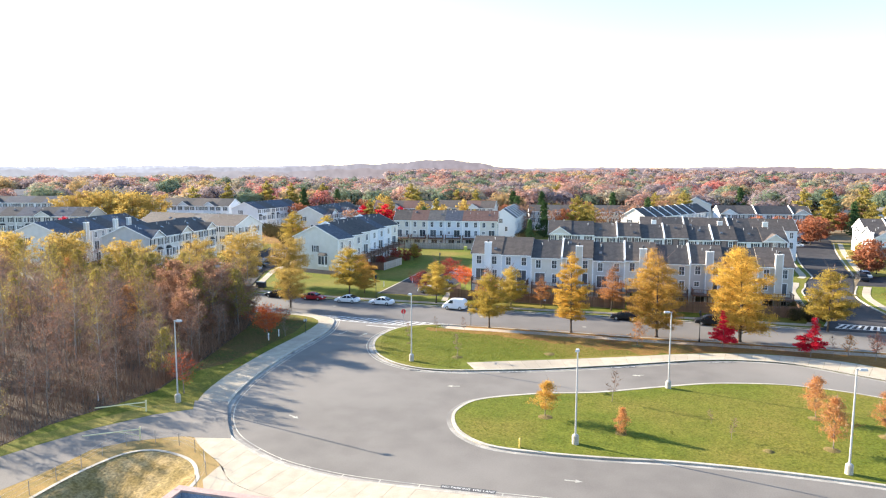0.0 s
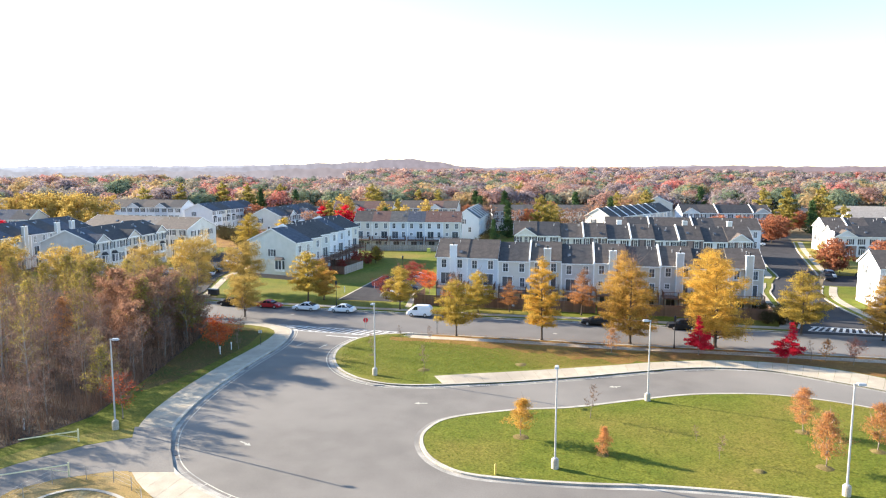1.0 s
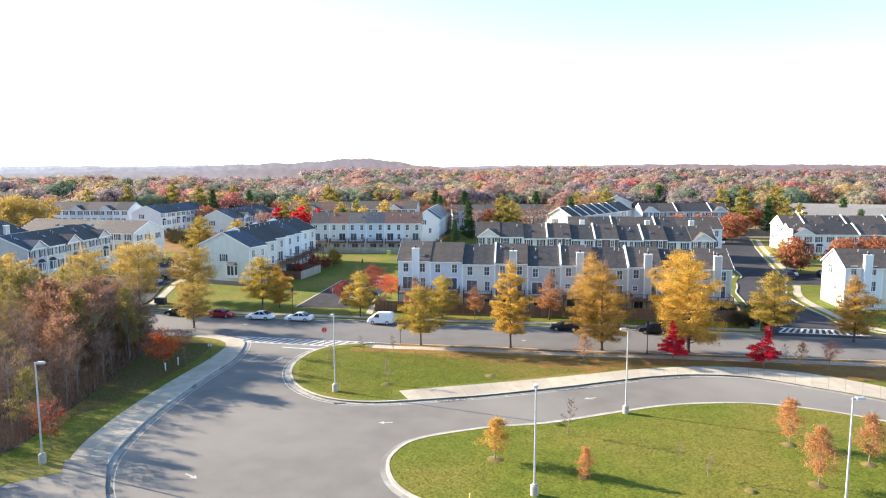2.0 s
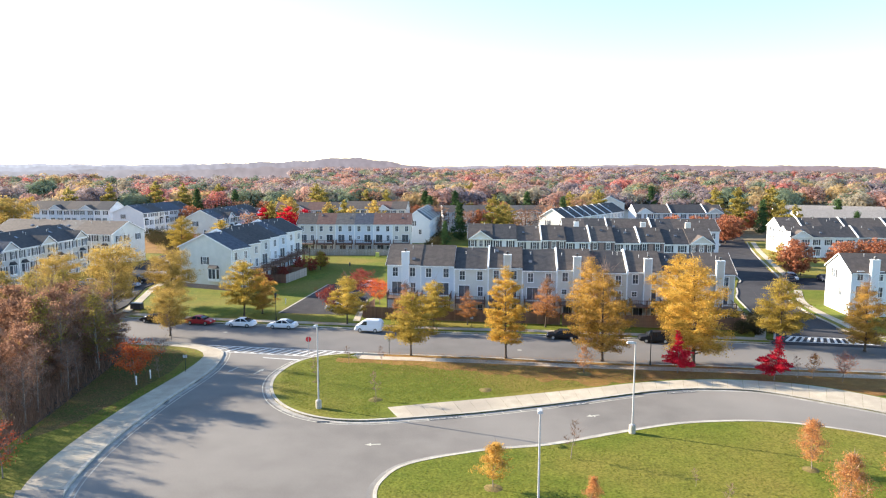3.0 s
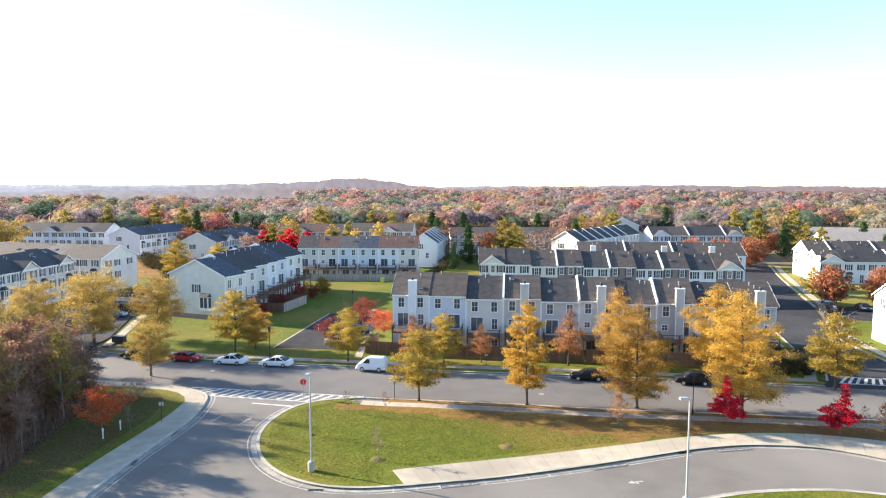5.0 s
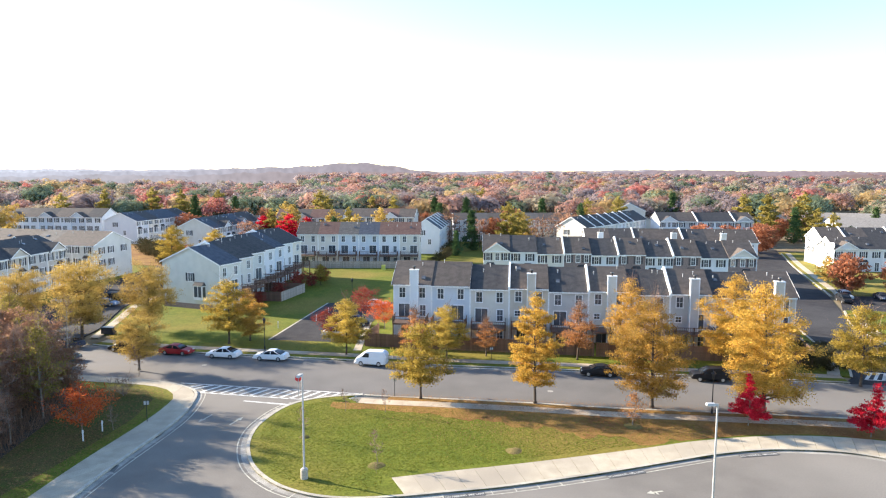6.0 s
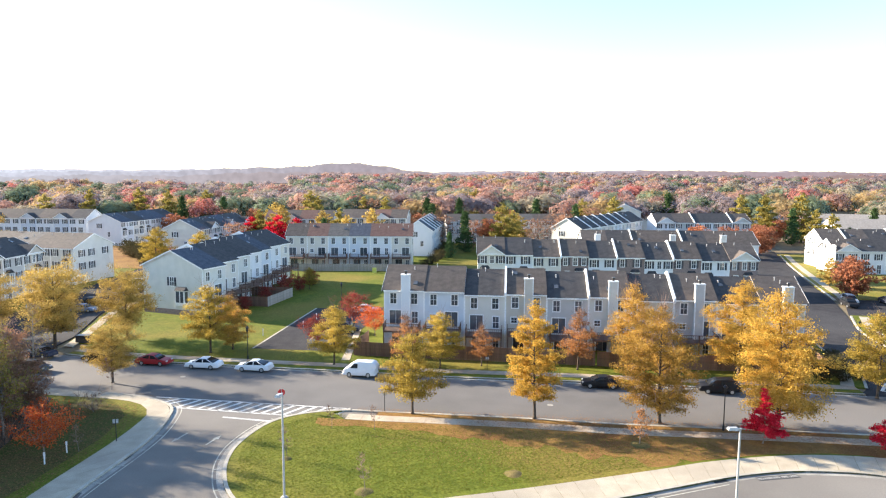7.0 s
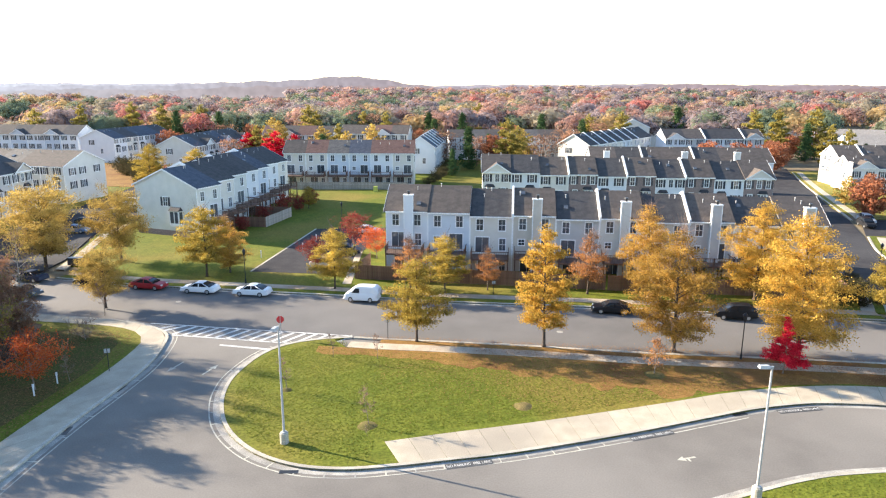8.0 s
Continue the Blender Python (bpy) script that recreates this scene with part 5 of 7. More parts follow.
# the wood on the left: thin grey stems, bare twigs, a few leaves left
WG = "trees of the wood"
W = [tree("wood_tree", pose(-41.5, 92, 0.15), 9.0, 2.0, 0.25, L_BROWN, "bare slender tree at the edge of the wood", 101, 300, 0.065, "column", 24, M_GREYBARK, 0.115, 700, WG),
     tree("wood_tree", pose(-48.0, 66, 0.15), 8.3, 1.8, 0.25, L_RUST, "bare twiggy tree with a few rust leaves", 102, 260, 0.06, "column", 22, M_GREYBARK, 0.11, 700, WG),
     tree("wood_tree", pose(-54.0, 58, 0.15), 10.2, 2.1, 0.3, L_YELLOWGREEN, "tall thin tree with yellowing leaves", 103, 900, 0.07, "egg", 22, M_PALEBARK, 0.12, 550, WG),
     tree("wood_tree", pose(-42.0, 75, 0.15), 6.0, 1.9, 0.12, L_BROWN, "low brown twiggy tree", 104, 420, 0.07, "round", 24, M_GREYBARK, 0.08, 900, WG),
     tree("wood_tree", pose(-60.0, 102, 0.15), 9.6, 2.6, 0.2, L_YELLOWGREEN, "leafy yellow-green tree of the wood", 105, 3000, 0.10, "egg", 28, M_GREYBARK, 0.12, 700, WG),
     tree("wood_tree", pose(-52.0, 84, 0.15), 7.6, 2.0, 0.2, L_ORANGE, "orange-leaved tree inside the wood", 106, 3000, 0.085, "egg", 24, M_GREYBARK, 0.09, 300, WG)]
put(W[5], -64.7, 87.9, 1.0, 60)
rw = random.Random(5)
EDGE = [(-160, 25), (-42.5, 45), (-41.5, 53), (-38.8, 59), (-36.9, 64), (-37.4, 78), (-38.8, 92), (-40.5, 100.5), (-46, 104.5), (-60, 108.5), (-160, 131)]


def inside(x, y, poly):
    c = False
    for (xa, ya), (xb, yb) in zip(poly, poly[1:] + poly[:1]):
        if (ya > y) != (yb > y) and x < (xb - xa) * (y - ya) / (yb - ya) + xa:
            c = not c
    return c


EDGE_LINE = along(EDGE[1:8], 2.0)
stems = []
while len(stems) < 262:
    x, y = -37 - 88 * rw.random() ** 1.45, rw.uniform(28, 128)
    if inside(x, y, EDGE) and all((x - a) ** 2 + (y - b) ** 2 > 3.6 for a, b in stems) and y > 28 + (-x - 37) * 0.25 and (y > 68 or rw.random() < 0.55):
        stems.append((x, y))
for x, y in stems:
    back = y > 92 - 0.28 * (x + 40)
    k = rw.choices(range(6), (2.2, 1, 2.4, 2.0, 5, 0.2) if back else (5, 3, 2.8, 3.6, 0.8, 0.3))[0]
    edge = min(math.dist((x, y), q) for q in EDGE_LINE)
    s = rw.uniform(0.85, 1.12) * (0.62 + 0.38 * min(1, edge / 13) if y < 86 else 1.0)
    put(W[k], x, y, s, rw.uniform(0, 360), 0.13)

THICK = tree("wood_tree", pose(-42.5, 97.5, 0.15), 8.8, 2.3, 0.1, L_BROWN, "thick brown-leaved tree at the wood's corner", 107, 8500, 0.105, "round", 30, M_GREYBARK, 0.1, 900, WG)
for x, y, s in ((-43.8, 87.2, 1.12), (-45.0, 90.4, 0.95), (-43.2, 92.6, 0.8), (-42.2, 97.2, 0.74), (-41, 95, 0.8), (-43.5, 85.5, 0.8), (-45.5, 94, 1.05), (-47.5, 99, 1.05), (-44.5, 101.5, 0.85), (-50.5, 102.5, 0.9), (-42, 82, 0.85), (-51, 95, 1.1), (-40.2, 98.6, 0.6), (-46.8, 103.2, 0.8), (-53.5, 104.5, 0.85), (-41.6, 91.2, 0.7), (-48.5, 91, 1.0), (-40.5, 86.5, 0.55)):
    put(THICK, x, y, s, rw.uniform(0, 360), 0.13)

# brush along the edge and on the floor of the wood
rng = np.random.default_rng(8)
g = Geo()
for _ in range(24000):
    x, y = -36.5 - 60 * rw.random() ** 2, rw.uniform(40, 110)
    if not inside(x - 0.5, y, EDGE):
        continue
    h = rw.uniform(0.5, 3.4)
    e = (x + rw.gauss(0, 0.5), y + rw.gauss(0, 0.5), h)
    k = rw.uniform(0.01, 0.03)
    g.add([(x - k, y, 0.1), (x + k, y, 0.1), e], [(0, 1, 2)])
tagged(new("undergrowth", mesh("undergrowth", g, M_BRUSH)), "brown bare undergrowth of the wood", "undergrowth", kind="stuff")


def litter(name, count, place, size, label):
    pts = []
    while len(pts) < count:
        p = place()
        if p:
            pts.append((p[0], p[1], rw.uniform(0.14, 0.19)))
    tagged(new(name, leaf_mesh(name, np.array(pts), size, rng, L_LITTER, 1.0)), label, "fallen leaves", kind="stuff")


def by_trees():
    x, y = rw.uniform(-6, 60), rw.gauss(89.4, 3.0)
    y -= (x - 10) * 0.12
    return (x, y) if y > np.interp(x, (-6, 0, 8, 18.4, 22.4, 28.6, 34, 39.5, 44, 48, 54, 64), (80, 80.6, 82.6, 85.6, 86.9, 88.1, 88.3, 87.3, 85.3, 82, 75.5, 64.5)) and rw.random() < (x + 8) / 30 else None


def tufts(count, poly, label, seed):
    """Short upright blades standing out of the turf."""
    r = random.Random(seed)
    xs, ys = [q[0] for q in poly], [q[1] for q in poly]
    lo, hi = max(min(xs), -45), min(max(xs), 56)
    g = Geo()
    while count:
        x, y = r.uniform(lo, hi), r.uniform(min(ys), max(ys))
        if inside(x, y, poly):
            count -= 1
            a, w, h = r.uniform(0, 6.28), r.uniform(0.04, 0.09), r.uniform(0.015, 0.05)
            cx, cy = math.cos(a) * w, math.sin(a) * w
            g.add([(x - cx, y - cy, 0.125), (x + cx, y + cy, 0.125), (x + r.gauss(0, 0.03), y + r.gauss(0, 0.03), 0.13 + h)], [(0, 1, 2)])
    tagged(new("grass_tufts", mesh("grass_tufts", g, M_BLADES)), label, "grass", kind="stuff")


M_BLADES = leaf_mat("grass_blades", (0.12, 0.15, 0.018), (0.14, 0.17, 0.024), (0.17, 0.18, 0.030), (0.20, 0.17, 0.040), through_light=0.45)
tufts(36000, [(-9.6, 98.6), (-15.6, 95.6), (-17.2, 90.2), (-16.2, 84.4), (-13.6, 79.6), (-9.4, 76.9), (-4.8, 76.7), (-4.9, 79.6), (8.0, 83.0), (18.4, 86.0), (26, 88.0), (24, 91), (6, 94), (-8, 96.2)], "short tufts of the mown island lawn", 31)
tufts(24000, shifted(ISL2, -0.3, True), "short tufts of the mown island lawn", 32)
litter("fallen_leaves", 19000, by_trees, 0.06, "brown fallen leaves scattered on the grass")
litter("fallen_leaves", 9000, lambda: (lambda x, y: (x, y) if x < np.interp(y, (76, 82, 88, 92, 97, 101), (-31.2, -30.6, -29.7, -29.3, -29.2, -31.2)) else None)(rw.uniform(-40, -29), rw.uniform(74, 101)), 0.075, "brown fallen leaves scattered on the shaded verge")
litter("fallen_leaves", 4000, lambda: (lambda x: (x, 99 - 0.13 * x + rw.gauss(-0.6, 0.35)))(rw.uniform(-8, 60)), 0.06, "brown fallen leaves scattered along the kerb")
litter("fallen_leaves", 7000, lambda: (lambda x: (x, 96.4 - 0.14 * x + rw.gauss(0, 0.8)))(rw.uniform(3, 60)), 0.06, "brown fallen leaves scattered over the walk")
litter("fallen_leaves", 3500, lambda: (lambda x: (x, 113 - 0.14 * x + rw.uniform(-1.2, 5.0)))(rw.uniform(-55, 50)), 0.06, "brown fallen leaves scattered by the walk")

# trees among the houses
HG = "trees among the houses"
T["spire"] = tree("spire_tree", pose(20.0, 232, 0), 15.5, 4.3, 0.1, L_YELLOWGREEN, "tall olive-gold pyramid tree among houses", 201, 3300, 0.33, "egg", 34, trunk_r=0.2, tiers=True, group=HG)
T["fir"] = tree("evergreen_tree", pose(9, 236, 0), 12.5, 3.0, 0.05, L_GREEN, "dark green evergreen tree among houses", 202, 2500, 0.29, "cone", 40, trunk_r=0.18, droop=0.7, group=HG)
T["dome"] = tree("shade_tree", pose(84, 222, 0), 8.5, 4.4, 0.2, L_RUST, "round rust-coloured tree by the parking court", 203, 2500, 0.29, "round", 34, trunk_r=0.16, tiers=True, group=HG)
T["flame"] = tree("shade_tree", pose(-48.0, 240, 0), 11.0, 4.2, 0.2, L_CRIMSON, "bright crimson tree behind the terrace", 204, 2500, 0.29, "egg", 34, trunk_r=0.18, tiers=True, group=HG)
T["yellow"] = tree("shade_tree", pose(-26.0, 233, 0), 11.5, 4.2, 0.18, L_PALEGOLD, "golden tree among the houses", 205, 2500, 0.29, "egg", 34, trunk_r=0.18, tiers=True, group=HG)
T["brownish"] = tree("shade_tree", pose(2.5, 250, 0), 10.0, 4.4, 0.15, L_BROWN, "bare brown tree behind the houses", 206, 1000, 0.24, "round", 26, trunk_r=0.18, twigs=300, group=HG)
for k, x, y, s in (("spire", -46, 300, 0.95), ("spire", -28, 300, 0.95), ("spire", 66, 283, 1.0), ("spire", 104, 262, 1.1), ("spire", 115, 268, 1.1), ("spire", 127, 266, 1.15), ("spire", 118, 232, 0.8), ("fir", 17, 262, 0.7),
                   ("fir", 128, 240, 0.6), ("fir", 120, 258, 1.0), ("fir", -95, 290, 1.2), ("fir", -70, 330, 1.1), ("fir", 40, 300, 1.1), ("fir", 150, 262, 1.0), ("fir", 138, 232, 0.8), ("dome", 93, 226, 1.0), ("dome", 100, 236, 0.9),
                   ("dome", 80, 238, 0.9), ("dome", 90, 160, 0.85), ("dome", 98, 168, 0.8), ("dome", 80.2, 160.4, 0.9), ("dome", 112, 152, 0.9), ("dome", 106, 172, 0.8), ("flame", -43, 244, 0.9), ("flame", -58, 247, 0.9), ("flame", 52, 330, 1.0),
                   ("flame", 34, 338, 0.9), ("flame", -138, 190, 0.8), ("yellow", -51.5, 243, 0.85), ("olive", -67.0, 195, 1.3), ("olive", -57.5, 198, 1.15), ("yellow", 84.2, 174.5, 0.56), ("dome", -66, 200, 0.6), ("brownish", 12, 244, 0.9), ("brownish", -2, 262, 1.0),
                   ("brownish", 42, 262, 1.0), ("spire", -135, 300, 1.1), ("spire", -150, 296, 1.0), ("spire", -120, 310, 1.15), ("spire", -106, 305, 1.1), ("spire", -90, 302, 1.1), ("fir", -82, 298, 1.15), ("far_globe", -162, 226, 1.25), ("far_globe", -155, 228, 1.35), ("far_globe", -148, 225, 1.4), ("far_globe", -142, 227, 1.3), ("far_globe", -136, 224, 1.4), ("far_globe", -130, 227, 1.3), ("flame", -148, 207, 0.95), ("yellow", -115, 208, 0.9), ("yellow", -125, 212, 0.9),
                   ("yellow", -134, 214, 0.95), ("yellow", -143, 216, 0.9), ("yellow", -108, 205, 0.8), ("yellow", -152, 222, 0.9), ("far_globe", -106, 129, 0.95), ("far_globe", -75, 121, 0.9), ("far_globe", -70, 119, 0.8), ("olive", -26, 171, 0.55),
                   ("far_globe", -96, 133, 0.8), ("fir", 4.0, 222, 0.6), ("dome", -90, 270, 1.0), ("brownish", -75, 285, 1.0), ("brownish", 22, 282, 1.0), ("fir", 52, 282, 1.0)):
    put(T[k], x, y, s, rw.uniform(0, 360), 0.05)


# far woods: thousands of crowns over the rolling ground
def far_woods(name, count, ya, yb, blades, m_choice, label, seed):
    r = np.random.default_rng(seed)
    y = ya * (yb / ya) ** r.random(count * 2)
    x = (r.random(count * 2) * 2 - 1) * (0.78 * y + 70)
    keep = np.ones(len(x), bool)
    if ya < 420:
        near = np.abs(x + 20) < 400
        keep &= ~((y < 300) & near & (x < 62) & (x > -70))
        keep &= ~((x > 66) & (x < 200) & (y < 300))
        keep &= ~((x > 130) & (x < 240) & (y < 420) & (r.random(len(x)) < 0.6))
        keep &= ~((x < -90) & (y < 380) & (r.random(len(x)) < 0.75))
    keep &= ~((x < -0.2 * y) & (y > 620))
    x, y = x[keep][:count], y[keep][:count]
    n = len(x)
    z0 = np.array([hill(a, b) for a, b in zip(x, y)])
    rad = r.uniform(3.2, 6.4, n) * (1 + y / 2600) * (1.5 if ya < 420 else 1.2)
    tall = r.uniform(9, 15, n) * (1.1 if ya < 420 else 1.0)
    which = r.choice(len(m_choice), n, p=np.array([w for _, w in m_choice]) / sum(w for _, w in m_choice))
    # each crown is a handful of rounded lobes, set out in a dome, with small leaf sprays on their skins
    lobes = 9
    u = r.normal(size=(n, lobes, 3))
    u /= np.linalg.norm(u, axis=2)[..., None]
    u[..., 2] = np.abs(u[..., 2]) - 0.3
    span = np.stack([rad, rad, tall * 0.42], 1)[:, None, :]
    heart = u * r.uniform(0.35, 0.8, (n, lobes, 1)) * span + np.stack([x, y, z0 + tall * 0.56], 1)[:, None, :]
    size = rad[:, None] * r.uniform(0.36, 0.64, (n, lobes))
    own = r.integers(0, lobes, (n, blades))
    rows = np.arange(n)[:, None]
    d = r.normal(size=(n, blades, 3))
    d /= np.linalg.norm(d, axis=2)[..., None]
    d[..., 2] = np.where(d[..., 2] < -0.35, -d[..., 2], d[..., 2])
    reach = size[rows, own]
    c = (heart[rows, own] + d * (reach * r.uniform(0.7, 1.12, (n, blades)))[..., None]).reshape(-1, 3)
    nb = len(c)
    nrm = d.reshape(-1, 3) + 0.2 * r.normal(size=(nb, 3))
    nrm /= np.linalg.norm(nrm, axis=1)[:, None]
    a = np.cross(nrm, r.normal(size=(nb, 3)))
    a /= np.linalg.norm(a, axis=1)[:, None]
    b = np.cross(nrm, a)
    s = (np.repeat(rad, blades) * r.uniform(0.6, 1.3, nb) * 3.3 / math.sqrt(blades))[:, None]
    v = np.stack([c - a * s, c + a * s * 0.55 - b * s * 0.8, c + a * s * 0.7 + b * s * 0.75], 1).reshape(-1, 3)
    me = bpy.data.meshes.new(name)
    me.vertices.add(3 * nb)
    me.vertices.foreach_set("co", v.ravel())
    me.loops.add(3 * nb)
    me.loops.foreach_set("vertex_index", np.arange(3 * nb))
    me.polygons.add(nb)
    me.polygons.foreach_set("loop_start", np.arange(0, 3 * nb, 3))
    me.polygons.foreach_set("material_index", np.repeat(which, blades))
    for mm, _ in m_choice:
        me.materials.append(mm)
    me.update(calc_edges=True)
    soft = d.reshape(-1, 3) * 0.42 + np.array((0, 0, 0.5)) + 0.15 * r.normal(size=(nb, 3))
    soft /= np.linalg.norm(soft, axis=1)[:, None]
    me.normals_split_custom_set_from_vertices(np.repeat(soft, 3, axis=0))
    tagged(new(name, me), label, "woods", kind="stuff")


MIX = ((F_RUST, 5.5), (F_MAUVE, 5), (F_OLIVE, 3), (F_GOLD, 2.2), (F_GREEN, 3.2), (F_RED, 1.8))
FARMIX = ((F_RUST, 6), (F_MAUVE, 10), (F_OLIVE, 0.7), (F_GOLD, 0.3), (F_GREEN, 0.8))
HOMES = [ob.matrix_basis @ Vector((2.8, 5.5, 0)) for ob in bpy.data.objects if ob.name.startswith("townhouse")]
rt = random.Random(77)
grown = []
while len(grown) < 30:
    x, y = rt.uniform(-75, 135), rt.uniform(222, 300)
    clear = all((h.x - x) ** 2 + (h.y - y) ** 2 > 110 for h in HOMES) and all(math.dist((x, y), q) > 7 for q in grown)
    if clear and not (62 < x < 118 and y < 292):
        grown.append((x, y))
        put(T[rt.choice(("spire", "dome", "brownish", "fir", "yellow", "brownish", "dome"))], x, y, rt.uniform(0.8, 1.15), rt.uniform(0, 360), 0.05)
for k in range(12):
    kind = rw.choice(("dome", "brownish", "brownish", "spire", "fir", "fir", "yellow", "dome"))
    put(T[kind], rw.uniform(-60, 130), rw.uniform(296, 345), rw.uniform(0.9, 1.35), rw.uniform(0, 360), 0)
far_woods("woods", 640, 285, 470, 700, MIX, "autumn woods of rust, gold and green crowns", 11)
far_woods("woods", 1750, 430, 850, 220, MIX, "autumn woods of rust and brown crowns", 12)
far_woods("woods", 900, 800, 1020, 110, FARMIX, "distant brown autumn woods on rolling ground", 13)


# ---- lamps, signs, cars ----
def lot_lamp(m, turn, height=8.6):
    t = thing("street_lamp", m, "grey steel lot lamp on a concrete base", "street lamp", "lot lamps")
    part("base", mesh("base", Geo().tube([(0, 0, -0.1), (0, 0, 0.75), (0, 0, 0.8)], [0.3, 0.3, 0.26], 16), M_KERB), t, label="round concrete footing")
    part("pole", mesh("pole", Geo().tube([(0, 0, 0.8), (0, 0, 0.86), (0, 0, 0.88), (0, 0, height - 0.1)], [0.2, 0.2, 0.085, 0.06], 10), M_POLE), t)
    hd = part("lamp_head", mesh("lamp_head", Geo().box(0.15, 0.78, -0.17, 0.17, height - 0.16, height, inset=0.05).box(-0.08, 0.16, -0.05, 0.05, height - 0.16, height - 0.06), M_POLE), t, pose(0, 0, 0, 0, 0, turn))
    part("lens", mesh("lens", Geo().box(0.22, 0.72, -0.12, 0.12, height - 0.19, height - 0.155), M_TRIM), hd)
    return t


lot_lamp(pose(-32.2, 61.0, 0.13), 0)
lot_lamp(pose(7.5, 55.5, 0.13), 262)
lot_lamp(pose(18.7, 72.3, 0.1), 180)
lot_lamp(pose(28.6, 52.3, 0.13), 0)
lot_lamp(pose(-11.0, 79.0, 0.13), 255)


def post_lamp(m):
    """Black post-top lantern."""
    t = thing("post_lamp", m, "black post-top street lantern", "street lamp", "post lamps")
    part("pole", mesh("pole", Geo().tube([(0, 0, 0), (0, 0, 0.5), (0, 0, 0.55), (0, 0, 3.6)], [0.12, 0.1, 0.055, 0.045], 8), M_BLACKMETAL), t)
    part("lantern", mesh("lantern", Geo().tube([(0, 0, 3.6), (0, 0, 3.75), (0, 0, 4.15), (0, 0, 4.2), (0, 0, 4.45)], [0.06, 0.14, 0.19, 0.24, 0.03], 8), M_BLACKMETAL), t)
    return t


for x, y in ((-24.2, 118.0), (27.1, 93.6), (-16.8, 152.5), (57.0, 121.0), (83, 163)):
    post_lamp(pose(x, y, 0.12))

M_RED = mat("red_sign", (0.50, 0.02, 0.03), (0.56, 0.03, 0.035), 3, 0.5)
M_WHITE = mat("white_sign", (0.72, 0.72, 0.72), (0.78, 0.78, 0.78), 3, 0.5)


def sign(m, label, octagon=False):
    t = thing("stop_sign" if octagon else "parking_sign", m, label, "road sign", "road signs")
    part("post", mesh("post", Geo().box(-0.03, 0.03, -0.02, 0.02, -0.05, 2.3 if octagon else 2.1), M_POLE if octagon else M_BLACKMETAL), t)
    if octagon:
        o = [(0.38 * math.cos(math.pi / 8 + k * math.pi / 4), 0.38 * math.sin(math.pi / 8 + k * math.pi / 4)) for k in range(8)]
        g = Geo().add([(x, -0.03, 1.95 + z) for x, z in o] + [(x, -0.022, 1.95 + z) for x, z in o], [tuple(range(8)), tuple(range(15, 7, -1))] + [(k, (k + 1) % 8, 8 + (k + 1) % 8, 8 + k) for k in range(8)])
        part("plate", mesh("plate", g, M_RED), t, label="red eight-sided plate")
    else:
        for x in (-0.24, 0.04):
            part("plate", mesh("plate", Geo().box(x, x + 0.2, -0.035, -0.022, 1.7, 2.08), M_POLE), t, label="pale grey plate")
    return t


sign(pose(-15.7, 99.3, 0.0, 0, 0, 190), "red stop sign on a grey post", True)
sign(pose(-28.7, 91.2, 0.13, 0, 0, 12), "two small white plates on a dark post")
sign(pose(-5.2, 98.9, 0.12, 0, 0, 170), "small grey plates on a thin dark post by the kerb")
t = sign(pose(6.3, 113.2, 0.12, 0, 0, 5), "small plates on a short dark post")
t.scale = (0.8, 0.8, 0.8)
for x, y in ((-31.8, 88.7), (-32.4, 86.4), (-40.5, 60.3), (-20.5, 136), (-19.5, 142), (-25.5, 131)):
    t = tagged(new("marker_stake", mesh("marker_stake", Geo().box(-0.05, 0.05, -0.03, 0.03, 0, 0.9).box(-0.07, 0.07, -0.04, 0.04, 0.75, 1.05), M_WHITE)), "short white marker stake in the grass", "marker stake", "marker stakes")
    t.matrix_basis = pose(x, y, 0.1)
t = thing("bollard", pose(2.7, 54.1, 0.13), "short yellow bollard on the island edge", "bollard")
part("post", mesh("post", Geo().tube([(0, 0, -0.05), (0, 0, 0.75), (0, 0, 0.85)], [0.1, 0.1, 0.05], 10), mat("yellow_paint", (0.55, 0.40, 0.08), (0.62, 0.46, 0.10), 3, 0.6)), t)

M_CARGLASS = mat("car_glass", (0.012, 0.014, 0.017), (0.022, 0.025, 0.03), 1.0, 0.12, spec=0.3)
M_TYRE = mat("tyre", (0.018, 0.018, 0.018), (0.03, 0.03, 0.03), 6, 0.85)
M_RIM = mat("alloy_rim", (0.45, 0.45, 0.46), (0.55, 0.55, 0.56), 4, 0.35, 0.8)
M_LAMPRED = mat("tail_lamp", (0.30, 0.01, 0.01), (0.36, 0.02, 0.02), 4, 0.2)
M_LAMPCLEAR = mat("head_lamp", (0.55, 0.56, 0.58), (0.62, 0.62, 0.64), 4, 0.15)
PAINT = {k: mat("car_paint_" + k, a, b, 1.0, 0.45, 0.0, coat=0.05, spec=0.35 if k in ("white", "red", "silver") else 0.14) for k, a, b in (("white", (0.70, 0.70, 0.71), (0.74, 0.74, 0.74)), ("red", (0.28, 0.012, 0.018), (0.32, 0.02, 0.022)), ("black", (0.012, 0.012, 0.014), (0.02, 0.02, 0.022)),
         ("silver", (0.38, 0.39, 0.41), (0.43, 0.44, 0.45)), ("navy", (0.025, 0.03, 0.05), (0.04, 0.045, 0.07)), ("blue", (0.12, 0.17, 0.25), (0.15, 0.20, 0.29)), ("grey", (0.07, 0.08, 0.09), (0.10, 0.105, 0.115)))}
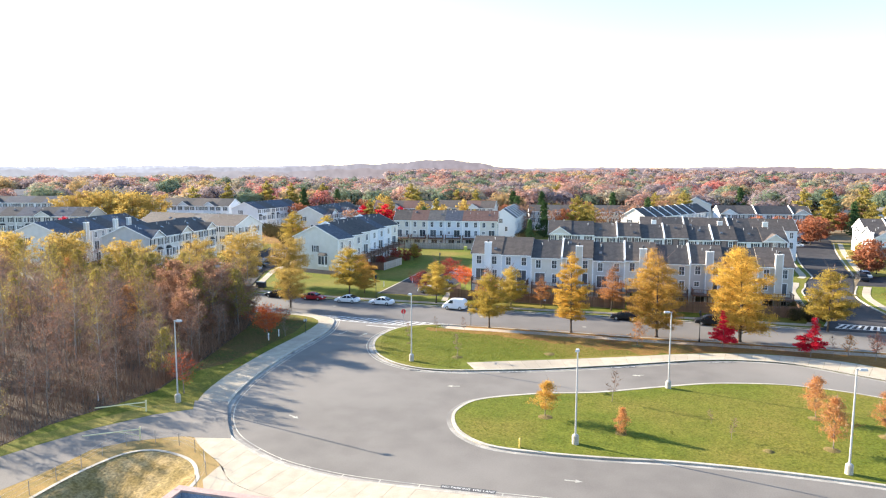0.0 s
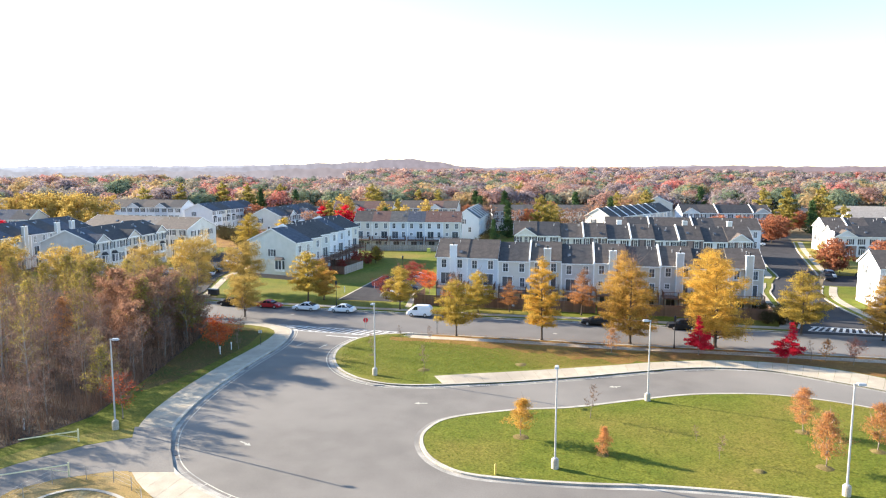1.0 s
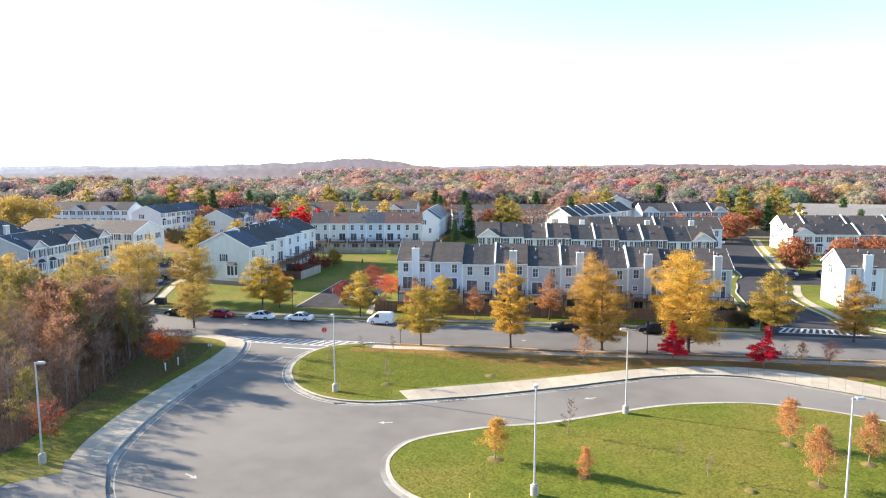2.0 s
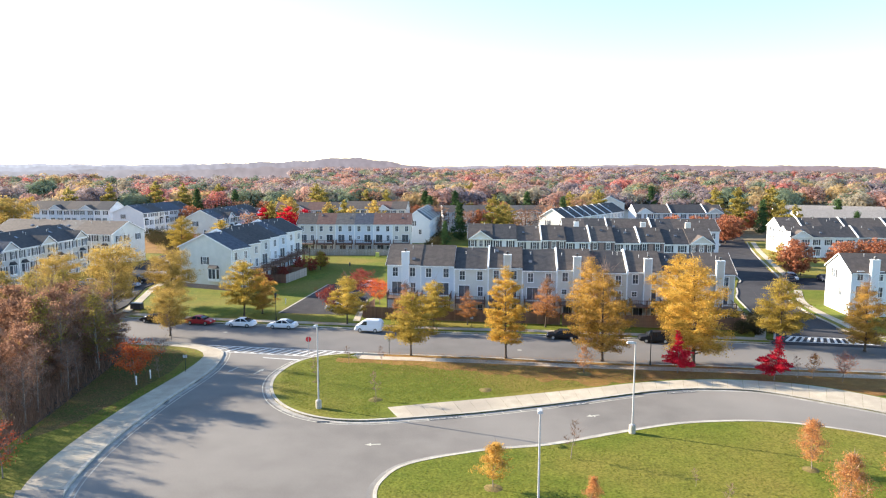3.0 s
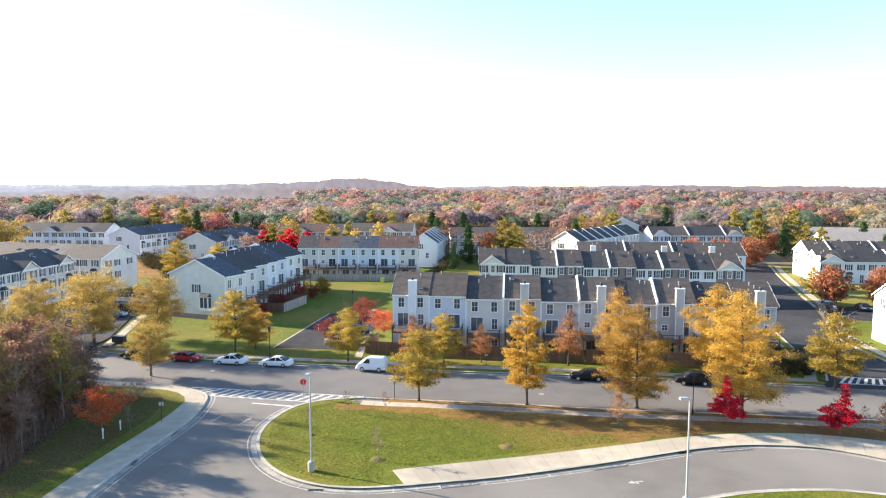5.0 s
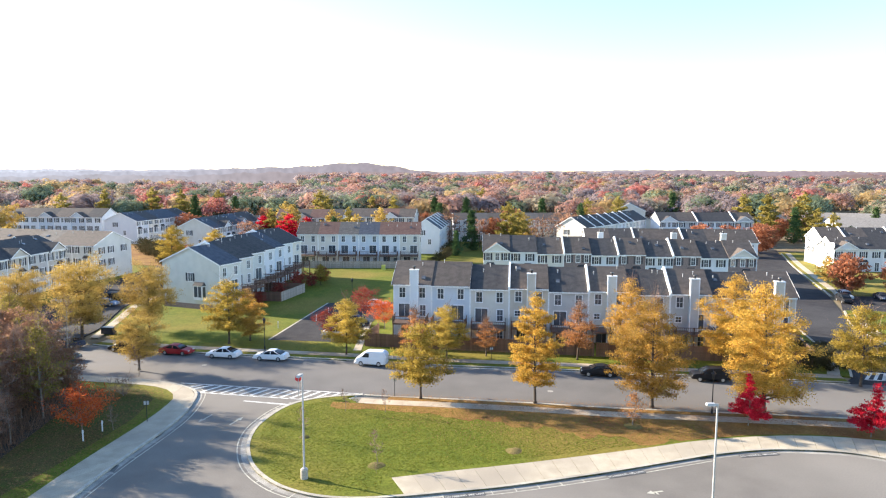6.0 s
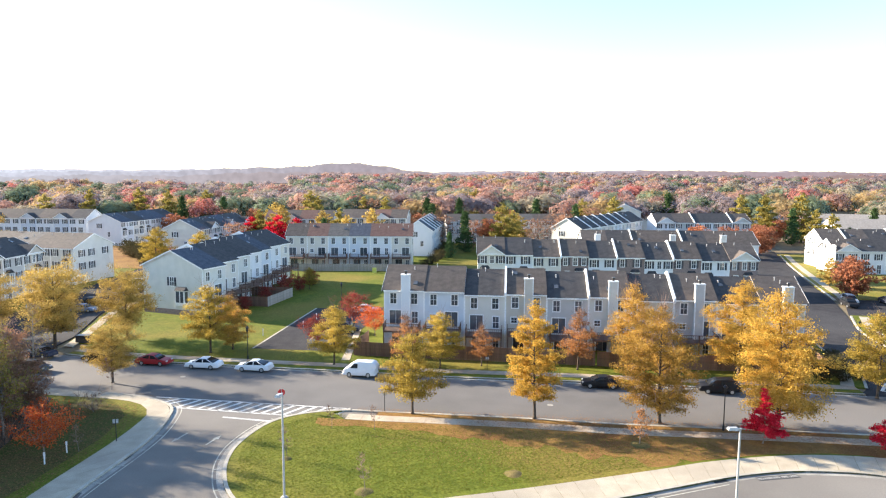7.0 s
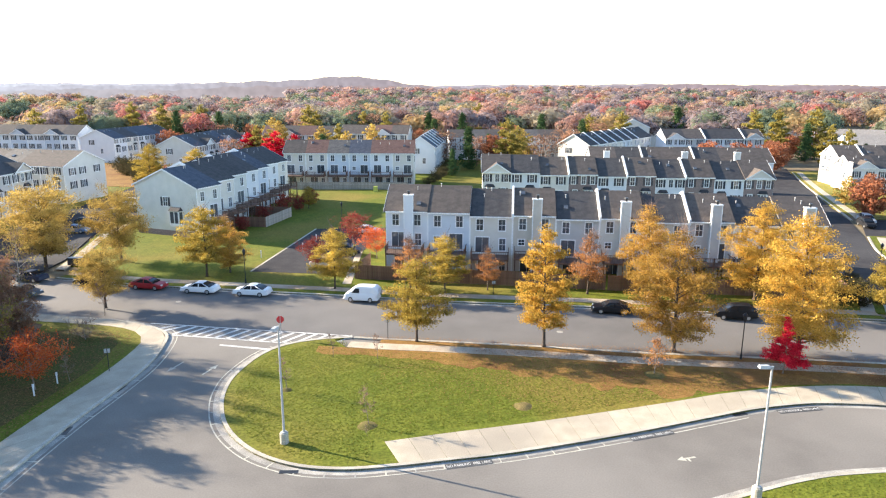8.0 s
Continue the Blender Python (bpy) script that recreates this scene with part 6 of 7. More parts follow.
# side outlines: lower body (x, z) and cabin (x, z) from the nose at -x
CARS = {"sedan": (4.75, 1.8, [(-2.30, 0.28), (-2.38, 0.55), (-2.2, 0.78), (-1.15, 0.95), (0, 0.99), (1.55, 1.02), (2.25, 0.98), (2.37, 0.7), (2.30, 0.28), (0, 0.24)], [(-1.25, 0.9), (-0.45, 1.38), (0.1, 1.47), (0.8, 1.44), (1.85, 0.95)]),
        "suv": (4.8, 1.88, [(-2.34, 0.34), (-2.4, 0.7), (-2.2, 0.96), (-1.15, 1.1), (0.5, 1.12), (2.25, 1.12), (2.4, 0.8), (2.34, 0.34), (0, 0.3)], [(-1.3, 1.02), (-0.6, 1.62), (0.0, 1.74), (1.7, 1.72), (2.3, 1.05)]),
        "van": (4.75, 1.8, [(-2.32, 0.3), (-2.38, 0.65), (-2.2, 0.95), (-1.5, 1.12), (0, 1.16), (2.3, 1.15), (2.38, 0.7), (2.33, 0.3), (0, 0.26)], [(-1.65, 1.05), (-0.85, 1.72), (-0.2, 1.87), (1.2, 1.88), (2.2, 1.82), (2.34, 1.05)])}


def loft(outline, half, top_half, zlo, zhi):
    """Smoothed side outline drawn across the width, narrowing towards the top, with rounded shoulders."""
    outline = curve(outline, 3, True)
    n = len(outline)
    wid = lambda z: half + (top_half - half) * min(1, max(0, (z - zlo) / (zhi - zlo)))
    g = Geo()
    cz, cx = sum(z for _, z in outline) / n, sum(x for x, _ in outline) / n
    rounds = ((-1.0, 0.88), (-0.985, 0.95), (-0.93, 0.985), (-0.8, 1.0), (0.0, 1.006), (0.8, 1.0), (0.93, 0.985), (0.985, 0.95), (1.0, 0.88))
    for s, k in rounds:
        for x, z in outline:
            g.v.append((cx + (x - cx) * (0.97 + 0.03 * k if abs(s) > 0.9 else 1.0) * (1.0 if abs(s) < 0.9 else 0.995), s * wid(z), cz + (z - cz) * k))
    for j in range(len(rounds) - 1):
        for i in range(n):
            a, b = j * n + i, j * n + (i + 1) % n
            g.f.append((a, b, b + n, a + n))
    g.f += [tuple(range(n - 1, -1, -1)), tuple(range((len(rounds) - 1) * n, len(rounds) * n))]
    g.m = [0] * len(g.f)
    return g


def van_glass(cab, h):
    """Windscreen and the two front side windows of the van."""
    g = Geo()
    (xa, za), (xb, zb) = cab[0], cab[1]
    g.add([(xa - 0.03, -h * 0.82, za + 0.12), (xa - 0.03, h * 0.82, za + 0.12), (xb - 0.05, h * 0.72, zb - 0.02), (xb - 0.05, -h * 0.72, zb - 0.02)], [(0, 1, 2, 3)])
    for s in (-1, 1):
        g.add([(xa + 0.35, s * (h * 0.95 + 0.02), za + 0.1), (-0.15, s * (h * 0.95 + 0.02), za + 0.1), (-0.15, s * (h * 0.86 + 0.02), zb - 0.05), (xb + 0.15, s * (h * 0.86 + 0.02), zb - 0.05)], [(0, 1, 2, 3)])
    xr, zr = cab[-1]
    xq, zq = cab[-2]
    g.add([(xr + 0.03, -h * 0.6, zr + 0.15), (xr + 0.03, h * 0.6, zr + 0.15), (xq + 0.04, h * 0.55, zq - 0.12), (xq + 0.04, -h * 0.55, zq - 0.12)], [(0, 1, 2, 3)])
    return mesh("windscreen", g, M_CARGLASS)


def roof_shell(cab, h, zb, zt):
    """Painted roof skin and pillars over the glass."""
    g = Geo()
    tops = [p for p in curve(cab, 4) if p[1] > zb + 0.82 * (zt - zb)]
    hw = lambda z: h * 0.95 + (h * 0.76 - h * 0.95) * (z - zb) / (zt - zb) + 0.015
    n = len(tops)
    for x, z in tops:
        g.v += [(x, -hw(z), z - 0.02), (x, -hw(z) * 0.8, z + 0.035), (x, hw(z) * 0.8, z + 0.035), (x, hw(z), z - 0.02)]
    g.f = [(4 * i + k, 4 * i + k + 1, 4 * i + k + 5, 4 * i + k + 4) for i in range(n - 1) for k in range(3)]
    g.m = [0] * len(g.f)
    pillars = []
    zm = zb + 0.86 * (zt - zb)
    for s in (-1, 1):
        for (xl, xh) in ((cab[0][0] + 0.1, tops[0][0]), (0.2, 0.2), (cab[-1][0] - 0.12, tops[-1][0])):
            pillars.append(Geo().tube([(xl, s * hw(zb + 0.05), zb + 0.02), (xh, s * hw(zm), zm)], [0.06, 0.05], 5))
    return g, pillars


def car(kind, colour, m, label):
    length, width, low, cab = CARS[kind]
    t = thing("van" if kind == "van" else "car", m, label, "van" if kind == "van" else "car", "parked vehicles")
    t.matrix_basis = t.matrix_basis @ (Matrix.Diagonal((0.82, 0.9, 1.0, 1)) if kind == "van" else Matrix.Scale(0.9, 4))
    h = width / 2
    zt = max(z for _, z in cab)
    zb = min(z for _, z in cab)
    body = loft(low, h, h * 0.96, 0.6, 1.1)
    part("body", cached(("body", kind, colour), lambda: mesh("body", body, PAINT[colour], smooth=True)), t)
    if kind == "van":
        cb = part("cabin", cached(("cabin", kind, colour), lambda: mesh("cabin", loft(cab, h * 0.95, h * 0.82, zb, zt), PAINT[colour], smooth=True)), t)
        part("windscreen", cached(("glass", kind), lambda: van_glass(cab, h)), cb, label="dark glass")
    else:
        cb = part("cabin", cached(("cabin", kind), lambda: mesh("cabin", loft(cab, h * 0.95, h * 0.76, zb, zt), M_CARGLASS, smooth=True)), t, label="dark glass all round")
        shell, pillars = roof_shell(cab, h, zb, zt)
        part("roof_panel", cached(("roofp", kind, colour), lambda: mesh("roof_panel", shell, PAINT[colour], smooth=True)), cb)
        for k, pl in enumerate(pillars):
            part("pillar", cached(("pillar", kind, colour, k), lambda: mesh("pillar", pl, PAINT[colour], smooth=True)), cb)
    for x in (-length * 0.30, length * 0.29):
        for s in (-1, 1):
            wh = part("wheel", cached(("tyre",), lambda: mesh("wheel", Geo().tube([(0, -0.11, 0), (0, -0.09, 0), (0, 0.09, 0), (0, 0.11, 0)], [0.29, 0.33, 0.33, 0.29], 18), M_TYRE)), t, pose(x, s * (h - 0.09), 0.33), "black tyre")
            part("rim", cached(("rim",), lambda: mesh("rim", Geo().tube([(0, -0.118, 0), (0, 0.118, 0)], [0.21, 0.21], 12), M_RIM)), wh)
    for s in (-1, 1):
        part("headlight", cached(("hl",), lambda: mesh("headlight", Geo().box(-0.06, 0.1, -0.2, 0.2, -0.07, 0.07, inset=0.02), M_LAMPCLEAR)), t, pose(low[1][0] + 0.06, s * h * 0.7, 0.72))
        part("tail_light", cached(("tl",), lambda: mesh("tail_light", Geo().box(-0.1, 0.06, -0.17, 0.17, -0.09, 0.09, inset=0.02), M_LAMPRED)), t, pose(low[-2][0] - 0.03, s * h * 0.75, 0.85))
        part("mirror", cached(("mirror", colour), lambda: mesh("mirror", Geo().box(-0.06, 0.08, -0.09, 0.09, -0.06, 0.08, inset=0.02), PAINT[colour])), t, pose(cab[0][0] + 0.45, s * (h + 0.05), zb + 0.05))
    for x in (low[0][0], low[-1][0]):
        part("bumper", cached(("bumper",), lambda: mesh("bumper", Geo().box(-0.06, 0.06, -0.8, 0.8, -0.08, 0.1, inset=0.02), M_TYRE)), t, pose(x, 0, 0.42))
    return t


car("sedan", "red", pose(-35.5, 116.2, 0.02, 0, 0, 170), "red sedan parked along the kerb")
car("sedan", "white", pose(-28.7, 114.6, 0.02, 0, 0, -9), "white sedan parked along the kerb")
car("sedan", "white", pose(-22.2, 113.5, 0.02, 0, 0, -9), "white sedan parked behind another white car")
car("van", "white", pose(-9.0, 111.2, 0.02, 0, 0, -9), "small white delivery van parked at the kerb")
car("sedan", "black", pose(18.8, 107.0, 0.02, 0, 0, -9), "black sedan parked along the kerb")
car("suv", "black", pose(31.4, 105.1, 0.02, 0, 0, -8), "black utility car parked along the kerb")
car("sedan", "navy", pose(-51.8, 119.6, 0.02, 0, 0, -14), "dark sedan parked near the corner")
car("sedan", "black", pose(-43.0, 117.6, 0.02, 0, 0, -14), "black sedan parked along the kerb")
car("sedan", "grey", pose(-49.0, 113.3, 0.02, 0, 0, 166), "dark grey sedan on the street")
car("sedan", "silver", pose(-15.4, 125.6, 0.15, 0, 0, 176), "silver sedan in the parking court")
car("suv", "navy", pose(-13.6, 133.0, 0.15, 0, 0, 176), "dark utility car in the parking court")
car("sedan", "silver", pose(-12.0, 147.5, 0.15, 0, 0, 176), "silver sedan under the red trees")
for k, (x, y, c, kd) in enumerate(((-60.5, 148, "blue", "sedan"), (-60.8, 153, "black", "suv"), (-61.2, 163, "silver", "sedan"), (-61.4, 168, "navy", "sedan"), (-61.8, 174, "white", "suv"), (-69.0, 150, "silver", "sedan"), (-69.4, 158, "black", "sedan"))):
    car(kd, c, pose(x, y, 0.15, 0, 0, 175), f"{c} {'utility car' if kd == 'suv' else 'sedan'} parked in the side street")
for x, y, c, kd, a in ((75.6, 153.5, "black", "suv", 80), (77.9, 157.2, "silver", "suv", 80), (84.5, 156.2, "navy", "sedan", 80), (88.6, 155.2, "black", "sedan", 80), (86, 219, "white", "sedan", 10), (93, 231, "black", "sedan", 70), (78, 222, "silver", "sedan", 80), (75, 209, "navy", "suv", 80)):
    car(kd, c, pose(x, y, 0.02, 0, 0, a), f"{c} {'utility car' if kd == 'suv' else 'sedan'} in the parking court")


# ---- fences ----
def board_fence(name, a, b, h, m, label):
    """Upright boards on rails between two points; each board is a part."""
    L, ang = math.dist(a, b), math.degrees(math.atan2(b[1] - a[1], b[0] - a[0]))
    t = thing(name, pose(*a, 0.08, 0, 0, ang), label, "fence", "board fences")
    part("rail", mesh("rail", Geo().box(0, L, 0.03, 0.07, 0.3, 0.4).box(0, L, 0.03, 0.07, h - 0.4, h - 0.3), m), t)
    n = max(1, int(L / 0.3))
    me = cached(("board", h, m.name, round(L / n, 3)), lambda: mesh("board", Geo().box(0.01, L / n - 0.01, 0, 0.028, 0, h), m))
    for i in range(n):
        part("board", me, t, pose(i * L / n, 0, 0.02 * math.sin(i * 12.9)))


board_fence("fence", (-10.8, 120.0), (20.0, 115.0), 1.9, M_FENCE, "dark brown board fence behind the terrace")
board_fence("fence", (20.2, 114.9), (47.0, 111.2), 1.9, M_FENCE, "dark brown board fence behind the terrace")
board_fence("fence", (47.0, 111.2), (48.7, 119.2), 1.9, M_FENCE, "dark brown board fence beside the end house")
board_fence("fence", (-10.8, 120.0), (-9.4, 126.5), 1.9, M_FENCE, "dark brown board fence beside the walk")
board_fence("fence", (-30.0, 152.5), (-27.6, 162.5), 1.8, M_GREYFENCE, "weathered grey board fence")
board_fence("fence", (-38.4, 153.8), (-30.0, 152.5), 1.8, M_FENCE, "brown board fence beside the terrace")
board_fence("fence", (-27.6, 162.5), (-36.5, 164), 1.8, M_FENCE, "brown board fence beside the terrace")
board_fence("fence", (-34.5, 196.5), (-7.0, 196.5), 1.8, M_GREYFENCE, "weathered grey board fence behind the terrace")


# ---- road markings ----
def paint(name, polys, z, m, label):
    g = Geo()
    for p in polys:
        g.prism(p, z - 0.004, z)
    return structure(name, g, m, label, "road marking")


def band(a, b, w):
    """A painted bar from a to b."""
    dx, dy = b[0] - a[0], b[1] - a[1]
    s = math.hypot(dx, dy)
    nx, ny = -dy / s * w / 2, dx / s * w / 2
    return [(a[0] - nx, a[1] - ny), (b[0] - nx, b[1] - ny), (b[0] + nx, b[1] + ny), (a[0] + nx, a[1] + ny)]


def mixed(a, b, k):
    return (a[0] + (b[0] - a[0]) * k, a[1] + (b[1] - a[1]) * k)


FA, FB, NA, NB = (-30.2, 103.7), (-9.2, 100.0), (-27.3, 100.4), (-13.6, 97.8)
near_y = lambda x: 100.4 - (x + 27.3) * 0.19
far_y = lambda x: 103.7 - (x + 30.2) * 0.176
stripes = [band(FA, FB, 0.22), band(NA, NB, 0.24)]
for k in range(17):
    x = -29.2 + k * 1.15
    stripes.append(band((x, near_y(x) + (0.9 if k < 2 else 0)), (x + 1.9, far_y(x + 1.9)), 0.34))
paint("crosswalk", stripes, 0.014, M_PAINT, "white striped crosswalk with worn paint")
paint("stop_line", [band((-21.2, 97.6), (-15.6, 96.3), 0.32)], 0.012, M_PAINT, "white stop line on the drive")
stripes = [band((50.0, 105.4), (62, 103.2), 0.25), band((51.6, 108.4), (61.6, 106.3), 0.25)]
for k in range(13):
    stripes.append(band(mixed((50.0, 105.4), (62, 103.2), k / 13), mixed((51.6, 108.4), (61.6, 106.3), (k + 1) / 13), 0.35))
paint("crosswalk", stripes, 0.02, M_PAINT, "white striped crosswalk over the side street")


def arrow(x, y, turn, length=2.6, kinked=False):
    c, s = math.cos(radians(turn)), math.sin(radians(turn))
    go = lambda pts: [(x + a * c - b * s, y + a * s + b * c) for a, b in pts]
    h = length / 2
    return paint("lane_arrow", [go([(-h, -0.09), (h * 0.2, -0.09), (h * 0.2, 0.09), (-h, 0.09)]), go([(h * 0.2, -0.3), (h, 0), (h * 0.2, 0.3)])] + ([go([(-h * 0.2, 0.09), (-h * 0.2, 0.4), (0.0, 0.4), (0.0, 0.09)])] if kinked else []),
                 0.012, M_LINE, "white lane arrow with worn paint")


arrow(-23.5, 92.4, 252, 2.3)
arrow(-20.2, 91.8, 72, 2.3)
arrow(16.2, 77.0, 195, 1.4, True)
arrow(-19.2, 58.9, -35, 1.5)
arrow(6.9, 48.5, -6, 1.4)
arrow(-4.8, 70.2, 185, 1.4)

# tick marks between kerb and line, and black bands with stencilled words
ticks = []
for line, side in ((along(ISL1[:68], 1.9), -1), (along(K1[30:], 3.2), 1)):
    off_a, off_b = shifted(line, side * 0.02), shifted(line, side * 0.82)
    ticks += [band(a, b, 0.1) for a, b in zip(off_a, off_b)]
paint("road_ticks", ticks, 0.0135, M_LINE, "short worn ticks beside the kerb")


def stencil(a, b):
    """Black painted band with white letters beside the kerb."""
    d = math.degrees(math.atan2(b[1] - a[1], b[0] - a[0]))
    L = math.dist(a, b)
    t = tagged(new("kerb_stencil", mesh("kerb_stencil", Geo().prism([(0, -0.3), (L, -0.3), (L, 0.3), (0, 0.3)], 0.012, 0.016), M_DARKPAINT)), "black painted band with white stencilled words", "road marking", kind="structure")
    t.matrix_basis = pose(*a, 0, 0, 0, d)
    f = bpy.data.curves.new("lettering", "FONT")
    f.body, f.size, f.align_x, f.align_y = "NO PARKING  FIRE LANE", 0.42, "CENTER", "CENTER"
    f.materials.append(M_PAINT)
    o = part("lettering", f, t, pose(L / 2, 0, 0.019), "white stencilled letters")
    o.scale = (L / 4.9, 1, 1)


stencil((0.1, 76.05), (3.2, 76.75))
stencil((13.2, 79.55), (16.5, 80.6))
stencil((25.6, 83.6), (29.2, 84.2))
stencil((-3.2, 46.3), (1.0, 45.8))

# drain openings in the gutter
for x, y, a in ((-27.0, 85, 96), (-27.0, 81, 96), (-26.3, 88, 84), (22.5, 83.2, 16), (-10, 75.55, 0), (-24.5, 56.5, 122), (-16.5, 84.0, 105)):
    t = tagged(new("drain_grate", mesh("drain_grate", Geo().box(-0.6, 0.6, -0.18, 0.18, 0.0, 0.022).box(-0.5, 0.5, -0.03, 0.03, 0.022, 0.03), M_BLACKMETAL)), "dark iron drain grate in the gutter", "drain", "drain grates")
    t.matrix_basis = pose(x, y, 0, 0, 0, a)
for x, y in ((-4, 106), (12, 101), (-30, 111)):
    t = tagged(new("manhole_cover", mesh("manhole_cover", Geo().tube([(0, 0, 0), (0, 0, 0.016)], [0.33, 0.32], 18), M_GUTTER)), "grey round manhole cover in the asphalt", "manhole cover", "manhole covers")
    t.matrix_basis = pose(x, y, 0.002)


# ---- gate, basin fence, roof of the near building ----
M_GATE = mat("pale_yellow_paint", (0.60, 0.55, 0.32), (0.68, 0.62, 0.38), 3, 0.5)


def gate(post, tip):
    t = thing("gate", pose(*post, 0.1), "pale yellow swing gate arm standing open", "gate", "gate arms")
    d = Vector((tip[0] - post[0], tip[1] - post[1], 0))
    part("post", mesh("post", Geo().tube([(0, 0, 0), (0, 0, 1.2)], [0.07, 0.07], 8), M_GATE), t)
    part("arm", mesh("arm", Geo().tube([(0, 0, 1.0), tuple(d + Vector((0, 0, 0.95)))], [0.06, 0.05], 8), M_GATE), t)
    part("brace", mesh("brace", Geo().tube([(0, 0, 0.4), tuple(d * 0.4 + Vector((0, 0, 0.97)))], [0.03, 0.03], 6), M_GATE), t)


gate((-33.9, 58.0), (-37.9, 55.9))
gate((-30.6, 51.4), (-34.7, 49.4))
rail_line = curve([(-33.4, 36), (-32.9, 41), (-32.1, 45.4), (-31.4, 49.8), (-28.4, 51.0), (-26.0, 50.4), (-23.9, 48.9), (-22.0, 46.4), (-21.3, 43.5), (-21.0, 36)], 5)
t = thing("fence", pose(0, 0, 0), "low wire fence on thin posts round the basin", "fence")
posts = along(rail_line, 2.4)
pm = mesh("post", Geo().tube([(0, 0, 0), (0, 0, 1.15)], [0.026, 0.026], 6), M_GREYFENCE)
for x, y in posts:
    part("post", pm, t, pose(x, y, 0.1))
for z in (0.45, 0.8, 1.12):
    part("wire", mesh("wire", Geo().tube([(x, y, z + 0.1) for x, y in posts], [0.006] * len(posts), 4), M_POLE), t)
t = thing("school_building", pose(-15.4, 30.3, 0, 0, 0, -7.5), "flat-roofed brick building with a brown coping", "building")
M_COPING = mat("brown_coping", (0.30, 0.19, 0.16), (0.38, 0.25, 0.21), 2, 0.6, fine=18)
M_ROOFING = mat("blue_grey_roofing", (0.16, 0.20, 0.28), (0.22, 0.26, 0.34), 1.5, 0.7, fine=14)
part("wall", mesh("wall", Geo().box(0, 40, -34, -33.7, 0, 6.9).box(0, 40, -0.3, 0, 0, 6.9).box(0, 0.3, -33.7, -0.3, 0, 6.9).box(39.7, 40, -33.7, -0.3, 0, 6.9), M_BRICK), t)
part("roof", mesh("roof", Geo().box(0.3, 39.7, -33.7, -0.3, 5.6, 5.8), M_GUTTER), t)
part("parapet_lining", mesh("parapet_lining", Geo().box(0.31, 39.69, -0.33, -0.305, 5.8, 6.9).box(0.305, 0.33, -33.6, -0.34, 5.8, 6.9), M_ROOFING), t, label="blue-grey metal lining")
part("coping", mesh("coping", Geo().box(-0.1, 40.1, -0.42, 0.1, 6.9, 7.02, inset=0.02).box(-0.1, 0.42, -34.1, -0.42, 6.9, 7.018, inset=0.02).box(39.6, 40.1, -34.1, -0.42, 6.9, 7.018, inset=0.02), M_COPING), t)

# boxed utility cabinet and a green mail post by the side street
t = thing("utility_box", pose(-49.8, 127.0, 0.1, 0, 0, -12), "dark green utility box on the corner lawn", "utility box")
part("cabinet", mesh("cabinet", Geo().box(-1.0, 1.0, -0.45, 0.45, 0, 0.95, inset=0.04), M_SHUTTER), t)
part("lid", mesh("lid", Geo().box(-1.05, 1.05, -0.5, 0.5, 0.95, 1.05, inset=0.05), M_BLACKMETAL), t)
# yellow-green play shape on the green
t = thing("plastic_bin", pose(-14.5, 193.5, 0.1), "yellow and green plastic garden bin", "bin")
part("bin", mesh("bin", Geo().box(-0.5, 0.5, -0.4, 0.4, 0, 1.2, inset=0.05), mat("lime_plastic", (0.45, 0.45, 0.08), (0.50, 0.52, 0.10), 2, 0.5)), t)


# ---- pavements, slab by slab ----
def evenly(line, n):
    total = sum(math.dist(a, b) for a, b in zip(line, line[1:]))
    pts = along(line, total / n * 0.99999)
    return (pts + [line[-1]] * 3)[:n + 1]


def pavement(label, left, right, n, z=0.15, m=None, joint=0.012):
    """Concrete slabs between two lines, each a part, over a dark bed that shows in the joints."""
    lft, rgt = evenly(left, n), evenly(right, n)
    bed = structure("pavement", strip(Geo(), lft, rgt, -0.03, z - 0.025), M_GUTTER, label, "pavement")
    r = random.Random(n)
    for i in range(n):
        a, b, c, d = lft[i], lft[i + 1], rgt[i + 1], rgt[i]
        k = joint / max(0.3, math.dist(a, b))
        q = [mixed(a, b, k), mixed(a, b, 1 - k), mixed(d, c, 1 - k), mixed(d, c, k)]
        dz = r.uniform(-0.004, 0.004)
        part("slab", mesh("slab", Geo().prism(q, z - 0.03, z + dz), m or M_CONC), bed)


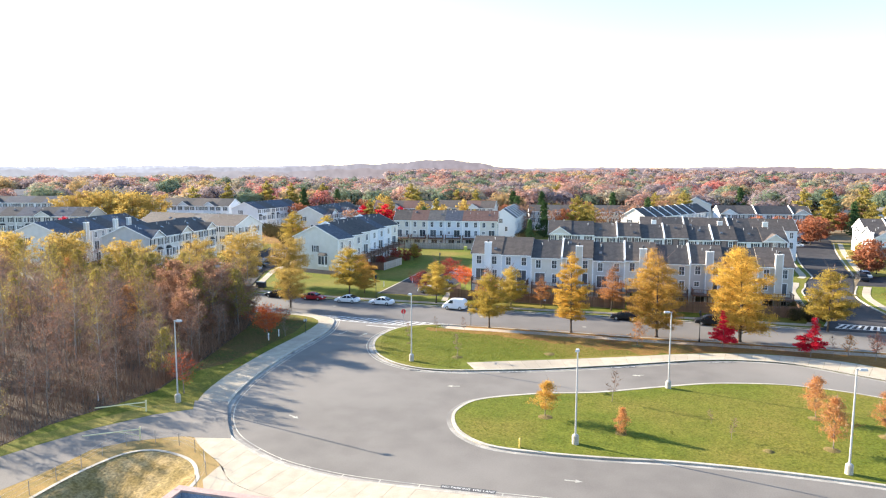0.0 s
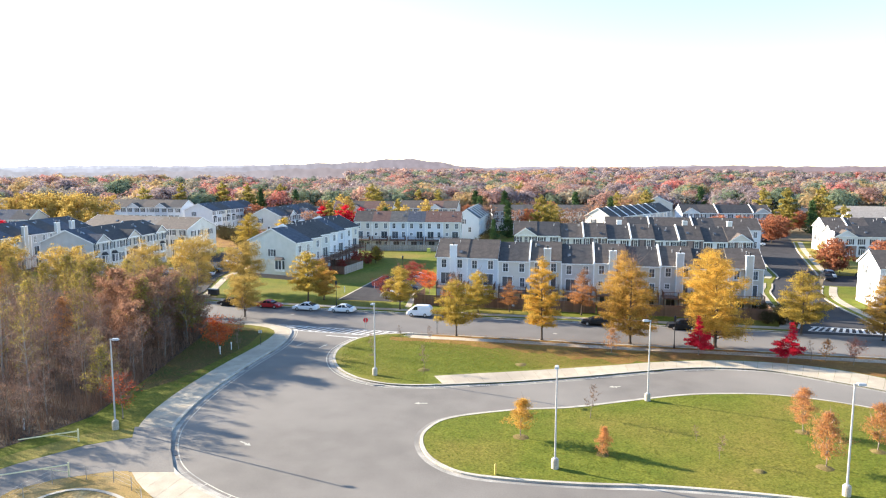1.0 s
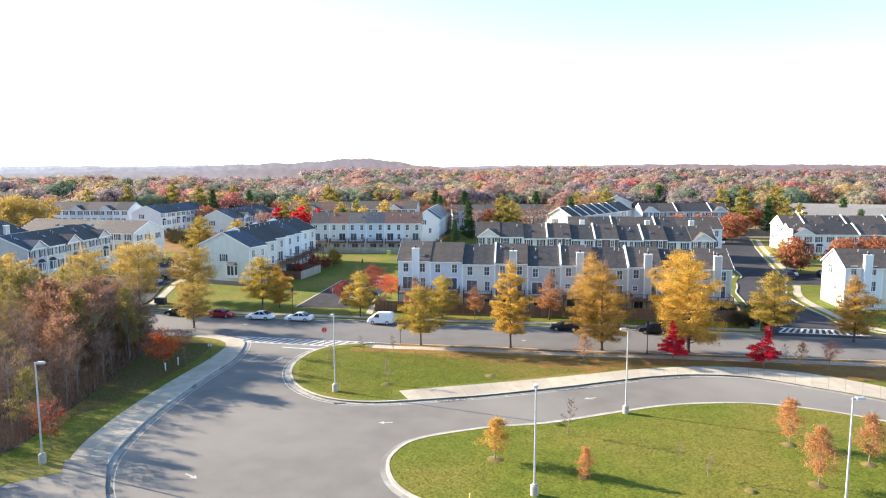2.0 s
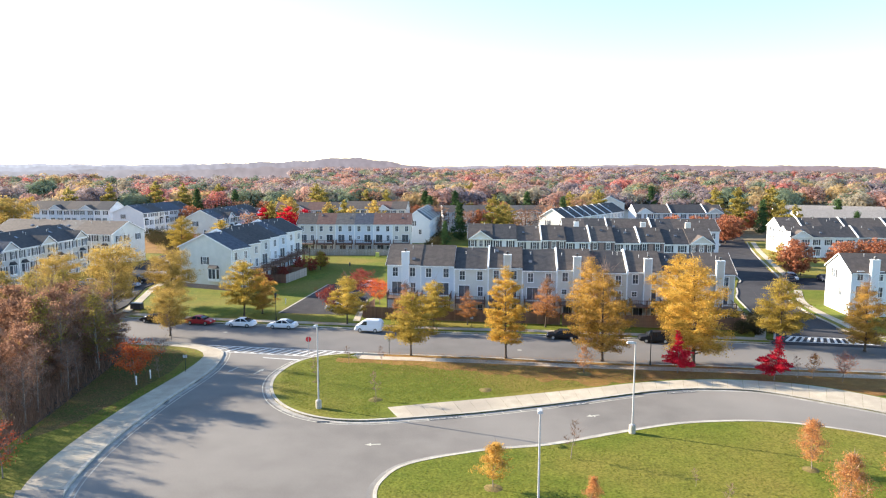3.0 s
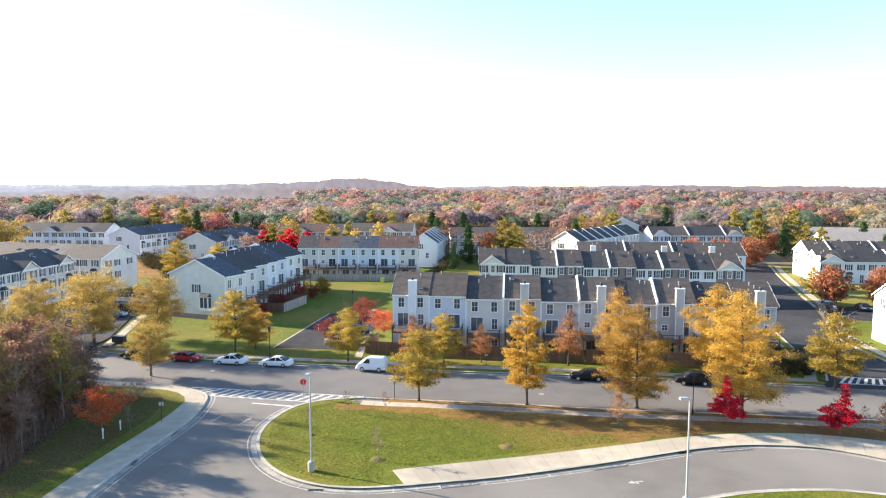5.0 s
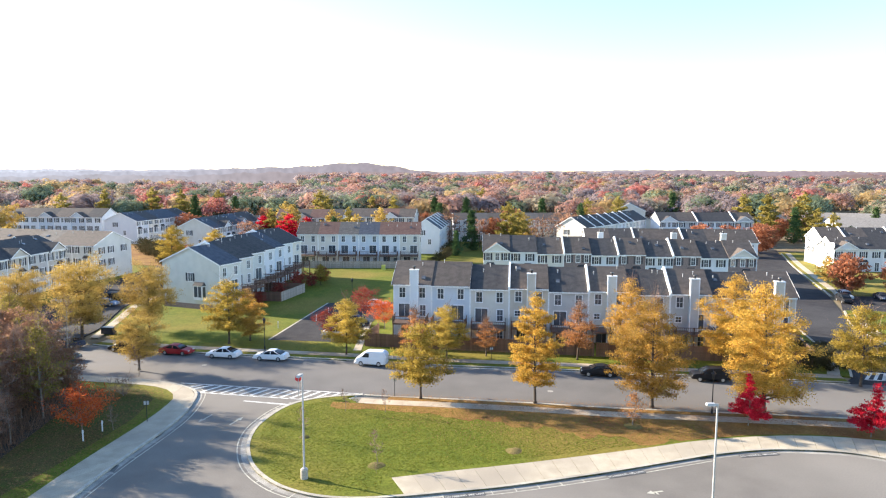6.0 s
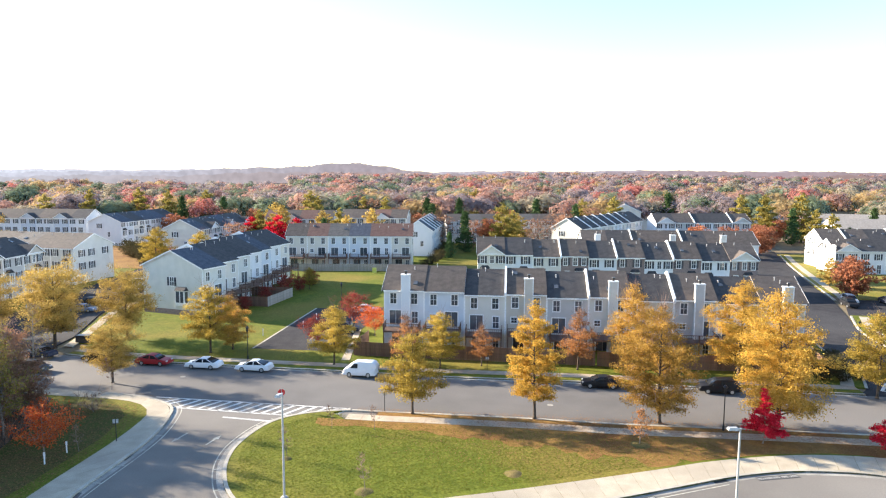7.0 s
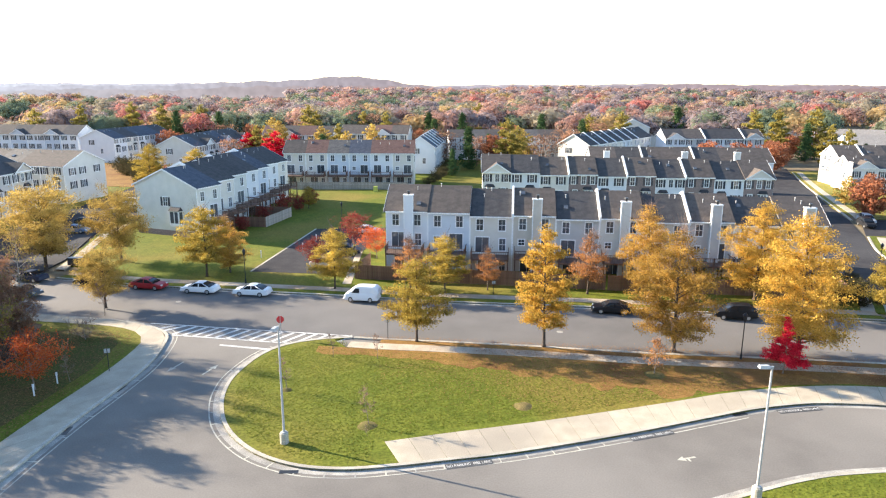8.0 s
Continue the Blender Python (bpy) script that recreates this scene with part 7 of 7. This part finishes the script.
pavement("broad concrete walk along the loop, jointed slabs", shifted(K1, -0.3), W1, 92)
lo = [p for p in ISL1 if p[0] > -3.7 and p[1] < 90]
lo = ISL1[ISL1.index(lo[0]):]
hi = curve([(-4.1, 79.1), (0, 80.2), (8.0, 82.2), (18.4, 85.2), (22.4, 86.5), (28.6, 87.7), (34, 87.9), (39.5, 86.9), (44, 84.9), (48, 81.5), (54, 75), (64, 64), (79, 50)], 5)
pavement("concrete walk along the island, jointed slabs", hi, shifted(lo, 0.3), 58)
sel = [i for i, p in enumerate(FAR_KERB) if -51 < p[0] < 48]
pavement("concrete walk along the street, jointed slabs", [shifted(FAR_KERB, 3.1)[i] for i in sel], [shifted(FAR_KERB, 1.6)[i] for i in sel], 66, m=M_WALK)
sel = [i for i, p in enumerate(NEAR_KERB) if -10 < p[0] < 76]
pavement("concrete walk beside the grass strip, jointed slabs", [NW[i] for i in sel], [NW2[i] for i in sel], 54, m=M_WALK)
pavement("concrete path from the street to the court", [(-12.15, 117.6), (-12.2, 134.9)], [(-11.05, 117.6), (-11.4, 134.9)], 12, 0.16)
RK = curve([(66, 101.2), (62.0, 110), (62.4, 116), (62.9, 122), (64.2, 130), (66.2, 136), (70.6, 145)], 5)
RK2 = curve([(76.2, 159), (79, 167), (80.6, 172), (86, 188), (93, 208), (101.5, 230)], 5)
LK = curve([(89, 231), (81.5, 207), (75, 187), (70.6, 172), (67, 157.5), (64.8, 153)], 5)
LK2 = curve([(61.6, 147), (59.6, 142), (57.2, 137), (55.3, 130), (53.2, 121.5), (52.2, 116), (51.0, 110.5), (48.8, 106.0)], 5)
for line, side, n in ((RK, -1, 22), (RK2, -1, 34), (LK, -1, 34), (LK2, -1, 20)):
    kerb("kerb", line, side, "sunlit concrete kerb of the side street")
    pavement("concrete walk along the side street, jointed slabs", shifted(line, side * 1.3), shifted(line, side * 2.7), n, 0.15)
pavement("concrete walk along the side street, jointed slabs", [(-51.4, 124.6), (-52.4, 131), (-55.8, 147), (-56.8, 175)], [(-50.0, 124.3), (-51.0, 131), (-54.4, 147), (-55.4, 175)], 26, 0.15)
kerb("kerb", [(-25.2, 123.5), (-21.2, 151)], -1, "pale kerb of the parking court")
